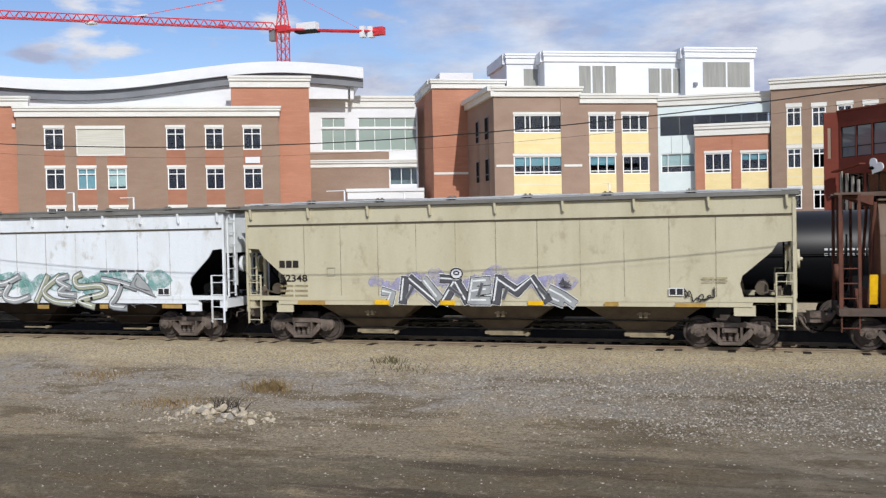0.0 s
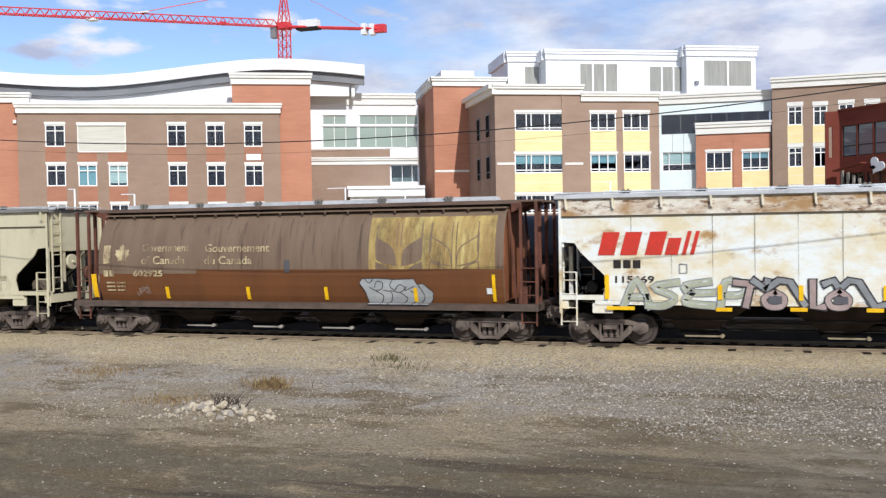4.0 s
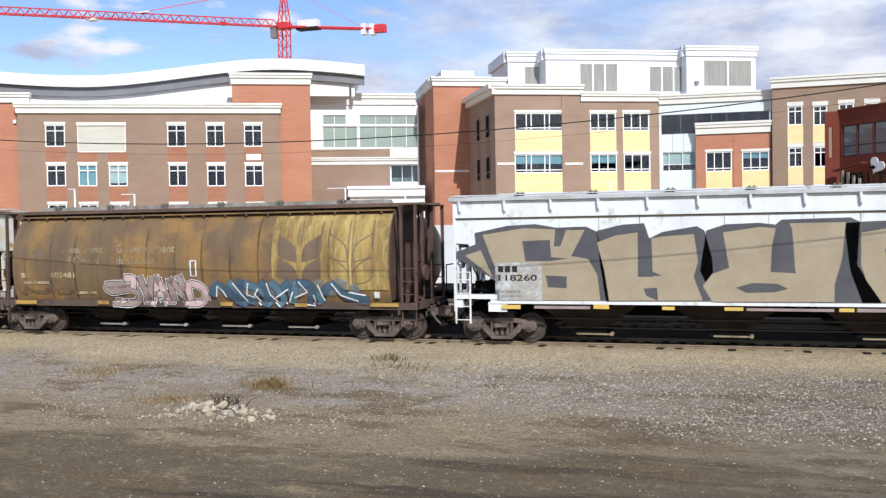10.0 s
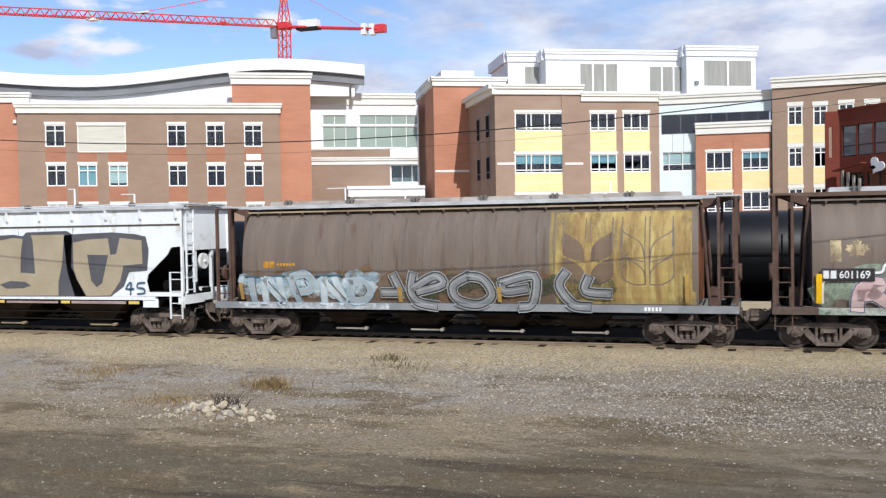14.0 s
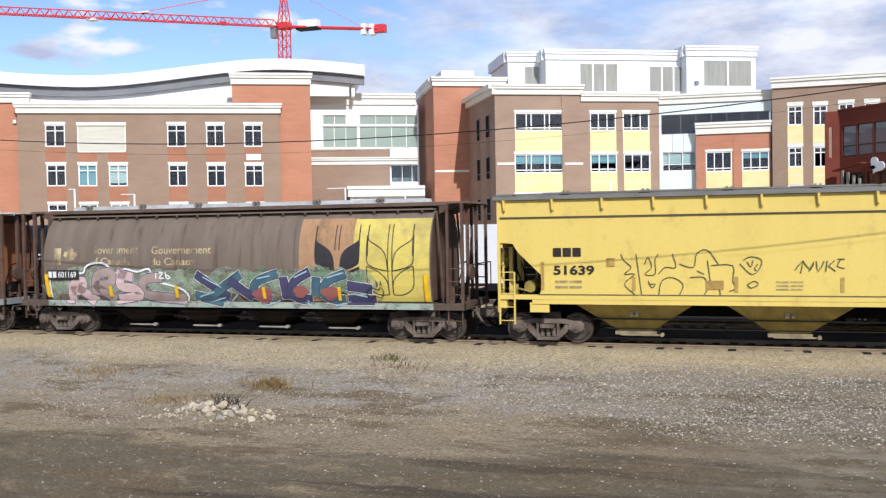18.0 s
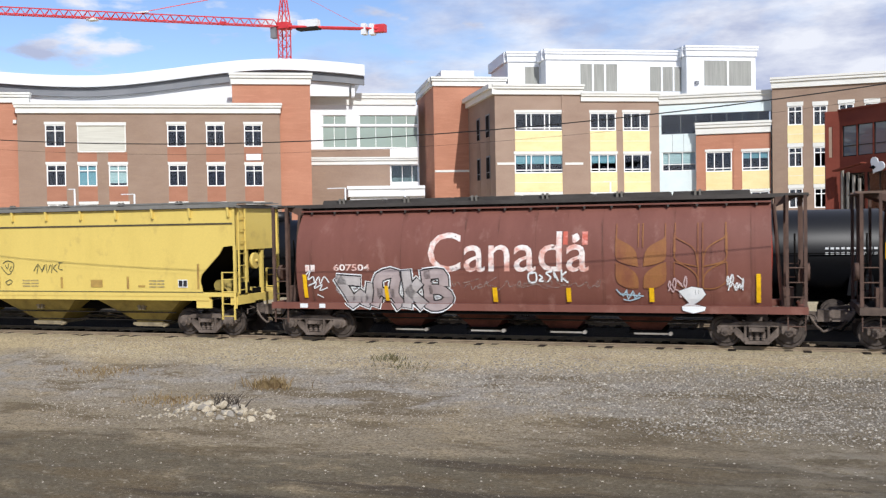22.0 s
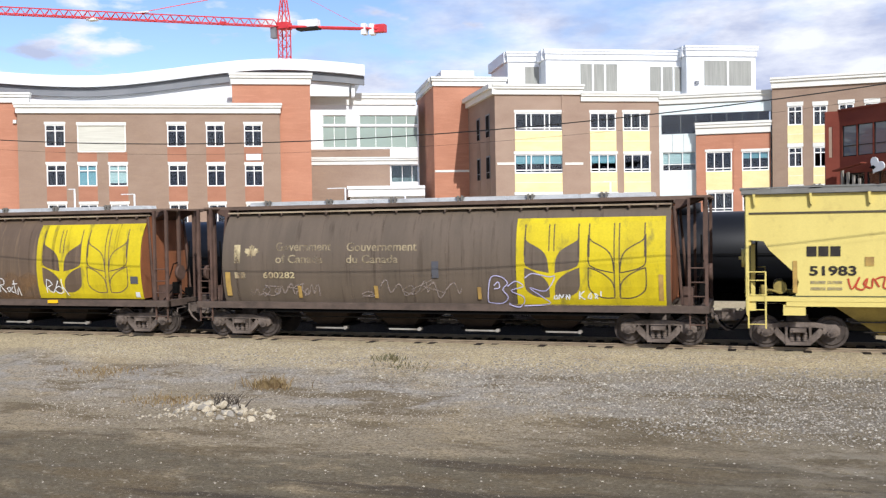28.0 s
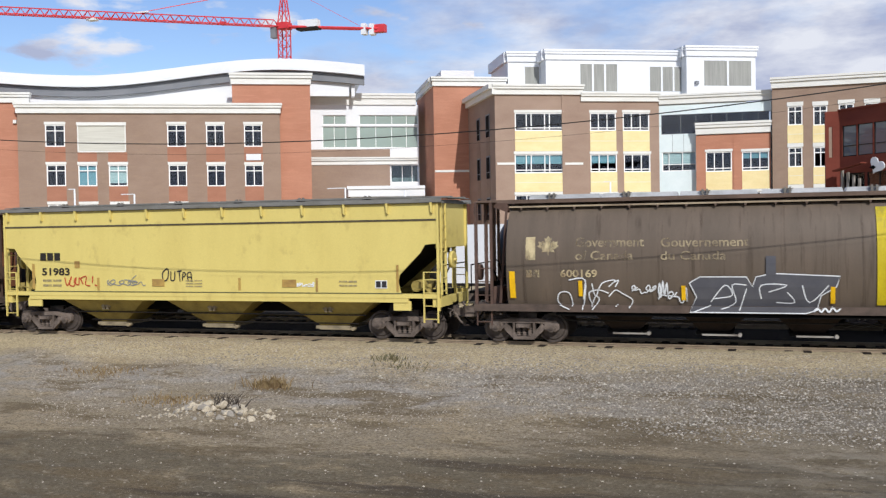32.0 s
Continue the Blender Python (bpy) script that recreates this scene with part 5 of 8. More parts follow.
def running_gear(car, length, centres):
    wheels = []
    for s in (-1, 1):
        wheels += bogie(car, s * centres / 2)
        end_piping(car, pose(s * (length / 2), 0, 0, 0, 0, 0 if s > 0 else 180))
        part("coupler", shared("coupler", coupler_geo, TRUCK_STEEL), None, car, at=pose(s * (length / 2 + 0.0), 0, 0, 0, 0, 0 if s > 0 else 180))
    MOVERS.append((car, wheels))


GATE_STEEL = surf("dusty_gate_steel", rgb("9a8d72"), rgb("756a57"), (3, 3, 3), 0.4, 0.7, rough=0.75, metal=0.1)


def hopper_bay(car, x, half, z_top, y_top, z_low, material, gate_material, skirt=False):
    """One sloping discharge bay with its gate."""
    g = Geo()
    top = [(x - half, -y_top), (x + half, -y_top), (x + half, y_top), (x - half, y_top)]
    q = 0.42 if skirt else 0.5
    low = [(x - q, -0.62), (x + q, -0.62), (x + q, 0.62), (x - q, 0.62)]
    g.add([(a, b, z_top) for a, b in top] + [(a, b, z_low) for a, b in low],
          [(0, 1, 5, 4), (1, 2, 6, 5), (2, 3, 7, 6), (3, 0, 4, 7), (4, 5, 6, 7), (3, 2, 1, 0)])
    h = part("hopper_bay", g, material, car)
    part("gate", Geo().box(x - q - 0.12, x + q + 0.12, -0.78, 0.78, z_low - 0.1, z_low), UNDER if skirt else gate_material, h)
    part("gate_rod", Geo().box(x - q + 0.05, x + q + 0.3, -0.86, -0.82, z_low - 0.12, z_low - 0.07)
         .cyl((x + q + 0.3, -0.95, z_low - 0.08), (x + q + 0.3, -0.7, z_low - 0.08), 0.06, 8), gate_material, h)
    if not skirt:
        part("vibrator_bracket", Geo().box(x - 0.13, x - 0.03, -1.15, -0.95, z_low + 0.5, z_low + 0.72).box(x + 0.03, x + 0.13, -1.15, -0.95, z_low + 0.5, z_low + 0.72).cyl((x - 0.2, -1.1, z_low + 0.62), (x + 0.2, -1.1, z_low + 0.62), 0.04, 6), gate_material, h)
    return h


CLAMP_STEEL = surf("weathered_clamp_steel", rgb("77736c"), rgb("5a564f"), (3, 3, 3), 0.4, 0.7, rough=0.7)


def hatch_run(car, x0, x1, n, z, y, material, w=0.42):
    for i in range(n):
        a = x0 + (x1 - x0) * i / n
        b = x0 + (x1 - x0) * (i + 1) / n - 0.06
        g = Geo().prism([(a, z), (b, z), (b - 0.04, z + 0.14), (a + 0.04, z + 0.14)], y - w, y + w)
        part("hatch_cover", g, material, car)
        for k in (0.3, 0.36):
            part("hatch_clamp", shared("hatch_clamp", lambda: Geo().box(-0.03, 0.03, -0.04, 0.04, 0, 0.2).box(-0.09, 0.09, -0.02, 0.02, 0.13, 0.16), CLAMP_STEEL), None, car, at=pose(a + (b - a) * k, y - w - 0.06, z - 0.01))


def flat_car(mid, length, centres, label, body, roof, sill, bay, top=4.43, hatch=None, opening=1.2, skirt=False, rail_mat=None, inside=None, ladders=None, pitch=4.45, reach=1.32, seams=True, brackets=12):
    """Flat-sided covered hopper: side sheets cut away at the ends, roof with hatches, ladders, bays, bogies."""
    ob = car_base(mid, label)
    car = Car(ob, "flat", length)
    L, z0, zc = length / 2, 1.44, 2.86
    ladders = ladders or body
    gear = UNDER if skirt else bay
    for s in (-1, 1):
        edge = [(-L + opening + 0.12, z0), (-L + opening + 0.24, z0 + 0.5), (-L + opening + 0.18, z0 + 0.72), (-L + 0.66, zc), (-L + 0.5, zc + 0.26), (-L + 0.02, zc + 0.3), (-L + 0.02, top)]
        pts = edge + [(-x, z) for x, z in edge[::-1]]
        part("side_sheet", Geo().prism(pts, s * 1.5, s * 1.55), body, ob)
        part("side_rib", Geo().box(-L + 0.03, L - 0.03, *sorted((s * 1.552, s * 1.575)), top - 0.56, top - 0.505), RIB_SHADOW, ob)
        part("side_sill", Geo().box(-L + opening - 0.1, L - opening + 0.1, *sorted((s * 1.40, s * 1.545)), 1.26, z0).box(-L + 0.02, L - 0.02, *sorted((s * 1.35, s * 1.56)), z0 - 0.04, z0 + 0.1), sill, ob)
        part("eave", Geo().box(-L - 0.1, L + 0.1, *sorted((s * 1.30, s * 1.62)), top, top + 0.05).box(-L - 0.1, L + 0.1, *sorted((s * 1.6, s * 1.66)), top + 0.02, top + 0.14), roof, ob)
        n = brackets
        for i in range(n):
            x = -L + 0.25 + (2 * L - 0.5) * i / (n - 1)
            part("eave_bracket", shared("bracket_" + body.name, lambda: Geo().prism([(-0.035, 0), (0.035, 0), (0.045, -0.34), (-0.01, -0.30)], -0.045, 0.045), body), None, ob, at=pose(x, s * 1.61, top + 0.02))
    # weld seams of the side sheets
    n = 10
    seam = [[(x - 0.009, z0 + 0.12), (x + 0.009, z0 + 0.12), (x + 0.009, top - 0.56), (x - 0.009, top - 0.56)] for x in (-L + 2.2 + (2 * L - 4.4) * i / n for i in range(n + 1))]
    for k, q in enumerate(seam if seams else []):
        paint(car, "weld_seam", [q], SEAM_WORN, lift=0.004)
    car.layer = 2
    # the hopper ends' black holds the shade seen through the cut-outs
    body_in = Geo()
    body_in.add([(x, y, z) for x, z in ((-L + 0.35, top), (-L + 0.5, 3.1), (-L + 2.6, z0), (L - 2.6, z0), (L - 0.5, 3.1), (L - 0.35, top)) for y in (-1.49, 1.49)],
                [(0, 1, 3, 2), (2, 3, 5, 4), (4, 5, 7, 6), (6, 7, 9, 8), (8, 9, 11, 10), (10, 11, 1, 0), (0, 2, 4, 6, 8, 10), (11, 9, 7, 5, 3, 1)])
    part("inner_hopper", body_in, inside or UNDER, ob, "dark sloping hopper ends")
    for s in (-1, 1):
        part("end_sheet", Geo().box(*sorted((s * (L - 0.1), s * (L - 0.16))), -1.49, 1.49, 3.0, top), body, ob)
        part("end_sill", Geo().box(*sorted((s * (L - 0.28), s * L)), -1.5, 1.5, 1.12, 1.42), sill, ob)
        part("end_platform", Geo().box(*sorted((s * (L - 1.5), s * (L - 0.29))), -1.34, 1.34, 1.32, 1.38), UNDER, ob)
        for y in (-0.55, 0.55):
            part("end_post", Geo().box(*sorted((s * (L - 0.26), s * (L - 0.14))), y - 0.06, y + 0.06, 1.42, 3.0), ladders, ob)
        part("air_reservoir", Geo().cyl((s * (L - 0.95), -1.15, 1.77), (s * (L - 0.95), 0.3, 1.77), 0.19, 12), gear, ob)
        part("reservoir_bracket", Geo().box(s * (L - 0.95) - 0.2, s * (L - 0.95) + 0.2, -0.9, 0.2, 1.38, 1.58), UNDER, ob)
        part("brake_valve", Geo().cyl((s * (L - 0.5), -1.2, 1.4), (s * (L - 0.5), -1.2, 1.85), 0.09, 8), gear, ob)
        part("brake_lever", Geo().tube([(s * (L - 0.3), -1.25, 1.42), (s * (L - 0.62), -1.3, 1.72), (s * (L - 1.0), -1.28, 1.62)], 0.03, 6), gear, ob)
        for y in (-1.53, 1.53):
            part("corner_post", Geo().box(*sorted((s * (L - 0.02), s * (L - 0.10))), y - 0.05, y + 0.05, 1.0, top), ladders, ob)
            a, b = sorted((s * (L - 0.08), s * (L - 0.55)))
            part("ladder", ladder(Geo(), a, b, y * 1.02, 0.62, 2.25).cyl((a, y * 1.02, 2.24), (b, y * 1.02, 2.24), 0.018, 6), ladders, ob)
            part("bolster_plate", Geo().box(*sorted((s * (L - opening - 0.42), s * (L - opening + 0.18))), y * 0.97 - 0.03, y * 0.97 + 0.03, 1.0, 1.3), sill, ob)
        w = part("end_ladder", ladder(Geo(), -0.23, 0.23, 0, 1.5, top), ladders, ob, at=pose(s * (L - 0.02), -1.1, 0, 0, 0, 90))
        part("brake_wheel", Geo().cyl((s * L, -0.4, 2.6), (s * (L + 0.12), -0.4, 2.6), 0.28, 16).cyl((s * (L - 0.1), -0.4, 2.6), (s * (L + 0.2), -0.4, 2.6), 0.05, 8), ladders, ob)
    rf = Geo()
    prof = [(-1.5, top), (-1.2, top + 0.09), (-0.6, top + 0.13), (0.6, top + 0.13), (1.2, top + 0.09), (1.5, top)]
    rf.add([(x, y, z) for x in (-L + 0.05, L - 0.05) for y, z in prof], [(i, i + 1, i + 7, i + 6) for i in range(5)] + [(5, 4, 3, 2, 1, 0), (6, 7, 8, 9, 10, 11)])
    part("roof", rf, roof, ob)
    hatch_run(ob, -L + 1.2, L - 1.2, 6, top + 0.12, -0.05, hatch or roof, 0.44)
    for s in (-1, 1):
        part("running_board", Geo().box(-L - 0.15, L + 0.15, s * 0.72 - 0.16, s * 0.72 + 0.16, top + 0.20, top + 0.23), rail_mat or roof, ob)
    for s in (-1, 1):
        part("end_walkway", Geo().box(*sorted((s * (L - 0.35), s * (L + 0.15))), -1.3, 1.3, top + 0.165, top + 0.195), rail_mat or roof, ob)
    for i in range(3):
        hopper_bay(ob, (i - 1) * pitch, pitch * 0.40, 1.27, reach, 0.38, bay, GATE_STEEL, skirt)
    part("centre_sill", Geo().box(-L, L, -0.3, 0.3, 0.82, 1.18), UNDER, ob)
    part("brake_pipe", Geo().cyl((-L + 2.8, -1.0, 0.78), (L - 2.8, -1.0, 0.78), 0.025, 6).cyl((-L + 3.2, -0.7, 0.46), (L - 3.2, -0.7, 0.46), 0.02, 6), DARK_STEEL, ob)
    running_gear(ob, length, centres)
    return car


def round_car(mid, length, centres, label, body, roof, sill, end, bay=None, hatch=None, posts=None, strip=None, seams=None, board=None, flange=None):
    """Cylindrical covered hopper with open end cages and four bays."""
    ob = car_base(mid, label)
    car = Car(ob, "round", length)
    L = length / 2
    B = 7.52
    bay, hatch, posts = bay or SHADE_BAY, hatch or roof, posts or sill
    ring = [(-w, z) for z, w in ROUND] + [(0, 4.36)] + [(w, z) for z, w in ROUND[::-1]]
    n = len(ring)
    g = Geo()
    xs = [-B, -B + 0.02, B - 0.02, B]
    g.add([(x, y, z) for x in xs for y, z in ring], [(k * n + i, k * n + i + 1, (k + 1) * n + i + 1, (k + 1) * n + i) for k in range(3) for i in range(n - 1)], True)
    g.add([(x, s * 1.33, 1.22) for x in (-B, B) for s in (-1, 1)], [(0, 1, 3, 2)])
    part("body", g, body, ob)
    for s in (-1, 1):
        e = Geo()
        e.add([(s * B, y, z) for y, z in ring] + [(s * (B + 0.03 - 0.06 * abs(z - 2.8) / 1.5), y * 0.93, 1.3 + (z - 1.22) * 0.97) for y, z in ring],
              [(i, i + 1, i + 1 + n, i + n) for i in range(n - 1)] + [tuple(range(2 * n - 1, n - 1, -1))])
        part("end_sheet", e, end, ob)
        part("end_sill", Geo().box(*sorted((s * (L - 0.25), s * L)), -1.42, 1.42, 1.02, 1.24), sill, ob)
        part("end_platform", Geo().box(*sorted((s * (B + 0.25), s * (L - 0.25))), -1.3, 1.3, 1.1, 1.2), UNDER, ob)
        for y in (-1.38, 1.38):
            part("corner_post", Geo().box(*sorted((s * (L - 0.02), s * (L - 0.11))), y - 0.05, y + 0.05, 1.24, 4.42), posts, ob)
            part("inner_post", Geo().box(*sorted((s * (L - 0.52), s * (L - 0.60))), y - 0.05, y + 0.05, 1.2, 4.42), posts, ob)
            a, b = sorted((s * (L - 0.08), s * (L - 0.55)))
            part("ladder", ladder(Geo(), a, b, y, 0.55, 2.45, 0.42, 0.02, 0.018), posts, ob)
            part("brace", Geo().cyl((s * (B + 0.08), y * 0.8, 4.2), (s * (B + 0.3), y * 0.85, 1.25), 0.045, 6), posts, ob)
        for y in (-0.5, 0.5):
            part("end_post", Geo().box(*sorted((s * (L - 0.10), s * (L - 0.20))), y - 0.05, y + 0.05, 1.24, 4.42), posts, ob)
        part("gusset", Geo().prism([(s * (B + 0.1), 4.1), (s * (L - 0.2), 4.40), (s * (B + 0.1), 4.40)], -0.9, 0.9), posts, ob)
        part("brake_valve", Geo().box(*sorted((s * (B + 0.3), s * (B + 0.6))), -0.9, -0.4, 1.2, 1.75), posts, ob)
        part("brake_wheel", Geo().cyl((s * (L - 0.05), -0.7, 2.2), (s * (L + 0.07), -0.7, 2.2), 0.26, 14), posts, ob)
        part("side_sill", Geo().box(-L, L, *sorted((s * 1.30, s * 1.50)), 1.02, 1.235), sill, ob)
        part("sill_flange", Geo().box(-L + 2.6, L - 2.6, *sorted((s * 1.28, s * 1.40)), 0.90, 0.955).box(-L + 2.6, L - 2.6, *sorted((s * 1.30, s * 1.34)), 0.955, 1.018), UNDER, ob)
        part("roof_flange", Geo().box(-B, B, *sorted((s * 0.86, s * 1.1)), 4.24, 4.29), flange or body, ob)
        for i in range(18):
            x = -B + 0.4 + (2 * B - 0.8) * i / 17
            part("roof_clip", shared("clip_" + roof.name, lambda: Geo().prism([(-0.04, 0.0), (0.04, 0.0), (0.015, -0.08), (-0.015, -0.08)], -0.03, 0.03), roof), None, ob, at=pose(x, s * 1.1, 4.24))
        part("running_board", Geo().box(-L - 0.05, L + 0.05, s * 0.62 - 0.2, s * 0.62 + 0.2, 4.44, 4.48).box(-L - 0.05, L + 0.05, s * 0.82 - 0.02, s * 0.82 + 0.02, 4.38, 4.5), board or roof, ob)
    part("roof_trough", Geo().box(-B, B, -0.40, 0.40, 4.3, 4.5), roof, ob)
    hatch_run(ob, -B + 0.5, B - 0.5, 6, 4.5, -0.05, hatch, 0.42)
    for s in (-1, 1):
        part("end_walkway", Geo().box(*sorted((s * (L - 0.62), s * (L + 0.05))), -1.42, 1.42, 4.42, 4.437), roof, ob)
    spread = (length - 6.6) / 4
    for i in range(4):
        hopper_bay(ob, (i - 1.5) * spread, spread * 0.45, 1.2, 1.22, 0.42, bay, BARE_STEEL, True)
    part("centre_sill", Geo().box(-L, L, -0.3, 0.3, 0.82, 1.1), UNDER, ob)
    part("brake_pipe", Geo().cyl((-L + 2.8, -1.0, 0.72), (L - 2.8, -1.0, 0.72), 0.025, 6), DARK_STEEL, ob)
    # ribs of the curved shell
    n = 14
    for i in range(n):
        x = -B + 0.55 + (2 * B - 1.1) * i / (n - 1) + 0.06 * math.sin(i * 7.3)
        paint(car, "shell_seam", [[(x - 0.07, 1.26), (x + 0.07, 1.26), (x + 0.07, 4.2), (x - 0.07, 4.2)]], seams or STREAK_FAINT, lift=0.002)
    car.layer = 2
    for k in range(5):
        x = -L + 1.55 + (length - 3.1) * k / 4
        if strip:
            paint(car, "reflector", [[(x - 0.05, 1.3), (x + 0.05, 1.3), (x + 0.05, 1.72), (x - 0.05, 1.72)]], strip)
    running_gear(ob, length, centres)
    return car


def road_paint(name, base, second, third=None, lo=0.42, hi=0.62, scale=(1.1, 1, 0.28), scale3=(1.6, 1, 1.1), lo3=0.56, hi3=0.68, rough=0.5):
    return surf(name, rgb(base), rgb(second), scale, lo, hi, rgb(third) if third else None, scale3, lo3, hi3, rough=rough, grain=0.07, bscale=26.0)


TAN = road_paint("tan_car_paint", "c5bea3", "b8b093", "aea488", lo=0.45, hi=0.75)
YELLOW = road_paint("yellow_car_paint", "dac16a", "d2b964", "cbb163", lo=0.5, hi=0.8)
YELLOW_PALE = road_paint("faded_yellow_car_paint", "d6c474", "cfbc6d", "c6b268", lo=0.45, hi=0.75)
WHITE_CAR = road_paint("white_car_paint", "e4e9ec", "d3d7d6", "c2c2ba", lo=0.5, hi=0.8)
WHITE_RUSTY = road_paint("rust_stained_white_paint", "e0e4e0", "d8ccab", "ad8b5c", lo=0.40, hi=0.62, scale=(0.9, 1, 1.6), scale3=(0.8, 1, 1.3), lo3=0.55, hi3=0.66)
RUST_EAVE = surf("rust_band", rgb("d9d4c6"), rgb("a5845c"), (0.9, 1, 2.2), 0.40, 0.62, rgb("77583f"), (2.5, 1, 6), 0.52, 0.64, rough=0.7, grain=0.1)
BROWN = road_paint("faded_brown_car_paint", "6d5b4b", "786654", "56463a", lo=0.38, hi=0.66, scale=(2.2, 1, 0.18), scale3=(5, 1, 0.25))
BROWN_OCHRE = road_paint("rusty_ochre_car_paint", "7b664a", "665546", "957546", lo=0.38, hi=0.68, scale=(1.6, 1, 0.2), scale3=(0.7, 1, 0.5), lo3=0.46, hi3=0.66)
BROWN_GREY = road_paint("dusty_grey_brown_paint", "6c6056", "786c61", "5e4d42", lo=0.38, hi=0.66, scale=(2.0, 1, 0.2), scale3=(4.5, 1, 0.3))
BROWN_WARM = road_paint("fresh_brown_paint", "6d4528", "613d25", None, lo=0.4, hi=0.7)
RED_CAR = road_paint("maroon_car_paint", "7b4f44", "70463c", "875f54", lo=0.4, hi=0.7, scale=(1.2, 1, 0.3))
ROOF_GREY = surf("grey_car_roof", rgb("7d7c78"), rgb("69675f"), (1, 3, 3), 0.4, 0.7, rough=0.6)
ROOF_BROWN = surf("dusty_brown_roof", rgb("6d5a4e"), rgb("50433a"), (1, 3, 3), 0.4, 0.7, rough=0.8)
ROOF_DARK = surf("dark_car_roof", rgb("4b4743"), rgb("3a3633"), (1, 3, 3), 0.4, 0.7, rough=0.7)
SILL_BROWN = surf("brown_sill", rgb("5e5047"), rgb("483e37"), (2, 3, 3), 0.4, 0.7, rough=0.8)
POST_BROWN = surf("rusty_brown_steel", rgb("604b41"), rgb("483932"), (2, 2, 2), 0.4, 0.7, rough=0.8)
POST_RUST = surf("rust_red_steel", rgb("6b4335"), rgb("4f362d"), (2, 2, 2), 0.4, 0.7, rough=0.8)
END_ORANGE = surf("rust_red_end_paint", rgb("8f593b"), rgb("6e4730"), (1, 1, 0.5), 0.4, 0.7, rough=0.7)
PALE_HATCH = surf("pale_dusty_hatch_steel", rgb("b3aca4"), rgb("8d8279"), (1, 3, 3), 0.4, 0.7, rough=0.7)
PALE_EDGE = surf("pale_cream_edge", rgb("a9997f"), rgb("7c6a59"), (1.2, 3, 3), 0.4, 0.7, rough=0.8)
END_RED = surf("red_end_paint", rgb("b0402e"), rgb("8c3527"), (1, 1, 0.5), 0.4, 0.7, rough=0.6)
WHEAT_OLD = surf("weathered_yellow_panel", rgb("b09a5f"), rgb("8c7148"), (2.4, 1, 0.3), 0.40, 0.64, rgb("beae72"), (4, 1, 0.6), 0.52, 0.68, rough=0.6, worn=(0.22, 0.52), wscale=(1.6, 1, 0.5))
WHEAT_NEW = surf("bright_yellow_panel", rgb("cdb81e"), rgb("b9a41f"), (1.5, 1, 0.4), 0.42, 0.70, rgb("877c33"), (2.2, 1, 0.9), 0.54, 0.70, rough=0.5)
WHEAT_PALE = surf("pale_yellow_panel", rgb("d0be63"), rgb("ab9b5c"), (1.2, 1, 1.2), 0.42, 0.66, rough=0.6)
WHEAT_GHOST = surf("faded_wheat_gold", rgb("90613a"), rgb("7e4d38"), (2, 1, 0.6), 0.42, 0.66, rough=0.6)


def spray(name, base, second=None):
    return surf(name, rgb(base), rgb(second or base), (1.6, 1.6, 1.6), 0.35, 0.65, rough=0.5, grain=0.06)


STRIP_PALE = spray("pale_reflector", "dcbf68", "cfae5c")
S_BLACK, S_WHITE, S_SILVER = spray("black_spray", "2c2a2c", "393638"), spray("white_spray", "e9ebea", "d6d9da"), spray("silver_spray", "a9acac", "8f9393")
S_TAN, S_SLATE = spray("tan_spray", "a89c85", "a0937b"), spray("slate_spray", "5a5a5e", "515156")
S_PINK, S_PINKGREY, S_BLUE, S_TEAL = spray("pink_spray", "d2bcba", "c0a3a1"), spray("pink_grey_spray", "a89792", "917f7a"), spray("blue_spray", "4c6a79", "3d5868"), spray("teal_spray", "6b918f", "587d7f")
S_NAVY, S_GREEN, S_LILAC, S_ORANGE = spray("navy_spray", "3f4761", "4a4466"), spray("green_spray", "6d8f6e", "86a082"), spray("lilac_spray", "a9a6cf", "bdb9d4"), spray("orange_spray", "9a5f4f", "8d5460")
S_LIGHTBLUE, S_SAGE, S_DKGREEN = spray("light_blue_spray", "a9c3cf", "8fb0c0"), spray("sage_spray", "a9ac95", "979b86"), spray("dark_green_spray", "48503f", "565a44")
S_PEARL, S_ASHROSE = spray("pearl_grey_spray", "bdb8b6", "a39b9a"), spray("ash_rose_spray", "b3a5a3", "9c8e8d")
S_FADED, S_CHALK = spray("faded_grey_spray", "a7b0b3", "94a1a7"), spray("chalky_spray", "c6d0d2", "acb9be")
S_TEALBLUE, S_ICE = spray("grey_blue_spray", "5f7f8b", "4f6f7d"), spray("ice_white_spray", "cfdde0", "b9cdd5")
S_GREY, S_RED = spray("grey_spray", "8c8f90", "787b7d"), spray("red_spray", "b8472f", "a83d2c")


def mist(name, base):
    """Thin oversprayed paint through which the car shows."""
    return surf(name, rgb(base), rgb(base), (2, 2, 2), 0.4, 0.6, rough=0.6, worn=(0.32, 0.74), wscale=(3, 3, 3))


M_WHITE, M_LILAC, M_TEAL, M_SAGE, M_GREEN, M_LBLUE, M_DKGREEN = surf("thin_white_paint", rgb("e0e6ea"), rgb("cfd5d8"), (2, 2, 2), 0.4, 0.6, rough=0.5, worn=(0.32, 0.78)), mist("lilac_mist", "a9a8cf"), mist("teal_mist", "74a79f"), mist("sage_mist", "9fae9a"), mist("green_mist", "7a9a7a"), mist("blue_mist", "a9c0cc"), mist("green_shadow_mist", "48503f")


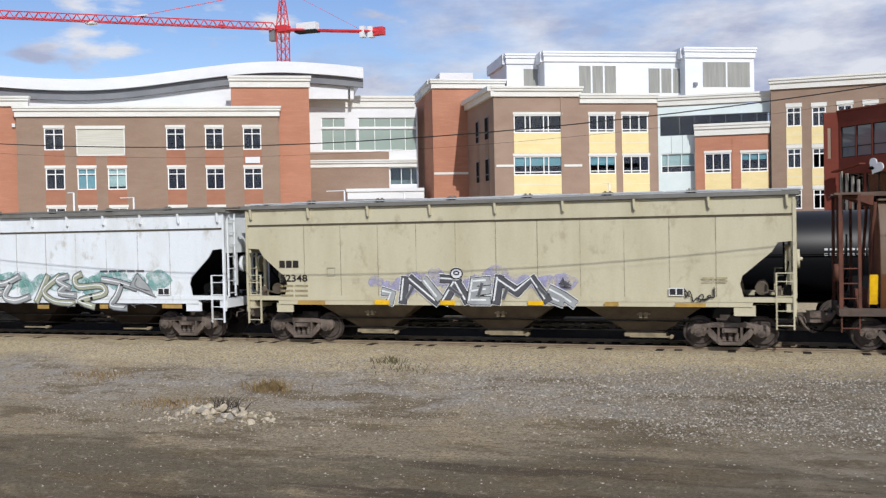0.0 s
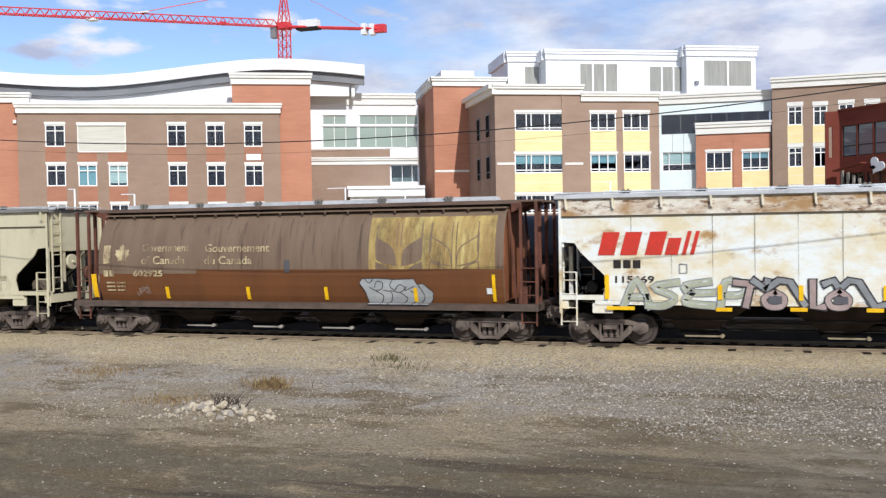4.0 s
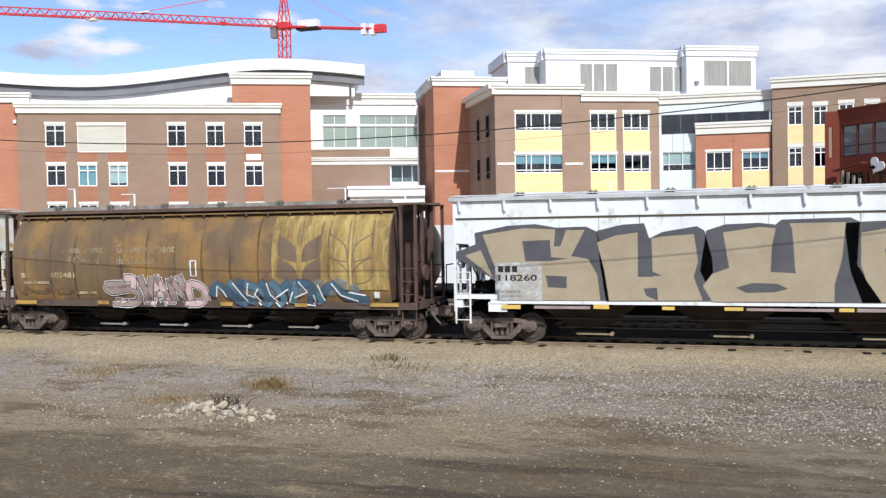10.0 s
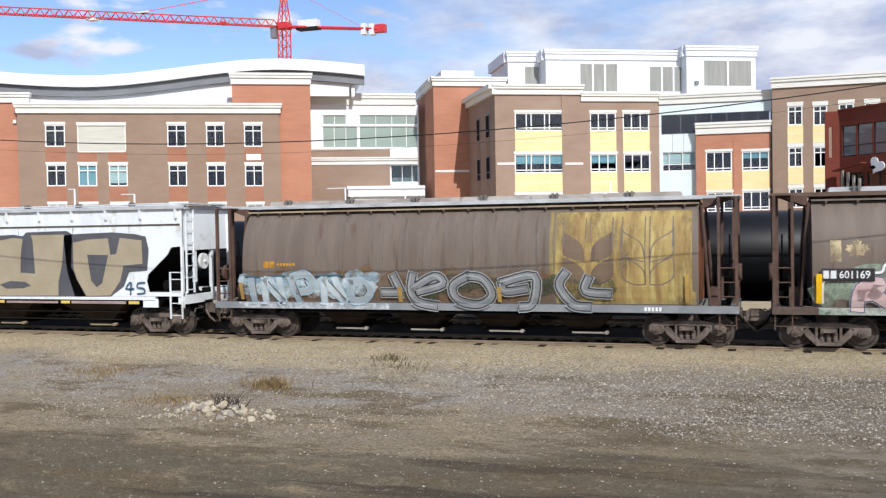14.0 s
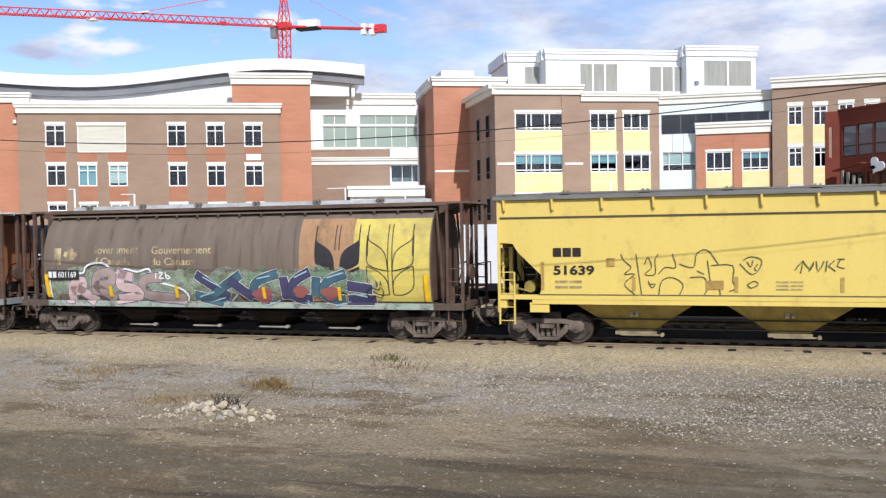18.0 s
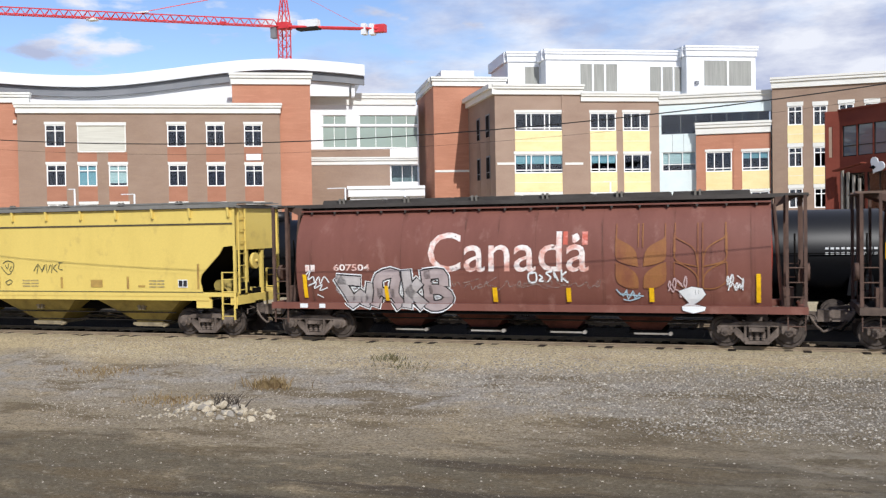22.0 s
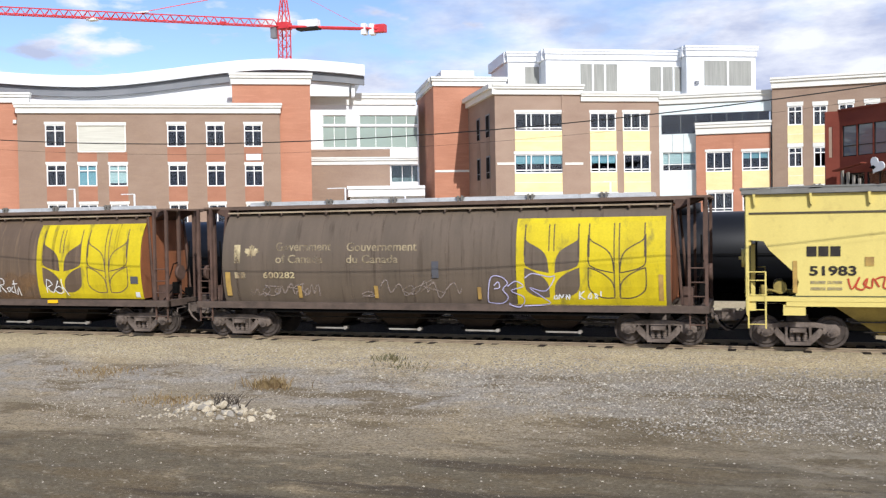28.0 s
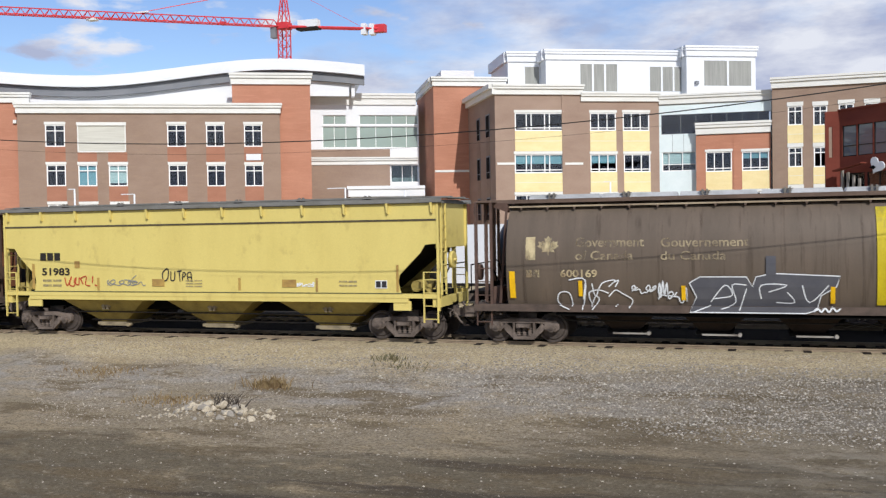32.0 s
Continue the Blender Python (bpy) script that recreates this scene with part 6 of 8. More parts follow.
M_ICE = mist("ice_mist", "cddbde")
M_BLUE = mist("blue_grey_mist", "7d8b92")
M_FAINT = mist("faint_scribble_paint", "a2938b")
INK_FAINT = surf("worn_cream_lettering", rgb("a8997a"), rgb("857660"), (2.2, 2, 1.2), 0.42, 0.62, rough=0.7, worn=(0.30, 0.56), wscale=(2.6, 1, 1.2))
M_CHALK = surf("chalky_streaks", rgb("9a8f86"), rgb("8a7f76"), (3, 1, 0.3), 0.4, 0.65, rough=0.8, worn=(0.5, 0.85), wscale=(5.5, 1, 0.22))
M_STRAW = surf("straw_streaks", rgb("b9a568"), rgb("a8945c"), (3, 1, 0.3), 0.4, 0.65, rough=0.8, worn=(0.4, 0.7), wscale=(7, 1, 0.3))
M_OCHRE = surf("rust_dust", rgb("93704a"), rgb("82603f"), (0.8, 1, 0.5), 0.4, 0.65, rough=0.8, worn=(0.38, 0.8), wscale=(0.8, 1, 1.6))
M_PEACH = surf("faded_peach_paint", rgb("b08a66"), rgb("9b7a5e"), (1.5, 1, 0.5), 0.4, 0.65, rough=0.6, worn=(0.2, 0.5), wscale=(1.5, 1, 0.5))
M_SILL = surf("pale_green_overspray", rgb("8fa294"), rgb("a7a9a0"), (1.2, 1, 3), 0.4, 0.65, rough=0.6, worn=(0.25, 0.5), wscale=(2, 1, 2))


def plate(car, rect):
    x0, x1, z0, z1 = rect
    patch(car, rect, S_WHITE, "data_plate")
    w, h = x1 - x0, z1 - z0
    for k in (0.06, 0.54):
        patch(car, (x0 + w * k, x0 + w * (k + 0.4), z0 + h * 0.1, z1 - h * 0.1), S_BLACK, "plate_field")


def dust(car, x0, x1, z0, z1):
    """Warm rust dust on the lower side, with an uneven upper edge."""
    n = 40
    top = [(x1 + (x0 - x1) * k / n, z1 + 0.16 * math.sin(k * 1.7) + 0.12 * math.sin(k * 0.6)) for k in range(n + 1)]
    paint(car, "rust_dust", [[(x0, z0), (x1, z0)] + top], M_OCHRE, "warm rust-coloured dust", lift=0.0025)


def patches(car, rects, material, lift=None):
    lift = 0.0035 + 0.0005 * car.layer if lift is None else lift
    car.layer += 1
    for r in rects:
        patch(car, r, material, "reflector", lift)
        car.layer -= 1


def fan_word(car, r1, r2, r3, r4, material=None):
    for text, r in zip(("Government", "of Canada", "Gouvernement", "du Canada"), (r1, r2, r3, r4)):
        words(car, text, r, material or INK_CREAM, bold=0.01)


# bay colours are darkened to carry the shade beneath the cars
TAN_BAY = surf("shaded_tan_bay", rgb("64594b"), rgb("50473c"), (2, 2, 2), 0.4, 0.7, rough=0.8)
SHADE_BAY = surf("shaded_brown_bay", rgb("3a312b"), rgb("29231f"), (1.5, 1.5, 1.5), 0.4, 0.7, rough=0.85, grain=0.2, spec=0.1)
RED_BAY = surf("shaded_maroon_bay", rgb("613a32"), rgb("452b25"), (1.5, 1.5, 1.5), 0.4, 0.7, rough=0.85, grain=0.2, spec=0.1)
OLIVE_BAY = surf("shaded_yellow_bay", rgb("a08e4d"), rgb("7d6e3d"), (2, 2, 2), 0.4, 0.7, rough=0.7)

# white hopper, only its tail passes
c = flat_car(-26.2, 17.6, 13.9, "white covered hopper wagon with teal and grey graffiti", WHITE_CAR, ROOF_GREY, WHITE_CAR, SHADE_BAY, top=4.38, skirt=True)
mist_cloud(c, (-3.0, 1.15), 92, 13, 11, M_TEAL, 17, 3.2)
letters(c, (-1.2, 1.03, 0.086, 0.075), ("-14,14 -19,11 -12,8 -15,3 -21,3", "-8,14 -3,13 -10,2 / -9,7 -3,6"), 2.2, S_SILVER, S_SLATE, 0.32, second=S_SAGE, tops=S_WHITE, label="grey outlined spray-painted graffiti")
letters(c, (-1.2, 1.03, 0.086, 0.075), (
    "0,13 7,12.5 15,16 / 10,12 7,6 13,4 20,6 / 0,7 6,8", "30,16 24,4 / 36,16 28,9 33,4 43,3", "40,16 35,14 41,10.5 / 39,11 36,8 44,7",
    "47,17 44,15 46,11 57,11.5 59,8 52,6 / 52,6 46,4 53,1.5", "58,14.5 66,13 74,10.5 / 67,12 65,7 62,2 69,1"), 2.0, S_SILVER, S_SLATE, 0.32, second=S_SAGE, tops=S_WHITE, label="grey outlined spray-painted graffiti")
throwup(c, (-1.2, 1.03, 0.086, 0.075), "75,17.5 71,11 76,9.5 84,6 80,12", "75,15 74,11.5 80,9 / 77,10 81,9", S_SILVER, S_SLATE, 0.3)
line_art(c, (-1.2, 1.03, 0.086, 0.075), "40,1 45,3 49,1 / 68,0.6 71,3 74,1 / 72,2 78,3 84,1.5", S_SLATE, 0.03)
bars(c, (3.69, 5.55, 2.40, 2.44), 5, INK_BLACK, 0.15)
plate(c, (6.09, 6.58, 1.56, 1.81))
patches(c, [(0.91, 1.42, 1.05, 1.19), (3.65, 4.01, 1.07, 1.22), (6.26, 7.07, 1.10, 1.24)], STRIP_FADED)

# tan hopper
c = flat_car(-7.8, 17.6, 13.9, "tan covered hopper wagon with black and silver graffiti", TAN, ROOF_GREY, TAN, TAN_BAY, top=4.45, hatch=GALV, rail_mat=GALV, opening=1.3, brackets=9)
bars(c, (-7.53, -6.82, 2.49, 2.73), 3, INK_BLACK, 0.2)
words(c, "52348", (-7.50, -6.50, 2.02, 2.26), INK_BLACK, bold=0.02)
bars(c, (-7.51, -6.49, 1.52, 1.92), 2, INK_TINY, 0.12, rows=3)
paint(c, "stencil", ribbon([(q[0], q[1]) for q in [(-5.77, 2.48), (-5.49, 2.48), (-5.50, 2.22), (-5.77, 2.22), (-5.77, 2.48)]], 0.03), S_SAGE)
mist_cloud(c, (-4.3, 1.3), 66, 11, 21, M_LILAC, 16, 2.7)
letters(c, (-4.02, 1.26, 0.0625, 0.0625), (
    "4,7 9,6 7,1.5", "16,13.5 14.5,2 / 19,13.5 33,2", "27,12.5 34,4", "44,13 37,2 / 36,13.5 43,13 49,2.5", "53,13 51,2 / 53,12 60,12.5 / 52,7 60,8 / 52,2.5 60,2.5",
    "66,14 64,2 / 66,13 75,7 / 75,7 83,13.5 90,3", "92,8 98,5 103,1.5 / 92,4 97,2"), 2.5, S_SILVER, S_BLACK, 0.26, border=S_WHITE, second=S_SLATE, tops=S_WHITE, label="silver and black spray-painted graffiti", sharp=1)
letters(c, (-4.02, 1.26, 0.0625, 0.0625), ("20,9 17,4", "40,9 46,5", "57,11 55,5", "70,9 68,4", "86,9 89,6"), 0.8, S_SLATE, S_GREY, 0.2)
line_art(c, (-4.02, 1.26, 0.0625, 0.0625), "98,14 99,9 / 96,11 99,12 102,10 / 97,9.5 102,9", S_BLACK, 0.035, sharp=1)
paint(c, "graffiti_ring", [disc((-1.29, 2.27), 0.21)], S_WHITE)
paint(c, "graffiti_ring", ribbon([(-1.29 + 0.2 * math.cos(k * 0.524), 2.27 + 0.17 * math.sin(k * 0.524)) for k in range(13)], 0.045), S_BLACK)
paint(c, "graffiti_ring", ribbon([(-1.29 + 0.09 * math.cos(k * 0.524), 2.29 + 0.05 * math.sin(k * 0.524)) for k in range(13)], 0.045), S_BLACK)
scrawl(c, (5.68, 6.54, 1.42, 1.86), 5, 5, S_BLACK, 0.035)
scrawl(c, (2.03, 2.31, 1.79, 2.13), 6, 3, S_SLATE, 0.03)
plate(c, (5.25, 5.68, 1.59, 1.82))
bars(c, (6.20, 6.91, 1.99, 2.13), 2, INK_TINY, 0.12, rows=2)
patches(c, [(-4.09, -3.57, 1.28, 1.42), (-1.84, -1.35, 1.28, 1.42), (1.01, 1.49, 1.29, 1.42)], STRIP_YELLOW)
patches(c, [(-6.85, -5.85, 1.26, 1.40), (3.36, 3.78, 1.27, 1.40), (5.43, 6.30, 1.26, 1.38)], STRIP_FADED)

# brown round hopper, repainted lower half
c = round_car(10.7, 17.2, 13.8, "brown cylindrical hopper wagon with repainted lower half", BROWN, ROOF_BROWN, SILL_BROWN, END_ORANGE, hatch=GALV, posts=POST_RUST)
leaf_logo(c, (2.98, 7.25, 1.5, 4.02), WHEAT_OLD, BROWN, BROWN)
band = (-4.80, 7.24, 1.25, 2.34)
patch(c, (-7.5, 7.5, 1.23, band[3]), BROWN_WARM, "repainted_band", label="fresh brown paint over the lower half")
patch(c, (-7.5, -3.48, band[3], band[3] - 0.14), BROWN, "old_paint")
maple(c, (-7.30, -7.02, 2.56, 3.21), (-6.80, -6.20, 2.52, 3.26), INK_CREAM)
fan_word(c, (-5.69, -3.77, 2.97, 3.25), (-5.70, -3.93, 2.53, 2.82), (-3.12, -0.65, 2.94, 3.22), (-3.13, -1.28, 2.52, 2.80))
bars(c, (-7.29, -6.85, 2.10, 2.32), 2, INK_CREAM)
words(c, "602925", (-6.04, -4.83, 2.10, 2.32), INK_CREAM, bold=0.02)
bars(c, (-7.20, -6.40, 1.58, 1.91), 2, INK_CREAM, 0.25, rows=3)
scrawl(c, (-5.97, -5.42, 1.40, 1.86), 30, 4, M_FAINT, 0.03)
throwup(c, (2.64, 1.19), "0,7 1,8.4 6,8.6 12,8.2 19,8.4 20,6.6 22,6.8 25.4,4 25,1.6 23.8,0 3,0 2,4", "2,8.4 3.5,7 5,8.4 / 5.2,5.5 6.2,7.6 8.2,7 7.6,5 5.6,4.6 / 3.5,5.6 6.4,4 8.2,2.6 7,0 / 11.6,8 10.6,6 12.2,4.6 / 8.2,4.6 11,4 11,1.5 9.4,0 / 12.2,4.6 14,6.5 15.8,5.5 14,4 10.6,4.6 / 14,4 16.4,2 14.6,0 / 16.4,6 15.8,4.6 19,6 / 17.6,4.6 20,2.5 18,0 / 20.4,6.4 22.4,2.5 20.4,0", S_SILVER, S_BLACK, 0.28, label="silver spray-painted graffiti with thin black lines")
patch(c, (-0.05, 0.14, 2.24, 2.65), S_SLATE, "stencil")
patches(c, [(-7.81, -7.60, 1.35, 2.19), (-4.77, -4.62, 1.32, 1.74), (-1.56, -1.42, 1.31, 1.75), (1.36, 1.49, 1.32, 1.76), (4.51, 4.64, 1.28, 1.74), (7.14, 7.25, 1.31, 2.17)], STRIP_YELLOW)
patch(c, (6.96, 7.13, 1.55, 1.74), S_WHITE, "reflector")

# rust-streaked white hopper
c = flat_car(28.0, 16.1, 13.1, "white covered hopper wagon with rust stains and graffiti", WHITE_RUSTY, GALV, WHITE_RUSTY, SHADE_BAY, top=4.45, skirt=True, hatch=WHITE_CAR, rail_mat=GALV, pitch=4.0)
patch(c, (-7.95, 7.95, 3.93, 4.43), RUST_EAVE, "rust_band", label="brown rust streaks under the eave")
name_box = (-6.85, -3.95, 2.75, 3.44)
for a, b, hgt in ((0.0, 0.17, 1.0), (0.23, 0.40, 1.0), (0.48, 0.65, 1.0), (0.68, 0.81, 0.72), (0.85, 0.89, 1.0), (0.93, 0.97, 1.0)):
    w0, h0 = name_box[1] - name_box[0], name_box[3] - name_box[2]
    p, q, z, zt = name_box[0] + w0 * a, name_box[0] + w0 * b, name_box[2], name_box[2] + h0 * hgt
    paint(c, "red_shape", [[(p, z), (q, z), (q + 0.18 * hgt, zt), (p + 0.18 * hgt, zt)]], INK_RED, "red slanted plain shape")
bars(c, (-6.38, -5.58, 2.36, 2.60), 3, INK_BLACK, 0.3)
words(c, "115669", (-6.33, -5.18, 1.92, 2.13), INK_BLACK, bold=0.02)
paint(c, "stencil", ribbon([(-4.45, 2.48), (-4.24, 2.47), (-4.24, 2.21), (-4.45, 2.21), (-4.45, 2.48)], 0.03), S_GREY)
letters(c, (-6.5, 1.10, 0.1, 0.1), ("4,1 8,9 12,1 / 6,4 11,4", "20,8.4 13,7 19,4 16,1.5 11,1.6", "29,8.6 22,7.4 24,5.4 30,5.4 / 24,5.4 22,2.6 30,1.6", "32,1 33.5,8.6 39,7.6 38,5 33.5,4.6"), 1.9, S_SAGE, S_GREY, 0.26, tops=M_WHITE, label="sage green spray-painted graffiti")
letters(c, (-2.9, 1.10), ("0,8.4 8,7.6 / 4.4,8 3,1.6", "5,9 8.5,6.5 9,9 / 8.5,6.5 12,9 15,8.6 19,2", "21,8.8 21,1.5 24,1.6", "24,8 26.5,9 28,6.5 / 28,6.5 30.5,9 33,8.6 37,1.8 41,2.6"), 1.7, S_PINKGREY, S_BLACK, 0.45, second=S_GREY, label="pink and black spray-painted graffiti", sharp=1)
letters(c, (-2.9, 1.10), ("11,5.6 8,4 9,1.6 12.6,1.6 13.4,4 11,5.6", "28,6 25,4 26,1.6 29.6,1.6 30.4,4 28,6"), 1.5, S_PINKGREY, S_BLACK, 0.25, label="pink spray-painted rings")
patches(c, [(-1.98, -1.62, 1.33, 1.55), (-0.24, 0.12, 1.33, 1.55)], S_SLATE)
throwup(c, (1.4, 1.13), "0,1 0.5,6 3,9 8,9.8 11,8.5 14,4 12,1.2 6,0.8", "2,3 4,6 6,3 / 7,2 8,5 11,6", M_WHITE, S_GREY, 0.22, label="pale grey bubble graffiti")
throwup(c, (3.0, 1.13), "1,3 2,8 6,9.6 9,8 9.6,4 7,1.6 3,1.4", "3,3 5,6 7,4 4,3", M_SAGE, S_SLATE, 0.22)
throwup(c, (3.9, 1.13), "3,1 3.6,7 7,9.4 11,9 8.6,6.6 11,4 9,1", "6,3 7.4,5 8.6,3 6.6,2.2", S_SILVER, S_SLATE, 0.22)
patch(c, (1.25, 5.1, 1.1, 1.24), S_PINKGREY, "overspray")
line_art(c, (1.75, 1.42), "0,1 2,7 4,1 / 0.6,3.4 4,3.8 / 8,6.4 5.6,6 6,4 8.4,3 8,1 5.6,1.4 / 7,7.4 6.8,0 / 10,7 9.6,1.4 / 8.6,7 12,6.6 / 8.6,1.6 12,1.8", S_BLACK, 0.045, sharp=2)
line_art(c, (3.6, 1.66), "3.4,5 1,4.6 1.4,3 3.6,2 3,0.4 0.6,0.6 / 5,5 5,0.6 / 7,5 7,0.6 / 5,3 7,3 / 10,5 8.4,5 8.4,0.8 10,0.8 / 8.4,3 9.8,3 / 11.4,0.6 11.4,5 13.6,4.4 13.4,3 11.4,2.6", S_BLACK, 0.04, sharp=2)
scrawl(c, (5.18, 5.56, 1.50, 1.93), 48, 3, S_GREY, 0.025)
plate(c, (5.68, 6.16, 1.52, 1.74))
patches(c, [(-3.38, -3.25, 1.44, 1.87), (-1.17, -1.05, 1.43, 1.86), (1.02, 1.13, 1.45, 1.86), (3.26, 3.39, 1.43, 1.87), (6.52, 6.65, 1.42, 2.24), (-6.64, -6.51, 1.43, 2.17),
            (-3.43, -2.98, 1.10, 1.21), (-1.40, -0.94, 1.12, 1.23), (0.59, 1.03, 1.12, 1.23), (3.35, 3.80, 1.13, 1.26), (-6.59, -5.76, 1.11, 1.22)], STRIP_YELLOW)

# rusty ochre round hopper
c = round_car(45.75, 16.9, 14.25, "rusty ochre-brown cylindrical hopper wagon with blue graffiti", BROWN_OCHRE, ROOF_BROWN, SILL_BROWN, POST_BROWN, hatch=BARE_STEEL, posts=POST_BROWN, seams=STREAK)
maple(c, (-7.11, -6.88, 2.69, 3.18), (-6.63, -6.08, 2.72, 3.21), BROWN)
fan_word(c, (-5.39, -3.53, 2.94, 3.23), (-5.20, -3.67, 2.54, 2.83), (-2.95, -0.53, 2.94, 3.24), (-2.92, -1.30, 2.53, 2.81), INK_FAINT)
bars(c, (-7.11, -6.70, 2.05, 2.23), 2, INK_CREAM)
words(c, "603481", (-5.81, -4.75, 2.05, 2.25), INK_CREAM, bold=0.02)
patch(c, (-7.02, -5.91, 1.82, 1.92), INK_CREAM, "white_bar")
patch(c, (-4.77, -3.89, 1.46, 1.55), INK_CREAM, "white_bar")
scrawl(c, (-7.31, -4.61, 1.41, 1.80), 49, 8, BROWN, 0.03)
paint(c, "stencil", ribbon([(0.12, 2.65), (0.34, 2.65), (0.35, 2.12), (0.13, 2.12), (0.12, 2.65)], 0.06), S_WHITE)
leaf_logo(c, (3.28, 7.49, 1.66, 4.13), WHEAT_OLD, BROWN, BROWN)
letters(c, (-3.53, 1.06, 0.1, 0.092), (
    "9,8.2 1.6,7.8 3,5.4 9,6.4 13.4,6.2 14.4,3 12,1 5,1.2", "10,10.6 13,10.4 12.6,7.4", "16,10.6 18.6,2 / 20.4,10.2 18.6,2", "23,10.6 20.4,1.2 / 22.6,10.6 27,1.6 / 21,4.4 26,4.4",
    "28,9.6 28.6,1.6 / 28.4,9.6 34.6,3 / 32,11 34.4,3", "35.4,1.2 35.4,8 40,7.6 41.8,4.6 40.4,1.6 36,1.2"), 2.3, S_PINKGREY, S_BLACK, 0.3, border=S_WHITE, second=S_PINK, label="pink and grey spray-painted graffiti", sharp=3)
line_art(c, (-3.53, 1.06), "6,1.4 7.4,2.2 8.4,1.2 10,2 / 22,1 23,2.4 24.2,1.2 / 37,1.4 38,2 40,1.4 41,2", S_WHITE, 0.04)
mist_cloud(c, (0.8, 1.2), 56, 8, 53, M_BLUE, 14, 2.4)
letters(c, (0.87, 1.08), (
    "0.5,4 3,7.5 8,3.5 14,1", "8,8 13.4,2", "12,8.5 11.4,3.5 17,2", "14,7.5 19,6 23,1", "20,8 22,5 21,1", "24,8 28,3 27,1", "26,4 30,8 31,3", "33,8 31.4,2", "34,8 39,7 38,2", "37,8 42,2", "43,5 46,7.6 51,3.6 58,2.6"),
    2.4, S_BLUE, S_NAVY, 0.25, second=S_TEALBLUE, label="blue spray-painted graffiti", sharp=2)
line_art(c, (0.87, 1.08), "2,3 3,7 5,5 6,3 / 9,8 14,1.5 / 15,8 14,4 17,3 / 18.5,6 17,4 20,0.5 / 22,8 23,4 27,0 / 25,3 30,6 / 29.5,1 31.5,5 / 32,3 37,5 34,8.5 / 36,1 40,0.5 39,4 / 41,7.5 43,2 / 46,8 49,4 55,2 / 52,5 58,4", S_WHITE, 0.05, "graffiti_highlight", 1)
patch(c, (6.97, 7.16, 1.39, 1.60), S_WHITE, "reflector")
patches(c, [(-7.41, -6.45, 1.08, 1.22), (-3.75, -3.28, 1.10, 1.23), (1.28, 1.76, 1.09, 1.22), (4.12, 4.58, 1.09, 1.21), (6.86, 7.84, 1.12, 1.24)], STRIP_FADED)

# white hopper with block graffiti
c = flat_car(63.7, 16.5, 13.65, "white covered hopper wagon with huge tan block graffiti", WHITE_CAR, GALV, WHITE_CAR, SHADE_BAY, top=4.45, skirt=True, hatch=WHITE_CAR, rail_mat=GALV, pitch=4.1, opening=1.3)


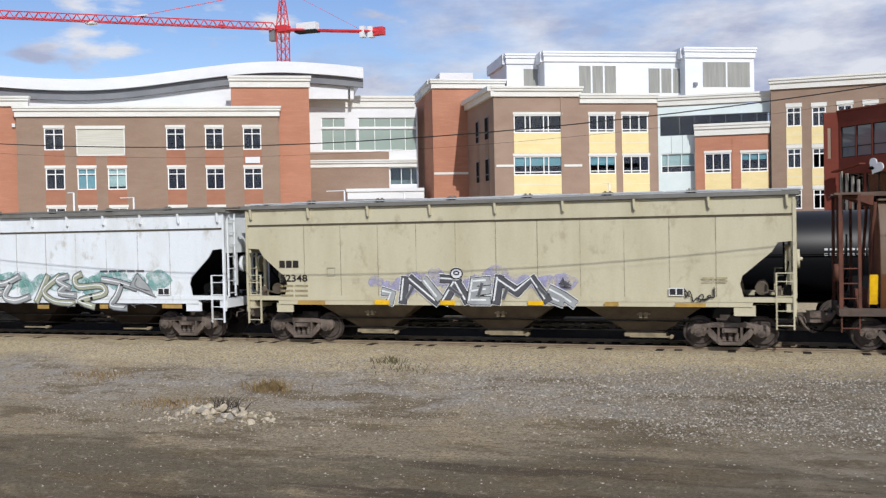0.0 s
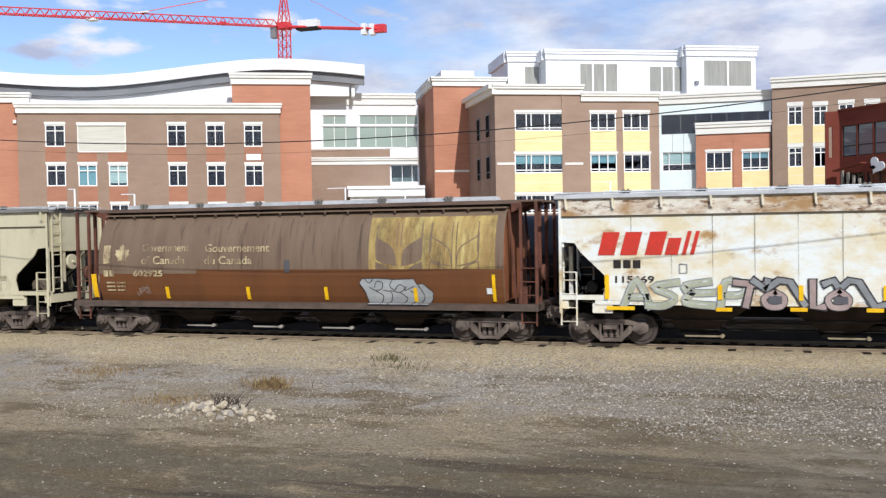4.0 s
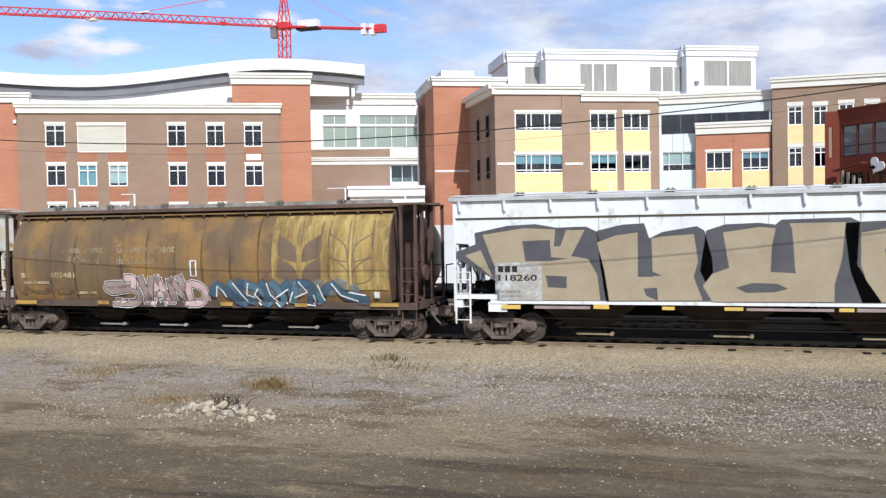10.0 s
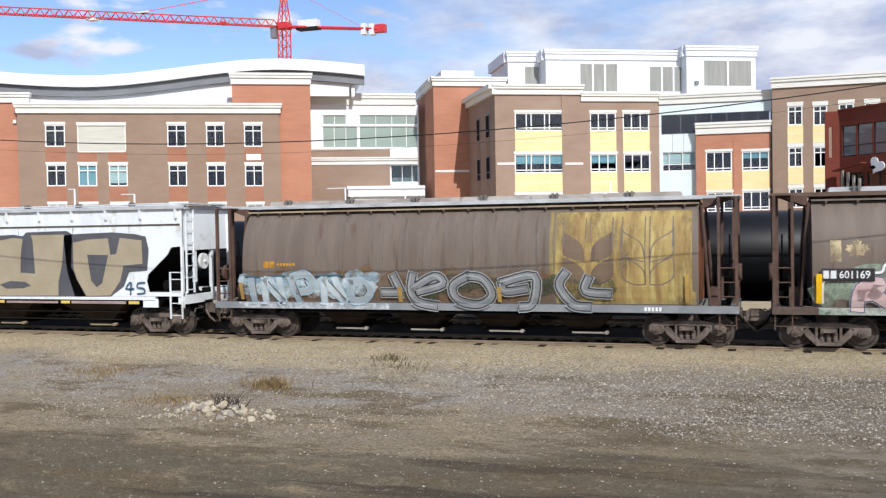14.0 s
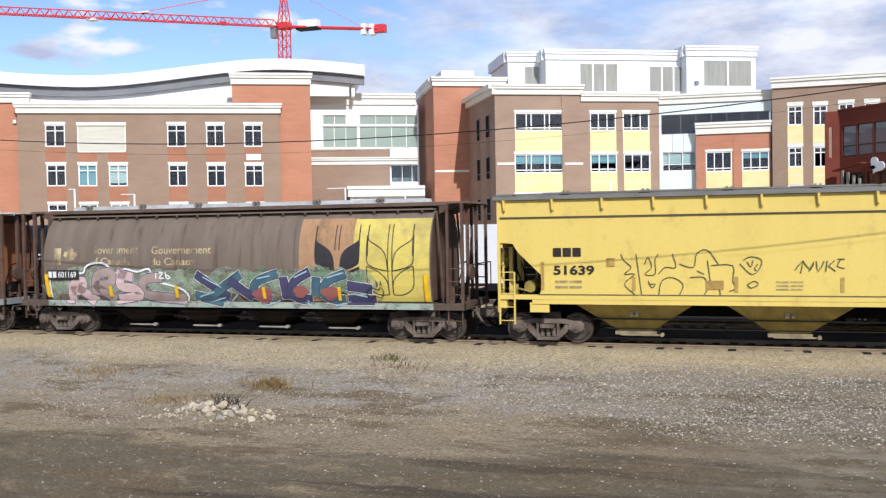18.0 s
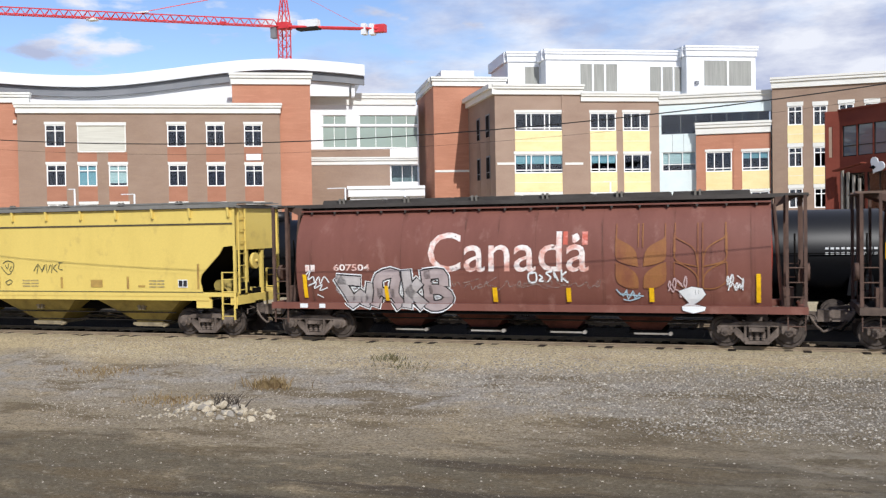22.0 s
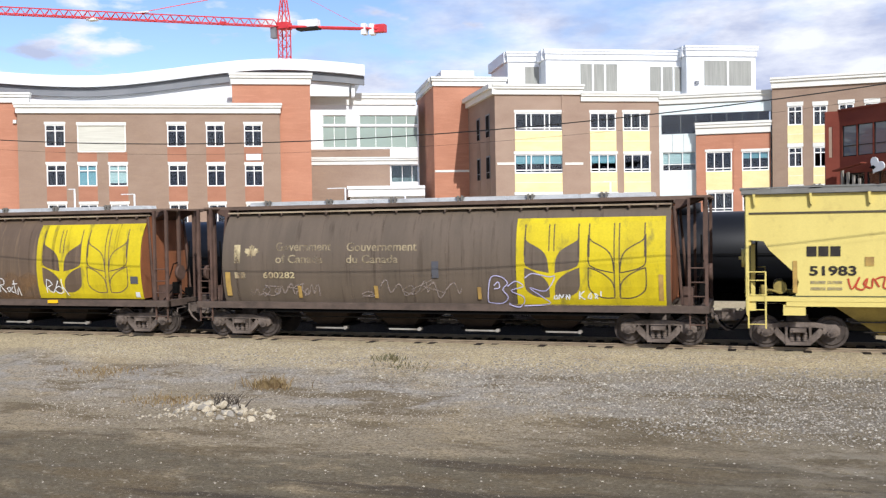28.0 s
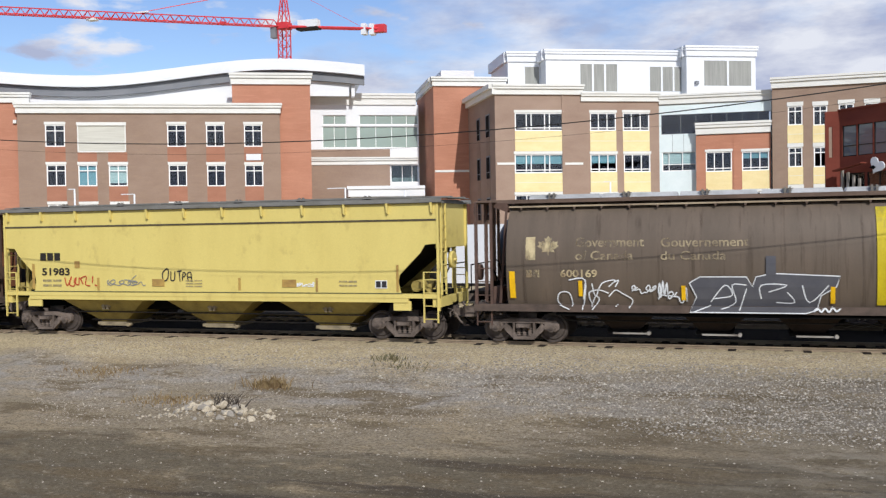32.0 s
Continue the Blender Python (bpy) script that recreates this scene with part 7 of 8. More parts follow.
def block_shapes(car):
    """Four huge tan shapes ringed by thick slate paint, drawn in decimetres from the middle of the car's foot."""
    def shape(name, material, lift, text, label=""):
        paint(car, name, [placed((0, 0), p) for p in drawn(text)], material, label, lift=lift)

    def ring(text):
        shape("graffiti_outline", S_SLATE, 0.006, text)

    def face(text):
        shape("graffiti", S_TAN, 0.0075, text, "tan block graffiti")

    def counter(text):
        shape("graffiti_counter", S_SLATE, 0.009, text)

    ring("-81.8,28.5 -75,31.2 -75.3,34.7 -64.8,36.8 -55.9,37.2 -49.2,36 -40.2,36.2 -36.9,34.6 -34.8,26.3 -33.1,13.8 -68.3,13.6 -68.2,19.1 -70.6,21 -81.8,27")
    ring("-36.9,34.9 -29.4,36.6 -22.9,36.9 -21.4,32.4 -17.5,34.3 -7.7,35.8 -5.6,34.5 -3.5,26.2 -2.8,13.9 -34.4,13.6 -36.1,24.6")
    ring("-5.1,34.5 0.2,36.2 9.6,36.5 13.9,35.9 15.6,37.3 33.7,37.6 36.1,36.3 35.3,24.3 39.1,18.5 41.4,13.8 -2.8,13.6 -7,22.7")
    ring("32,36 37.7,36.4 53.4,36.8 63.3,36 67.4,35.1 68.5,30.6 67.7,23.1 60.2,22.6 57.8,17.5 52.4,13.9 36.6,13.7 33.5,22.7")
    face("-72.7,34.1 -59.4,36 -49.6,35.5 -50.1,30.3 -48.1,30.3 -46.3,35.2 -40.6,35.2 -44.8,27.3 -39.7,26.4 -37,21.6 -36.1,13.8 -67.1,13.8 -67.7,21.1")
    face("-78.5,27.7 -73.4,29.3 -69.5,20.7")
    face("-36.9,31.4 -31.3,33.4 -24.8,34.2 -24.9,21 -20.5,21 -20.8,32.4 -17.6,32.9 -8.6,33.5 -7.5,25.3 -8.8,21 -6.3,14.1 -33.5,13.8 -34.8,22.8")
    face("-0.4,33.9 9.6,35.3 14,34.9 12.9,29.5 12.5,22.4 19.2,22 18.4,34.5 17.7,36.2 32.5,36.3 31.4,26 29.4,18.5 29.4,14 -3.6,13.7 -6.2,18.4 -3.5,21.9 1.2,23.6")
    face("36.4,33.3 42.4,34.3 51.5,34.7 52.4,28.7 54.9,29.1 56.5,34.8 65.6,33.8 65.8,25.5 57.9,24.9 56.3,19.4 52,14.2 41.6,13.9 37.5,20.2 36.3,24.3")
    counter("-60,32 -51.3,32.3 -51,27 -45.7,26.6 -51,25.8 -59.1,25.8")
    counter("-52.8,21.4 -46.3,21.1 -46.3,17.5 -52.2,17.8")
    counter("-23.3,17.5 -19.3,17.8 -19.1,13.9 -22.4,15.3")
    counter("2.9,17.9 7.7,19.3 14.5,19 17.2,17.6 13.6,16.6 5.9,16.4")
    counter("42.4,28.9 51.5,28.7 48.6,18.6 46.2,17.1 43.9,19.4")
    counter("-24.8,24.5 -17.8,21.3 -24.9,21.2")
    car.layer = 14


block_shapes(c)
patch(c, (-6.88, -5.40, 1.36, 2.54), M_WHITE, "number_patch")
bars(c, (-6.79, -6.17, 2.24, 2.43), 3, INK_BLACK, 0.3)
words(c, "118260", (-6.77, -5.55, 1.97, 2.17), INK_BLACK, bold=0.02)
bars(c, (-6.67, -6.07, 1.47, 1.67), 5, S_GREY, 0.5, rows=2)
letters(c, (5.8, 1.42), ("2.4,4.6 0.6,2.4 4,2.4 / 3,4.6 2.6,0.4", "8.6,4.6 5.8,4.4 5.6,2.8 8,2.6 8.6,1 5.6,0.6"), 0.55, S_BLUE, S_NAVY, 0.08, label="blue spray-painted tag", sharp=2)
patches(c, [(-6.67, -6.08, 1.10, 1.23), (-3.82, -3.35, 1.13, 1.26), (-1.79, -1.43, 1.12, 1.22), (-0.02, 0.50, 1.12, 1.22), (3.06, 3.45, 1.12, 1.22), (5.98, 6.42, 1.12, 1.22)], STRIP_PALE)
patches(c, [(-5.65, -3.92, 1.12, 1.21), (0.59, 2.93, 1.12, 1.20), (3.52, 5.86, 1.12, 1.22)], S_PINKGREY)

# grey-brown round hopper with outlined block graffiti
c = round_car(81.8, 17.3, 14.3, "grey-brown cylindrical hopper wagon with pale blue graffiti", BROWN_GREY, ROOF_BROWN, S_GREY, END_ORANGE, posts=POST_BROWN, board=GALV, hatch=PALE_HATCH, flange=PALE_EDGE)
bars(c, (-6.72, -6.31, 2.40, 2.61), 2, INK_GOLD, 0.2)
bars(c, (-6.21, -5.55, 2.46, 2.55), 6, INK_GOLD, 0.5)
leaf_logo(c, (3.28, 7.34, 1.66, 4.06), WHEAT_OLD, BROWN_GREY, BROWN)
dust(c, -7.5, 3.2, 1.3, 2.25)
patch(c, (-7.4, 3.2, 2.3, 4.2), M_CHALK, "pale_streaks", lift=0.0028)
patch(c, (3.28, 7.44, 1.27, 1.66), WHEAT_OLD, "emblem_ground", lift=0.0025)
patch(c, (3.1, 3.28, 1.9, 4.1), M_STRAW, "emblem_edge", lift=0.0025)
bars(c, (5.95, 6.45, 1.07, 1.19), 5, S_WHITE, 0.5)
patch(c, (-7.7, -2.2, 1.03, 1.23), M_WHITE, "overspray")
mist_cloud(c, (-7.55, 1.2), 50, 11, 61, M_LBLUE, 26, 2.2)
mist_cloud(c, (-7.5, 1.1), 48, 10, 62, M_ICE, 20, 2.0)
letters(c, (-7.49, 1.14), ("3,9 3.4,1", "8,8.6 7.6,1 / 8,8.6 14,1 / 13.6,9 14.4,1", "18,9 20.4,1 / 18.4,9.4 23,10.6 26,8 24.6,5 20,4.4", "30,9 29.4,1 / 30,8.6 36.6,1 / 34,9 37,2", "39.6,8 43.6,8 46.4,5 44,2 39.6,2 39.6,8"),
        2.0, S_FADED, S_LIGHTBLUE, 0.3, second=S_CHALK, label="pale blue and white spray-painted graffiti", sharp=3)
line_art(c, (-7.49, 1.14), "4.4,9 4.6,1.4 / 9.4,8 15,1.6 / 19.4,8 21.4,1.4 / 31.6,8.4 37.4,2 / 44,7 45.2,5 43.6,3.2 / 23,8 24,6.6", S_SLATE, 0.035, "graffiti_line", 2)
line_art(c, (-7.49, 1.14), "0.6,9.6 6.4,9.6 / 10.6,9.8 16,9.8 / 27,10 37,10", S_BLUE, 0.06, "graffiti_line")
mist_cloud(c, (-1.6, 1.2), 66, 9, 67, M_DKGREEN, 14, 2.8)
letters(c, (-2.4, 1.02), ("4,11 6,6.6 / 0,5.6 6,5.6", "10.6,11.4 9.6,6 12,2.6 18,1.4 / 10.4,7 18,11 20.6,8.4 12,6", "29,11 24,8 25,3.6 32,2 36.6,5 34,10 29,11", "40,9 50.4,11 49.6,2.6 46,1.4 / 40,8.4 41,6.2 47.6,7", "60,12 58,8 62,2.4 67,1.6", "67,10.4 66,6.4 73,5.6"),
        2.1, S_GREY, S_BLACK, 0.4, border=S_SILVER, tops=S_SILVER, label="grey outlined graffiti")
patches(c, [(-7.65, -7.52, 1.32, 1.90), (-1.89, -1.75, 1.27, 1.77), (1.43, 1.56, 1.30, 1.78), (7.13, 7.25, 1.34, 2.17)], STRIP_FADED)

# brown round hopper with colourful graffiti
c = round_car(99.95, 17.2, 14.15, "grey-brown cylindrical hopper wagon with colourful graffiti", BROWN_GREY, ROOF_BROWN, SILL_BROWN, POST_BROWN, hatch=GALV, posts=POST_BROWN)
maple(c, (-7.05, -6.76, 2.53, 3.13), (-6.64, -6.02, 2.58, 3.17), INK_CREAM)
fan_word(c, (-5.46, -3.46, 2.91, 3.20), (-5.47, -3.78, 2.50, 2.78), (-2.89, -0.49, 2.89, 3.17), (-2.90, -1.10, 2.49, 2.76))
patch(c, (2.88, 4.92, 1.26, 4.02), M_PEACH, "faded_panel", label="peach-coloured faded half of the panel")
patch(c, (4.85, 7.49, 1.28, 3.98), WHEAT_PALE, "wheat_panel", label="yellow half of the panel")
leaf_logo(c, (3.22, 7.49, 1.27, 3.99), None, S_BLACK, S_BLACK)
sl = (-7.36, 7.59, 1.22, 1.92)
patch(c, (sl[0], sl[1], 1.03, 1.232), M_SILL, "painted_sill", label="pale green overspray on the sill")
mist_cloud(c, (-7.4, 1.1), 128, 12, 71, M_SAGE, 30, 4.2)
mist_cloud(c, (-1.6, 1.5), 70, 9, 72, M_GREEN, 12, 2.4)
line_art(c, (-7.05, 1.03), "-2,3 -1,11 9,12 13,12 14,14 17,15.4 22,15.4 25,13.4 27,12 31,13.4 36,12.4 41,13.4 43,9.4 53,6.6 56,3.6 54,0.6", S_WHITE, 0.07, "graffiti_border", 3)
letters(c, (-7.05, 1.03), ("7,2 8,7.4 12.6,9 11.4,6 8,5.4 / 11,6 17,2", "17.6,5 19,11 25,12 24,8 18,7.4 25,3", "28.4,11.6 33,10.6 / 30,12 28.4,7.4 34,6.4 36,4 28,2.6", "45,10.4 38.6,9.4 37.6,5 43,3.6 54,2.8"), 3.3, S_PINK, S_NAVY, 0.28, second=S_PINKGREY, border=M_WHITE, label="pink and grey spray-painted graffiti")
line_art(c, (-7.05, 1.03), "43.6,10 43.8,12 / 45,12 46.6,12 45,10.2 47,10.2 / 47.6,12.4 48,10 49.4,10.4 48,11.4", S_WHITE, 0.05)
letters(c, (-1.29, 1.03), ("3,11 14,4", "19,11 8,4", "16,9 23,4", "33,11.4 26,9 24.4,5 30,3", "45,12 40,9 38.4,4.4 45,3", "58,11.4 52,9 50.4,4.4 57,3", "36,9.6 36.4,4", "48,9.6 47.4,5", "60,7.6 67,6.6", "2,4 12,2", "60,3 68,3"), 2.9, S_NAVY, S_BLACK, 0.2, border=S_WHITE, second=S_BLUE, label="navy and white spray-painted graffiti", sharp=3)
line_art(c, (-1.29, 1.03), "5,10.6 12,7 / 3,3.6 9,5.4 / 14,1 18,4.4 / 26,10 31,11 / 40,10.4 45,12.6 / 52,10.4 58,12 / 30,1 34,2.6 / 46,1 44,2.6 / 61,5 66,4 / 8,2 13,3.4 / 55,1 60,2.4", S_LIGHTBLUE, 0.045, "graffiti_highlight")
line_art(c, (5.3, 1.3), "0,3 2,4.4 4,3.6 5,4.4 6,3 5,1 3,1.6 1,0.6 0,3 / 3.6,6.6 4,4.8 / 5,6.6 5.4,5", S_BLACK, 0.035)
for k, r in enumerate(((1.14, 1.88, 1.23, 1.72), (2.63, 3.18, 1.38, 1.79), (3.68, 4.32, 1.32, 1.76))):
    paint(c, "graffiti_eye", [blob((r[0] + r[1]) / 2, (r[2] + r[3]) / 2, (r[1] - r[0]) / 2, (r[3] - r[2]) / 2, random.Random(k))], S_ORANGE)
patch(c, (-7.30, -5.91, 1.98, 2.34), S_BLACK, "number_patch")
words(c, "601169", (-6.82, -6.03, 2.06, 2.28), S_WHITE, bold=0.01)
bars(c, (-7.24, -6.90, 2.06, 2.28), 2, S_WHITE, 0.3)
patches(c, [(-7.42, -7.27, 1.34, 2.19), (-4.69, -4.55, 1.36, 1.76), (-1.95, -1.82, 1.34, 1.77), (1.48, 1.60, 1.34, 1.75), (4.27, 4.38, 1.29, 1.76), (7.31, 7.44, 1.29, 2.17)], STRIP_YELLOW)


def yellow_car(mid, length, centres, body, label):
    return flat_car(mid, length, centres, label, body, ROOF_GREY, body, OLIVE_BAY, top=4.45, rail_mat=ROOF_GREY, seams=False)


c = yellow_car(118.27, 17.2, 14.25, YELLOW, "yellow covered hopper wagon with thin black graffiti")
bars(c, (-6.83, -5.97, 2.71, 2.98), 3, INK_BLACK, 0.18)
words(c, "51639", (-6.82, -5.57, 2.15, 2.45), INK_BLACK, bold=0.03)
bars(c, (-6.77, -5.95, 1.75, 1.99), 2, INK_TINY, 0.12, rows=2)
patch(c, (-5.20, -4.96, 2.41, 2.66), STRIP_FADED, "stencil")
line_art(c, (-4.77, 1.58), "0,12 1,10 3,8 1,6 4,6 1,3 4,0 / 4.5,12 5,8 6,0 / 7,9 8,11 9,8 7,6 10,6 10,10 11,12 / 8,3 10,3 9,2 8,4 / 11,6 13,8 16,8 15,12 / 11,0 12,4 15,5 18,3 17,0 / 17,9 21,8 22,12 25,13 28,9 / 20,5 24,5 25,2 24,0 / 22,7 24,6", S_DKGREEN, 0.028, "graffiti_line")
line_art(c, (-4.77, 1.58), "25,10 26,2 / 26,8.5 32,8.5 32,4 33,2 31,1 / 28,4 28.5,0 / 36,3 38,4 39,3 37,2 36,3 / 35,10 37,11 40,10 39,7 37,6 34,9 / 36,9.6 37,8 37.6,10 / 39,9 38,7.6 38.6,7", S_DKGREEN, 0.028, "graffiti_line", 3)
line_art(c, (0.13, 2.1), "0,2 2,4.6 1.4,1 / 2,4.6 4,2 5,4.4 3.6,1.6 / 5.6,4.4 6,1.4 7.6,4.4 / 8.4,4.6 8,1.4 / 8.6,3 10.4,4.6 / 8.8,3 10.6,1.6 / 12,5 11,3 13,2.4 / 11,5 13,5", S_DKGREEN, 0.03, sharp=2)
patches(c, [(-7.21, -7.11, 1.69, 2.56), (-4.44, -4.34, 1.68, 2.10), (-1.52, -1.42, 1.66, 2.10), (1.32, 1.42, 1.67, 2.08), (4.17, 4.27, 1.66, 2.10), (7.06, 7.15, 1.66, 2.54)], STRIP_FADED)
patches(c, [(-2.32, -1.82, 1.73, 1.99), (2.64, 3.15, 1.72, 1.98), (4.66, 4.94, 1.73, 1.79)], STRIP_FADED)
bars(c, (-0.39, 0.34, 1.72, 1.98), 2, INK_TINY, 0.12, rows=3)
bars(c, (5.12, 5.74, 1.71, 1.97), 2, INK_TINY, 0.12, rows=3)
plate(c, (6.30, 6.68, 1.72, 1.99))
patch(c, (-7.3, 7.3, 1.545, 1.57), S_DKGREEN, "sill_line")

# maroon round hopper with the white word
c = round_car(136.67, 17.0, 14.2, "maroon cylindrical hopper wagon with large white lettering", RED_CAR, ROOF_DARK, RED_CAR, END_RED, bay=RED_BAY, posts=POST_BROWN)
words(c, "Canada", (-2.87, 2.28, 2.25, 3.50), INK_WHITE, bold=0.004, label="large white word")
for r in ((1.50, 1.64, 3.08, 3.48), (2.08, 2.25, 3.07, 3.47)):
    patch(c, r, INK_PINK, "flag_bar")
r = (1.72, 2.04, 3.09, 3.46)
paint(c, "leaf_mark", [blob((r[0] + r[1]) / 2, (r[2] + r[3]) / 2, 0.12, 0.15, random.Random(4), 10)], INK_WHITE)
bars(c, (-7.19, -6.84, 2.27, 2.49), 2, INK_WHITE)
words(c, "607504", (-6.16, -4.88, 2.29, 2.51), INK_WHITE, bold=0.02)
mist_cloud(c, (-6.0, 1.1), 38, 8, 63, M_WHITE, 12, 2.0)
letters(c, (-6.11, 1.03), ("1.6,9.6 4,5.6 6,1.8 8.6,5 11,1.8 12.6,7.6 / 1.6,9.6 8,9.2", "14,2 15,5.6 15.6,10.4 21.4,11.6 20.4,5.4 22.4,1.6 / 15.4,5.4 19.6,5.2", "25,11.8 25.4,6 25,1.6 / 25.6,5.4 29,8.6 / 26.6,5 30,1.8", "31.6,11.8 32.2,6 32.4,1.8 36.4,1.6 39,4 36.6,6.4 33.4,6.6 / 32,11.4 37,11.6 37.6,8.6"),
        3.0, S_PEARL, S_BLACK, 0.45, border=S_WHITE, second=S_ASHROSE, label="silver spray-painted graffiti with black outline", sharp=3)
line_art(c, (-6.11, 1.03), "6,8 8,7 / 15,3.4 16,4.4 17,3.2 / 33,9 34.4,9.8 35.6,9 / 27,2.4 28.4,1.4", S_BLACK, 0.03, "graffiti_line")
patches(c, [(-7.42, -7.14, 1.06, 1.2), (-6.72, -6.5, 1.06, 1.2)], S_WHITE)
line_art(c, (-7.2, 1.5), "0,1 -0.6,5 2,8 1,5 3,6 3.4,4 5,6 5.4,3.6 7,6 8.6,4 / 1,3 4,4 3,2 6,3.4 5,1.4 8,2.4 / 4,0 6,-1", S_WHITE, 0.04)
line_art(c, (0.35, 1.86), "2,4 0.6,3 1,0.8 3,1 3,3.6 1.4,3.4 / 4,3 5,2.2 4,1.2 5.4,1 / 8,4 6.2,3.6 7.6,2.2 6.6,0.8 / 9,2 8.6,4 10,1 / 11,4.6 11,0.8 / 12.6,4 11,2.4 13,0.6", S_WHITE, 0.05)
scrawl(c, (-2.09, 2.62, 1.68, 2.10), 97, 14, M_FAINT, 0.025)
leaf_logo(c, (2.87, 6.79, 1.56, 3.85), None, WHEAT_GHOST, WHEAT_GHOST)
line_art(c, (3.1, 1.32), "0,4 2,2 3,4 3.4,1 5,3.6 5.4,1.4 7,3 / 1,2.6 8,2 / 2,1 4,0.6 7,1.6", S_LIGHTBLUE, 0.04, sharp=2)
scrawl(c, (4.63, 5.28, 1.47, 2.19), 98, 4, S_PINK, 0.03)
scrawl(c, (6.29, 6.74, 1.66, 2.27), 96, 4, S_WHITE, 0.03)
r = (5.05, 5.83, 1.12, 1.81)
throwup(c, (4.9, 1.02), "0,6.6 4,8 7,7.4 8,5.6 6.4,3.8 4.6,2.6 8,2 7.6,0.8 4.4,0 1.4,0.8 1,2 3,3", "5,7 5,5.4 / 6,7 5.8,5.8", S_WHITE, S_SLATE, 0.12, label="white spray-painted blob")
patches(c, [(-7.28, -7.14, 1.39, 2.17), (-4.38, -4.25, 1.31, 1.80), (-0.75, -0.60, 1.30, 1.76), (1.58, 1.72, 1.32, 1.76), (4.07, 4.21, 1.34, 1.77), (7.10, 7.22, 1.35, 2.19)], STRIP_YELLOW)


def old_round(mid, length, centres, body, label):
    return round_car(mid, length, centres, label, body, ROOF_BROWN, SILL_BROWN, END_ORANGE, hatch=GALV, posts=POST_BROWN, flange=PALE_EDGE)


BROWN_MID = road_paint("dusty_brown_paint", "685747", "5b4c3f", "7a6650", lo=0.38, hi=0.66, scale=(2.2, 1, 0.2), scale3=(4.5, 1, 0.3))
c = old_round(155.1, 17.2, 14.5, BROWN_MID, "dusty brown cylindrical hopper wagon with bright yellow wheat panel")
maple(c, (-6.97, -6.67, 2.48, 3.10), (-6.59, -5.96, 2.47, 3.10), INK_CREAM)
fan_word(c, (-5.39, -3.41, 2.86, 3.16), (-5.44, -3.68, 2.47, 2.75), (-2.84, -0.39, 2.84, 3.13), (-2.84, -1.01, 2.46, 2.73), INK_FAINT)
bars(c, (-6.97, -6.54, 1.98, 2.17), 2, INK_CREAM)
words(c, "602611", (-5.85, -4.63, 1.98, 2.21), INK_CREAM, bold=0.02)
leaf_logo(c, (3.08, 7.58, 1.29, 3.98), WHEAT_NEW, BROWN_MID, BROWN_MID)
letters(c, (-5.6, 1.06), ("2.4,4 0.6,3 1,0.8 2.6,1.6 2.4,4", "4,0.6 4.6,3.6 6,0.8 7,3.8 7.6,0.6", "9,0.8 10,4 11,0.8 / 9,2.2 11,2.2", "12,4 12,0.6 14,2.6 14.4,0.6", "15.6,3 15.8,0.6", "16.8,0.6 17,2.6 18.4,0.8 18.6,2.8 20,1 "), 0.55, S_WHITE, S_SLATE, 0.08, label="white spray-painted tag")
scrawl(c, (-7.32, -6.68, 1.52, 1.90), 103, 4, M_FAINT, 0.03)
scrawl(c, (-6.58, -6.16, 1.09, 1.72), 104, 2, S_WHITE, 0.04)
line_art(c, (-2.75, 1.25), "0,2 2,3.4 5,3 8,4.2 12,2 16,0.6 12,1 11,3 15,3 17,1 16,5 20,5 18,1 17,3 22,5 23,2 20,1 19,3", S_WHITE, 0.04)
scrawl(c, (0.17, 0.70, 1.78, 1.99), 106, 3, S_WHITE, 0.04)
line_art(c, (1.25, 1.35), "0.6,1.6 1,6.6 3,6 2.6,4.4 1,4.2 3.4,1.4 / 4,3 5.4,3.4 4.8,1.6 4,3 / 6.6,3.6 5.8,2 7,1.4 / 7.4,6 7.6,1 / 6.6,4.6 9,4.8 / 8.4,0.6 9.2,3.6 10,0.2", S_WHITE, 0.035, sharp=2)
line_art(c, (3.4, 1.3), "0.6,2 1,7 3.4,5 1,4 3.4,2 6,6.4 / 4,3 6,4.4 8,3 6.4,1.6 4,3 / 7.4,7 8,2 / 8,4 10,1", S_WHITE, 0.035, sharp=2)
patch(c, (0.22, 0.44, 2.08, 2.56), S_SLATE, "stencil")
patches(c, [(-7.72, -6.80, 1.08, 1.23), (-2.29, -1.78, 1.11, 1.24), (0.60, 1.09, 1.13, 1.23), (3.50, 3.96, 1.12, 1.24)], STRIP_YELLOW)
patch(c, (7.28, 7.46, 1.35, 1.54), S_WHITE, "reflector")
patch(c, (7.13, 7.45, 1.84, 2.10), S_SLATE, "stencil")

for k in range(7):
    x = 3.3 + 0.62 * k + 0.2 * math.sin(k * 5.1)
    patch(c, (x, x + 0.14, 2.5 - 0.4 * math.sin(k * 2.2), 3.97), STREAK, "rain_streak", lift=0.0045 + 0.0005 * c.layer)
dust(c, -7.5, 3.0, 1.245, 2.1)

BROWN_DARK = road_paint("dark_dusty_brown_paint", "5e5347", "685b4e", "50453a", lo=0.38, hi=0.66, scale=(2.2, 1, 0.2), scale3=(4.5, 1, 0.3))
WHEAT_INK = surf("dark_brown_outline", rgb("463c33"), rgb("554a3f"), (3, 3, 3), 0.4, 0.7, rough=0.6)
c = old_round(173.48, 17.2, 14.2, BROWN_DARK, "dark grey-brown cylindrical hopper wagon with bright yellow wheat panel")
maple(c, (-7.06, -6.83, 2.56, 3.18), (-6.65, -6.10, 2.71, 3.19), INK_CREAM)
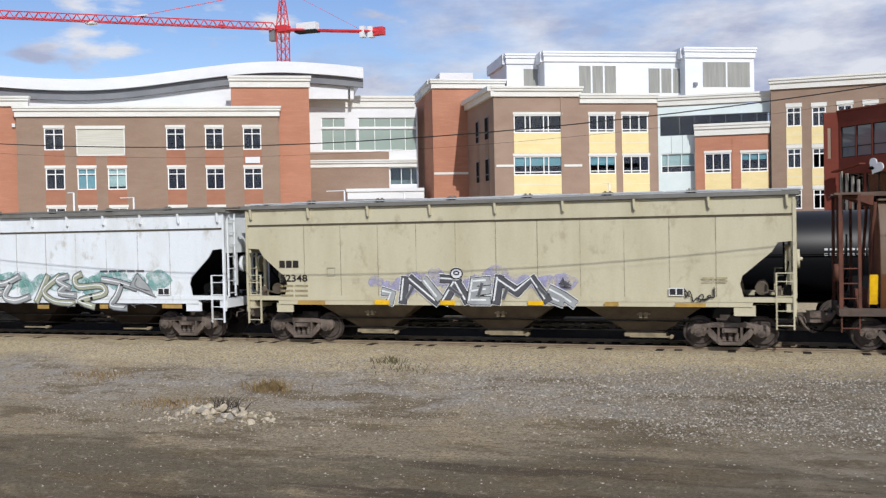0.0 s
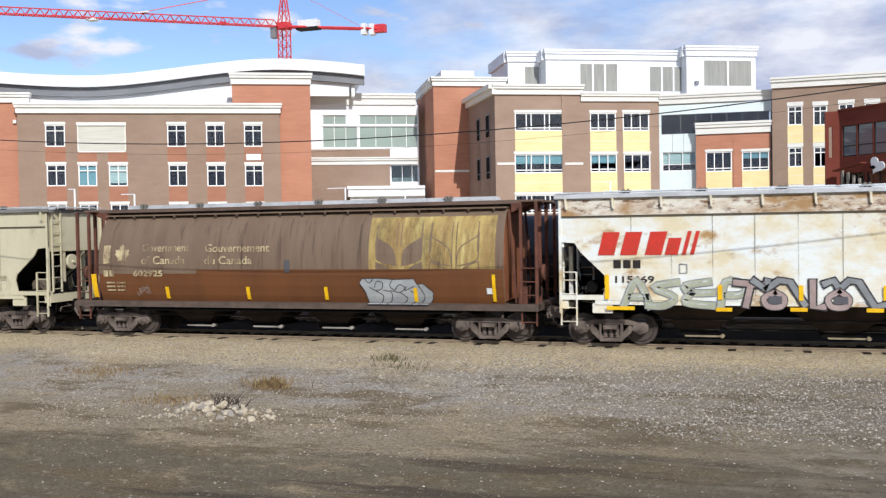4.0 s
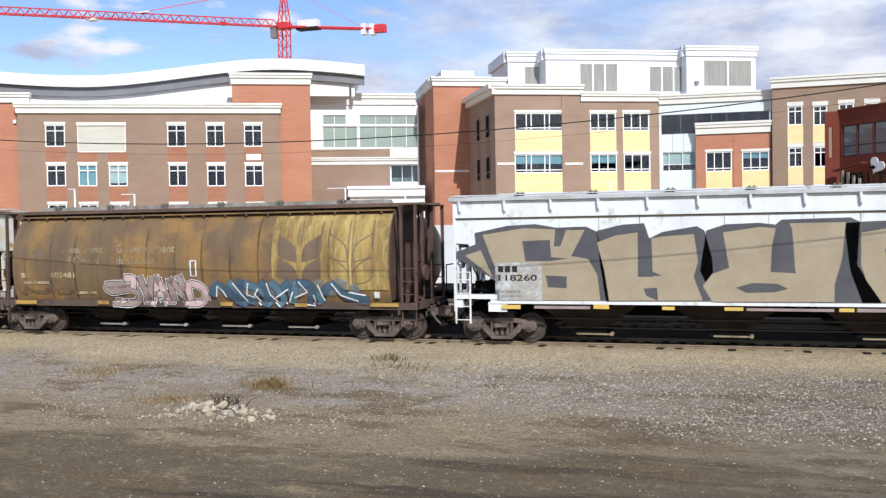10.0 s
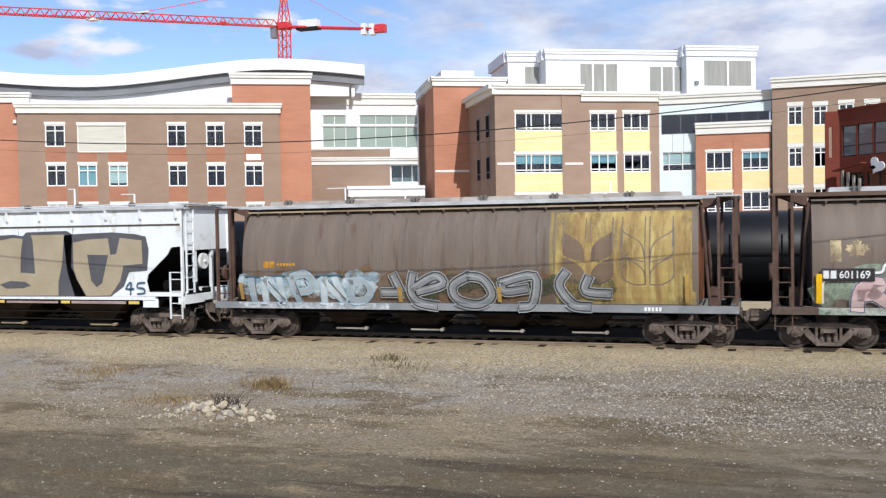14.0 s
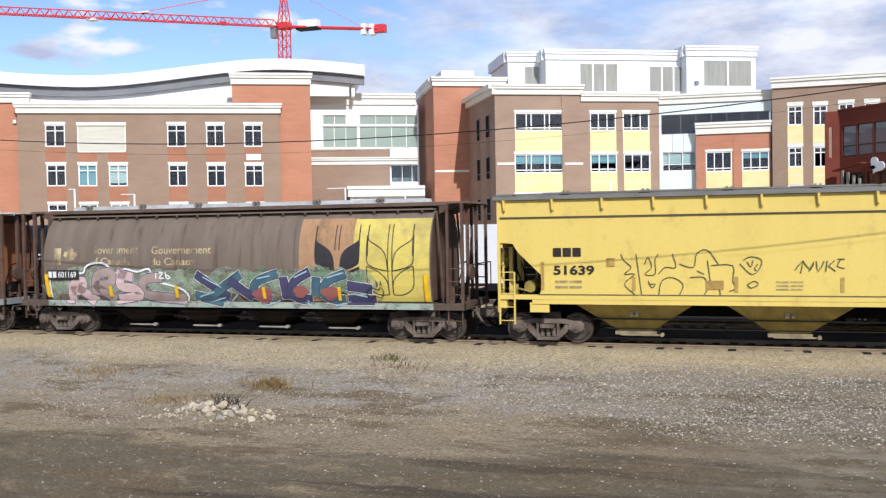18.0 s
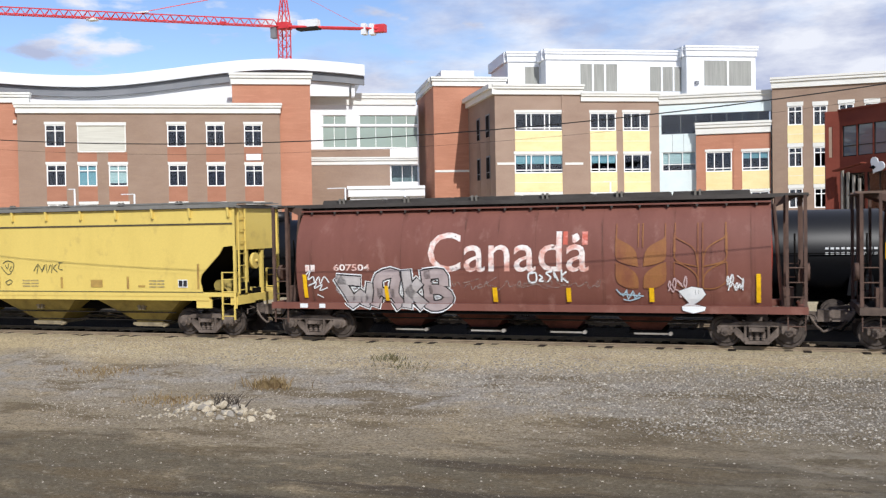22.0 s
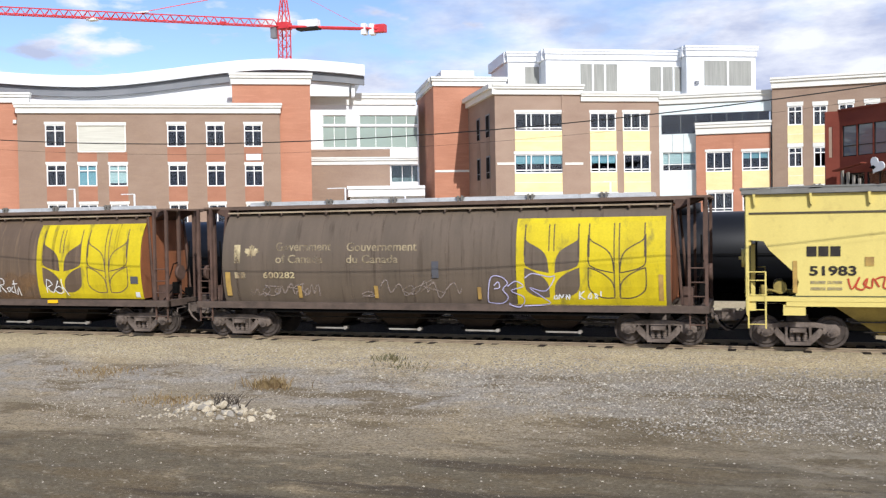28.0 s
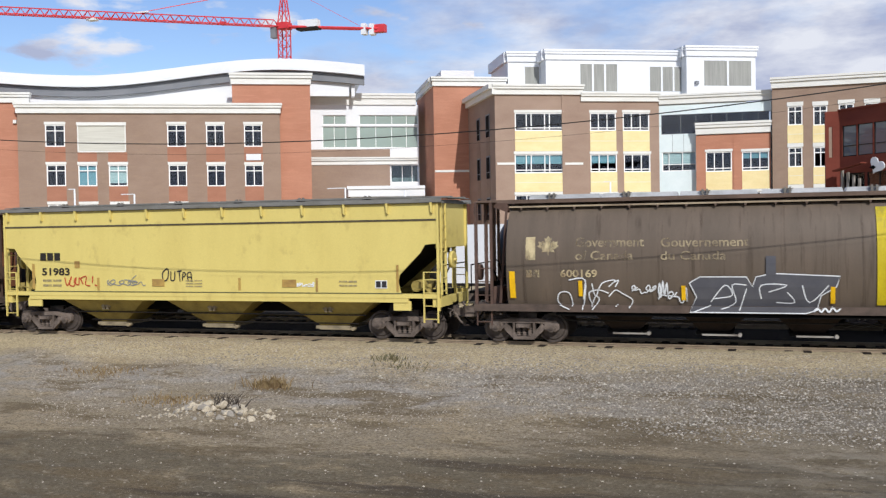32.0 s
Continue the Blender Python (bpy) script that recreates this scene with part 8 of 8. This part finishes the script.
fan_word(c, (-5.47, -3.44, 2.96, 3.25), (-5.48, -3.74, 2.55, 2.83), (-2.87, -0.42, 2.93, 3.22), (-2.88, -1.06, 2.54, 2.81), INK_FAINT)
bars(c, (-7.03, -6.62, 2.04, 2.25), 2, INK_CREAM)
words(c, "600282", (-5.95, -4.76, 2.04, 2.26), INK_CREAM, bold=0.02)
leaf_logo(c, (2.85, 7.38, 1.23, 3.90), WHEAT_NEW, WHEAT_INK, BROWN_DARK)
line_art(c, (1.86, 1.16), "0.4,2 1.6,9 5,9.4 7,7.4 5.4,5.4 7,3 5,1 1,1.2 0.4,2 / 2.6,6.6 4,7.8 4.4,6 2.6,5.6 / 7,6.4 9.6,8 12,6.4 8,5 12,3 11,0 7,1 / 12.6,9 15,10.4 20,9.4 22,9.4 19,5 14,6 18,3 20,1 12.4,0.4", S_LILAC, 0.03, "graffiti_line")
line_art(c, (3.95, 1.36), "1,1.6 0.6,0.6 1.6,0.6 1.4,1.8 / 2,0.4 2.4,2 3,0.8 3.6,2 / 4.4,0.4 4.4,2 5.4,0.4 5.4,2 / 8.4,0.4 8.6,3 / 10,3 8.6,1.6 10.2,0.4 / 11,1 12,2.6 12,0.6 11,1 / 13,0.8 14,1.6 13,2.4 14,0.6 / 15,1.4 15,3", S_WHITE, 0.035, sharp=2)
scrawl(c, (-2.37, 1.06, 1.40, 2.01), 115, 6, M_FAINT, 0.035)
scrawl(c, (-6.47, -3.89, 1.43, 1.91), 117, 8, M_FAINT, 0.04)
patch(c, (0.09, 0.32, 2.06, 2.59), S_SLATE, "stencil")
patches(c, [(-7.39, -7.20, 1.44, 2.25), (-4.67, -4.54, 1.38, 1.79), (-1.92, -1.79, 1.39, 1.80), (1.58, 1.70, 1.38, 1.77), (7.17, 7.31, 1.38, 2.17)], STRIP_FADED)

c = yellow_car(191.68, 17.16, 14.3, YELLOW_PALE, "faded yellow covered hopper wagon with red and black tags")
bars(c, (-6.93, -6.04, 2.68, 2.96), 3, INK_BLACK, 0.18)
words(c, "51983", (-6.86, -5.63, 2.13, 2.41), INK_BLACK, bold=0.03)
bars(c, (-6.83, -6.00, 1.73, 1.99), 2, INK_TINY, 0.12, rows=2)
patch(c, (-5.41, -5.18, 2.41, 2.66), STRIP_FADED, "stencil")
line_art(c, (-5.85, 1.66), "0,4 1,1 3,4.4 2,1.6 4,1 5,4 4,2.4 6,1.4 6.4,4 8,1.6 7,3.6 9.4,4.4 9,1.6 11,1 / 12,2 12.2,4.6 / 13,1.4 14,1", S_RED, 0.045)
scrawl(c, (-4.01, -2.39, 1.78, 2.21), 123, 6, S_GREY, 0.03)
line_art(c, (-1.75, 1.88), "2.4,5 0.6,3.4 1,0.8 2.6,1.4 3,4.4 2,5 / 4,4 4,1 5.4,1.2 5.6,4 / 6.4,4 8.4,4.2 / 7.4,4 7.6,0.6 / 8.6,0.8 9,3.6 10,3 9,2 / 11,0.6 10.6,3 12,3.6 12.4,0.4 / 10.8,2 12.2,2", S_BLACK, 0.045)
patches(c, [(-7.30, -7.18, 1.65, 2.56), (-4.45, -4.34, 1.61, 2.06), (1.31, 1.41, 1.63, 2.05), (4.22, 4.31, 1.60, 2.05), (7.09, 7.18, 1.61, 2.48)], STRIP_FADED)
patches(c, [(-2.13, -1.62, 1.75, 2.01), (2.98, 3.51, 1.74, 2.00)], STRIP_FADED)
bars(c, (-0.76, -0.10, 1.74, 1.98), 2, INK_TINY, 0.12, rows=3)
bars(c, (5.07, 5.72, 1.78, 1.97), 2, INK_TINY, 0.12, rows=2)
scrawl(c, (3.54, 4.17, 1.72, 1.94), 127, 4, S_WHITE, 0.03)
plate(c, (6.36, 6.78, 1.72, 1.98))
patch(c, (-7.3, 7.3, 1.545, 1.57), S_DKGREEN, "sill_line")

c = old_round(209.95, 17.2, 14.2, BROWN_DARK, "grey-brown cylindrical hopper wagon with white outlined graffiti")
maple(c, (-6.90, -6.60, 2.62, 3.32), (-6.51, -5.86, 2.74, 3.35), INK_CREAM)
fan_word(c, (-5.35, -3.30, 3.00, 3.29), (-5.36, -3.62, 2.61, 2.88), (-2.81, -0.33, 2.98, 3.26), (-2.82, -0.96, 2.60, 2.86), INK_FAINT)
bars(c, (-6.89, -6.47, 2.08, 2.31), 2, INK_CREAM)
words(c, "600169", (-5.82, -4.69, 2.08, 2.32), INK_CREAM, bold=0.02)
leaf_logo(c, (3.05, 7.4, 1.3, 4.05), WHEAT_NEW, WHEAT_INK, BROWN_DARK)
line_art(c, (-5.96, 1.1), "4,0 0.5,2 1,5 4,5 5,1 / 4,9 9,9 8,0 / 9,8 8.2,3 / 11,8 12,4 14,8 18,9 16,7 / 11,1 10,5 13,6 16,5 / 11,0 13,3 12,4 11,2 / 16,4 18,6 20,5 23,3 22,0.6 / 17,8 19,9 18,7 / 18,1 18.6,1.6", S_WHITE, 0.035, "graffiti_line")
throwup(c, (-2.2, 1.06), "2,8.6 5,10.4 18,10.4 19.6,7.6 20.6,10.4 25,11.4 43,10.6 42,7.6 38,5 37,1 34,0 2,0 4,4.4", "8,3 12,8 14,5 9,4 / 11,1 15,3 14,8 18,8 / 22,4 22,8 29,8 24,6 / 26,3 31,3 29,6 / 33,8 35,3 40,8 / 18,7 16,0.6 / 3,0 8,2", S_SLATE, S_WHITE, 0.3, label="dark graffiti with white outline")
line_art(c, (1.4, 1.05), "0,0.6 1,1.6 2,0.6 3,1.6 4,0.6 5,1.8 6,0.8 7,1.6", S_WHITE, 0.05)
scrawl(c, (-3.67, -2.97, 1.60, 1.93), 135, 4, S_WHITE, 0.035)
scrawl(c, (-2.89, -2.08, 1.35, 2.00), 137, 4, S_WHITE, 0.04)
patch(c, (0.13, 0.40, 2.15, 2.70), S_SLATE, "stencil")
patches(c, [(-7.42, -7.24, 1.43, 2.27), (-5.27, -5.15, 1.50, 1.98), (-2.23, -2.11, 1.40, 1.84), (1.85, 1.97, 1.34, 1.82)], STRIP_YELLOW)


# ---- tank wagons standing on the far track, trailer behind them ----
def tank_car(x0, x1):
    ob = thing("tank_car", pose((x0 + x1) / 2, FAR_Y, 0), "glossy black tank wagon parked on the far track", "tank car", "parked tank cars")
    L = (x1 - x0) / 2
    g = Geo()
    seg, R, zc = 40, 1.5, 2.55
    prof = [(-L + 0.9, 0.0), (-L + 0.93, 0.55), (-L + 1.05, 1.05), (-L + 1.25, 1.36), (-L + 1.5, R), (L - 1.5, R), (L - 1.25, 1.36), (L - 1.05, 1.05), (L - 0.93, 0.55), (L - 0.9, 0.0)]
    n = len(prof)
    g.add([(x, r * math.cos(k * math.tau / seg), zc + r * math.sin(k * math.tau / seg)) for x, r in prof for k in range(seg)],
          [(i * seg + k, i * seg + (k + 1) % seg, (i + 1) * seg + (k + 1) % seg, (i + 1) * seg + k) for i in range(n - 1) for k in range(seg)], True)
    part("tank", g, TANK_BLACK, ob)
    for k in range(11):
        for r in range(2):
            a = L - 3.3 + 0.17 * k
            part("lettering", Geo().box(a, a + 0.11, -1.506, -1.49, 2.68 - 0.17 * r, 2.75 - 0.17 * r), S_WHITE, ob)
    part("reflector", Geo().box(L - 1.42, L - 1.32, -1.47, -1.40, 2.35, 2.9), STRIP_YELLOW, ob)
    part("dome", Geo().cyl((0, 0, zc + R - 0.1), (0, 0, zc + R + 0.35), 0.55, 20), TANK_BLACK, ob)
    part("centre_sill", Geo().box(-L, L, -0.35, 0.35, 0.8, 1.12), UNDER, ob)
    for s in (-1, 1):
        part("end_platform", Geo().box(*sorted((s * (L - 1.3), s * L)), -1.4, 1.4, 1.1, 1.2), UNDER, ob)
        part("saddle", Geo().prism([(s * (L - 2.6), 1.1), (s * (L - 1.7), 1.1), (s * (L - 1.8), 1.9), (s * (L - 2.5), 1.9)], -1.3, 1.3), TANK_BLACK, ob)
        part("handrail", Geo().tube([(s * (L - 0.1), -1.4, 1.2), (s * (L - 0.1), -1.4, 2.2), (s * (L - 0.1), 1.4, 2.2), (s * (L - 0.1), 1.4, 1.2)], 0.025, 6), UNDER, ob)
        part("coupler", shared("coupler", coupler_geo, TRUCK_STEEL), None, ob, at=pose(s * L, 0, 0, 0, 0, 0 if s > 0 else 180))
        bogie(ob, s * (L - 2.1))
        part("side_rail", Geo().cyl((-L + 1.6, s * 1.58, 2.55), (L - 1.6, s * 1.58, 2.55), 0.02, 6), UNDER, ob)
    return ob


for x0 in (-61.0, -44.2, -27.4, -10.6, 6.3, 23.2):
    tank_car(x0, x0 + 16.0)

t = thing("box_trailer", pose(-15.5, 46, ground_z(-15.5, 46)), "white box trailer parked behind the tank wagons", "trailer")
part("box_body", Geo().box(-6.5, 6.5, -1.25, 1.25, 1.1, 3.95), WHITE_PANEL, t)
part("floor_rail", Geo().box(-6.4, 6.4, -1.2, 1.2, 0.95, 1.095), DARK_STEEL, t)
for x in (-5.2, -4.1):
    for y in (-1.0, 1.0):
        part("tyre", Geo().cyl((x, y - 0.14, 0.5), (x, y + 0.14, 0.5), 0.5, 18), WIRE, t)
for x in (4.2,):
    part("landing_leg", Geo().box(x - 0.08, x + 0.08, -0.9, -0.75, 0, 0.95).box(x - 0.08, x + 0.08, 0.75, 0.9, 0, 0.95), DARK_STEEL, t)


# ---- rubble, weeds ----
def rubble():
    """A heap of pale broken stones: large ones on top, small ones strewn in front."""
    rnd = random.Random(8)
    cx, cy = -12.1, 19.5
    z0 = ground_z(cx, cy) - 0.2
    heap = thing("rubble_heap", pose(cx, cy, z0), "heap of pale broken stones on the gravel", "rubble")
    made = []
    for k in range(10):
        bm = bmesh.new()
        bmesh.ops.create_icosphere(bm, subdivisions=2, radius=1)
        cut = [(Vector((rnd.gauss(0, 1), rnd.gauss(0, 1), rnd.gauss(0, 1))).normalized(), rnd.uniform(0.35, 0.72)) for _ in range(11)]
        for v in bm.verts:
            for n, d in cut:
                over = v.co.dot(n) - d
                if over > 0:
                    v.co -= n * over
            v.co.x *= 1.2
            v.co.z *= 0.8
        me = bpy.data.meshes.new("stone")
        bm.to_mesh(me)
        bm.free()
        me.materials.append((STONE_PALE, STONE_GREY, STONE_PALE)[k % 3])
        made.append(me)
    for i in range(230):
        if i < 75:
            x, y, r = rnd.gauss(0.1, 0.58), rnd.gauss(0.12, 0.27), rnd.uniform(0.05, 0.15)
        elif i < 175:
            x, y, r = rnd.gauss(0.05, 0.85), rnd.gauss(-0.02, 0.4), rnd.uniform(0.025, 0.07)
        else:
            x, y, r = rnd.gauss(-0.75, 0.45), rnd.gauss(-0.5, 0.2), rnd.uniform(0.02, 0.045)
        z = ground_z(cx + x, cy + y) - z0 + (0.1 * math.exp(-(x / 0.6) ** 2 - ((y - 0.12) / 0.22) ** 2) if i < 75 else 0)
        s = part("stone", made[i % 10], None, heap)
        s.matrix_basis = pose(x, y, z + r * 0.2, rnd.uniform(-40, 40), rnd.uniform(-40, 40), rnd.uniform(0, 360)) @ Matrix.Scale(r, 4)


STONE_GREY = surf("grey_stone", rgb("9d968a"), rgb("857e73"), (4, 4, 4), 0.35, 0.65, rough=0.9, bump=0.3)
rubble()


def tuft(x, y, n, h, spread, material, label, seed):
    """A tuft of blades or dry stalks."""
    rnd = random.Random(seed)
    g = Geo()
    for i in range(n):
        a, l = rnd.uniform(0, 6.28), h * rnd.uniform(0.5, 1.1)
        px, py = rnd.gauss(0, spread), rnd.gauss(0, spread * 0.5)
        lean = rnd.uniform(0.2, 1.5) * l
        w = 0.012
        b = ground_z(x + px, y + py) - ground_z(x, y)
        p = [(px, py, b - 0.02), (px + math.cos(a) * lean * 0.4, py + math.sin(a) * lean * 0.4, b + l * 0.6), (px + math.cos(a) * lean, py + math.sin(a) * lean, b + l)]
        g.add([(p[0][0] - w, p[0][1], p[0][2]), (p[0][0] + w, p[0][1], p[0][2]), (p[1][0] + w, p[1][1], p[1][2]), (p[1][0] - w, p[1][1], p[1][2]), p[2]], [(0, 1, 2, 3), (3, 2, 4)])
    ob = thing("weed_tuft", pose(x, y, ground_z(x, y)), label, "weeds", "weeds on the gravel")
    tagged(part("foliage", g, material, ob), label, kind="stuff")


DRY = surf("dry_grass", rgb("94805a"), rgb("765f42"), (8, 8, 8), 0.4, 0.6, rough=0.9)
GREY_STALK = surf("grey_dead_stalks", rgb("544b42"), rgb("3b342e"), (8, 8, 8), 0.4, 0.6, rough=0.9)
GREEN_WEED = surf("dusty_green_weed", rgb("5c5a40"), rgb("6a6044"), (8, 8, 8), 0.4, 0.6, rough=0.9)

for i, (x, y, n, h, spread, mat, label) in enumerate((
        (-18.30, 23.54, 160, 0.13, 0.7, DRY, "dry straw-coloured grass tuft on gravel"),
        (-12.05, 19.95, 44, 0.42, 0.2, GREY_STALK, "grey dead stalks beside the rubble"),
        (-12.3, 22.6, 170, 0.34, 0.3, DRY, "dry straw-coloured grass tuft on gravel"),
        (-9.50, 25.09, 60, 0.10, 0.5, GREEN_WEED, "low dusty green weeds on gravel"),
        (-10.19, 25.78, 50, 0.22, 0.3, GREEN_WEED, "low dusty green weeds on gravel"),
        (-14.18, 20.73, 190, 0.11, 0.55, DRY, "dry straw-coloured grass tuft on gravel"),
        (0.85, 30.29, 30, 0.12, 0.5, GREY_STALK, "grey dead stalks beside the ballast"))):
    tuft(x, y, n, h, spread, mat, label, 40 + i)


# ---- ties of the near track: the rows of one stretch, bedded in the ballast ----
TIE_MESH = Geo().box(-0.115, 0.115, -1.3, 1.3, -0.27, -0.098).mesh("tie", TIE_WOOD)
for tr in (TRACK, TRACK_FAR):
    for i in range(90 if tr is TRACK else 60):
        part("tie", TIE_MESH, None, tr, at=pose(-32 + 0.52 * i, 0.03 * math.sin(i * 2.3), 0.012 * math.sin(i * 1.7), 0, 0, 0.8 * math.sin(i * 3.1)))


def motions():
    """Every car rolls towards -x; its wheelsets turn on their bogies."""
    times = [i * 0.5 for i in range(65)]
    spins = [i * 0.1 for i in range(321)]
    for ob, wheels in MOVERS:
        x = ob.location.x
        walk(ob, [(t, pose(x - run(t), TRACK_Y, 0)) for t in times])
        for w, ax in wheels:
            walk(w, [(t, pose(ax, 0, WHEEL_R, 0, -math.degrees(run(t) / WHEEL_R), 0)) for t in spins])


motions()
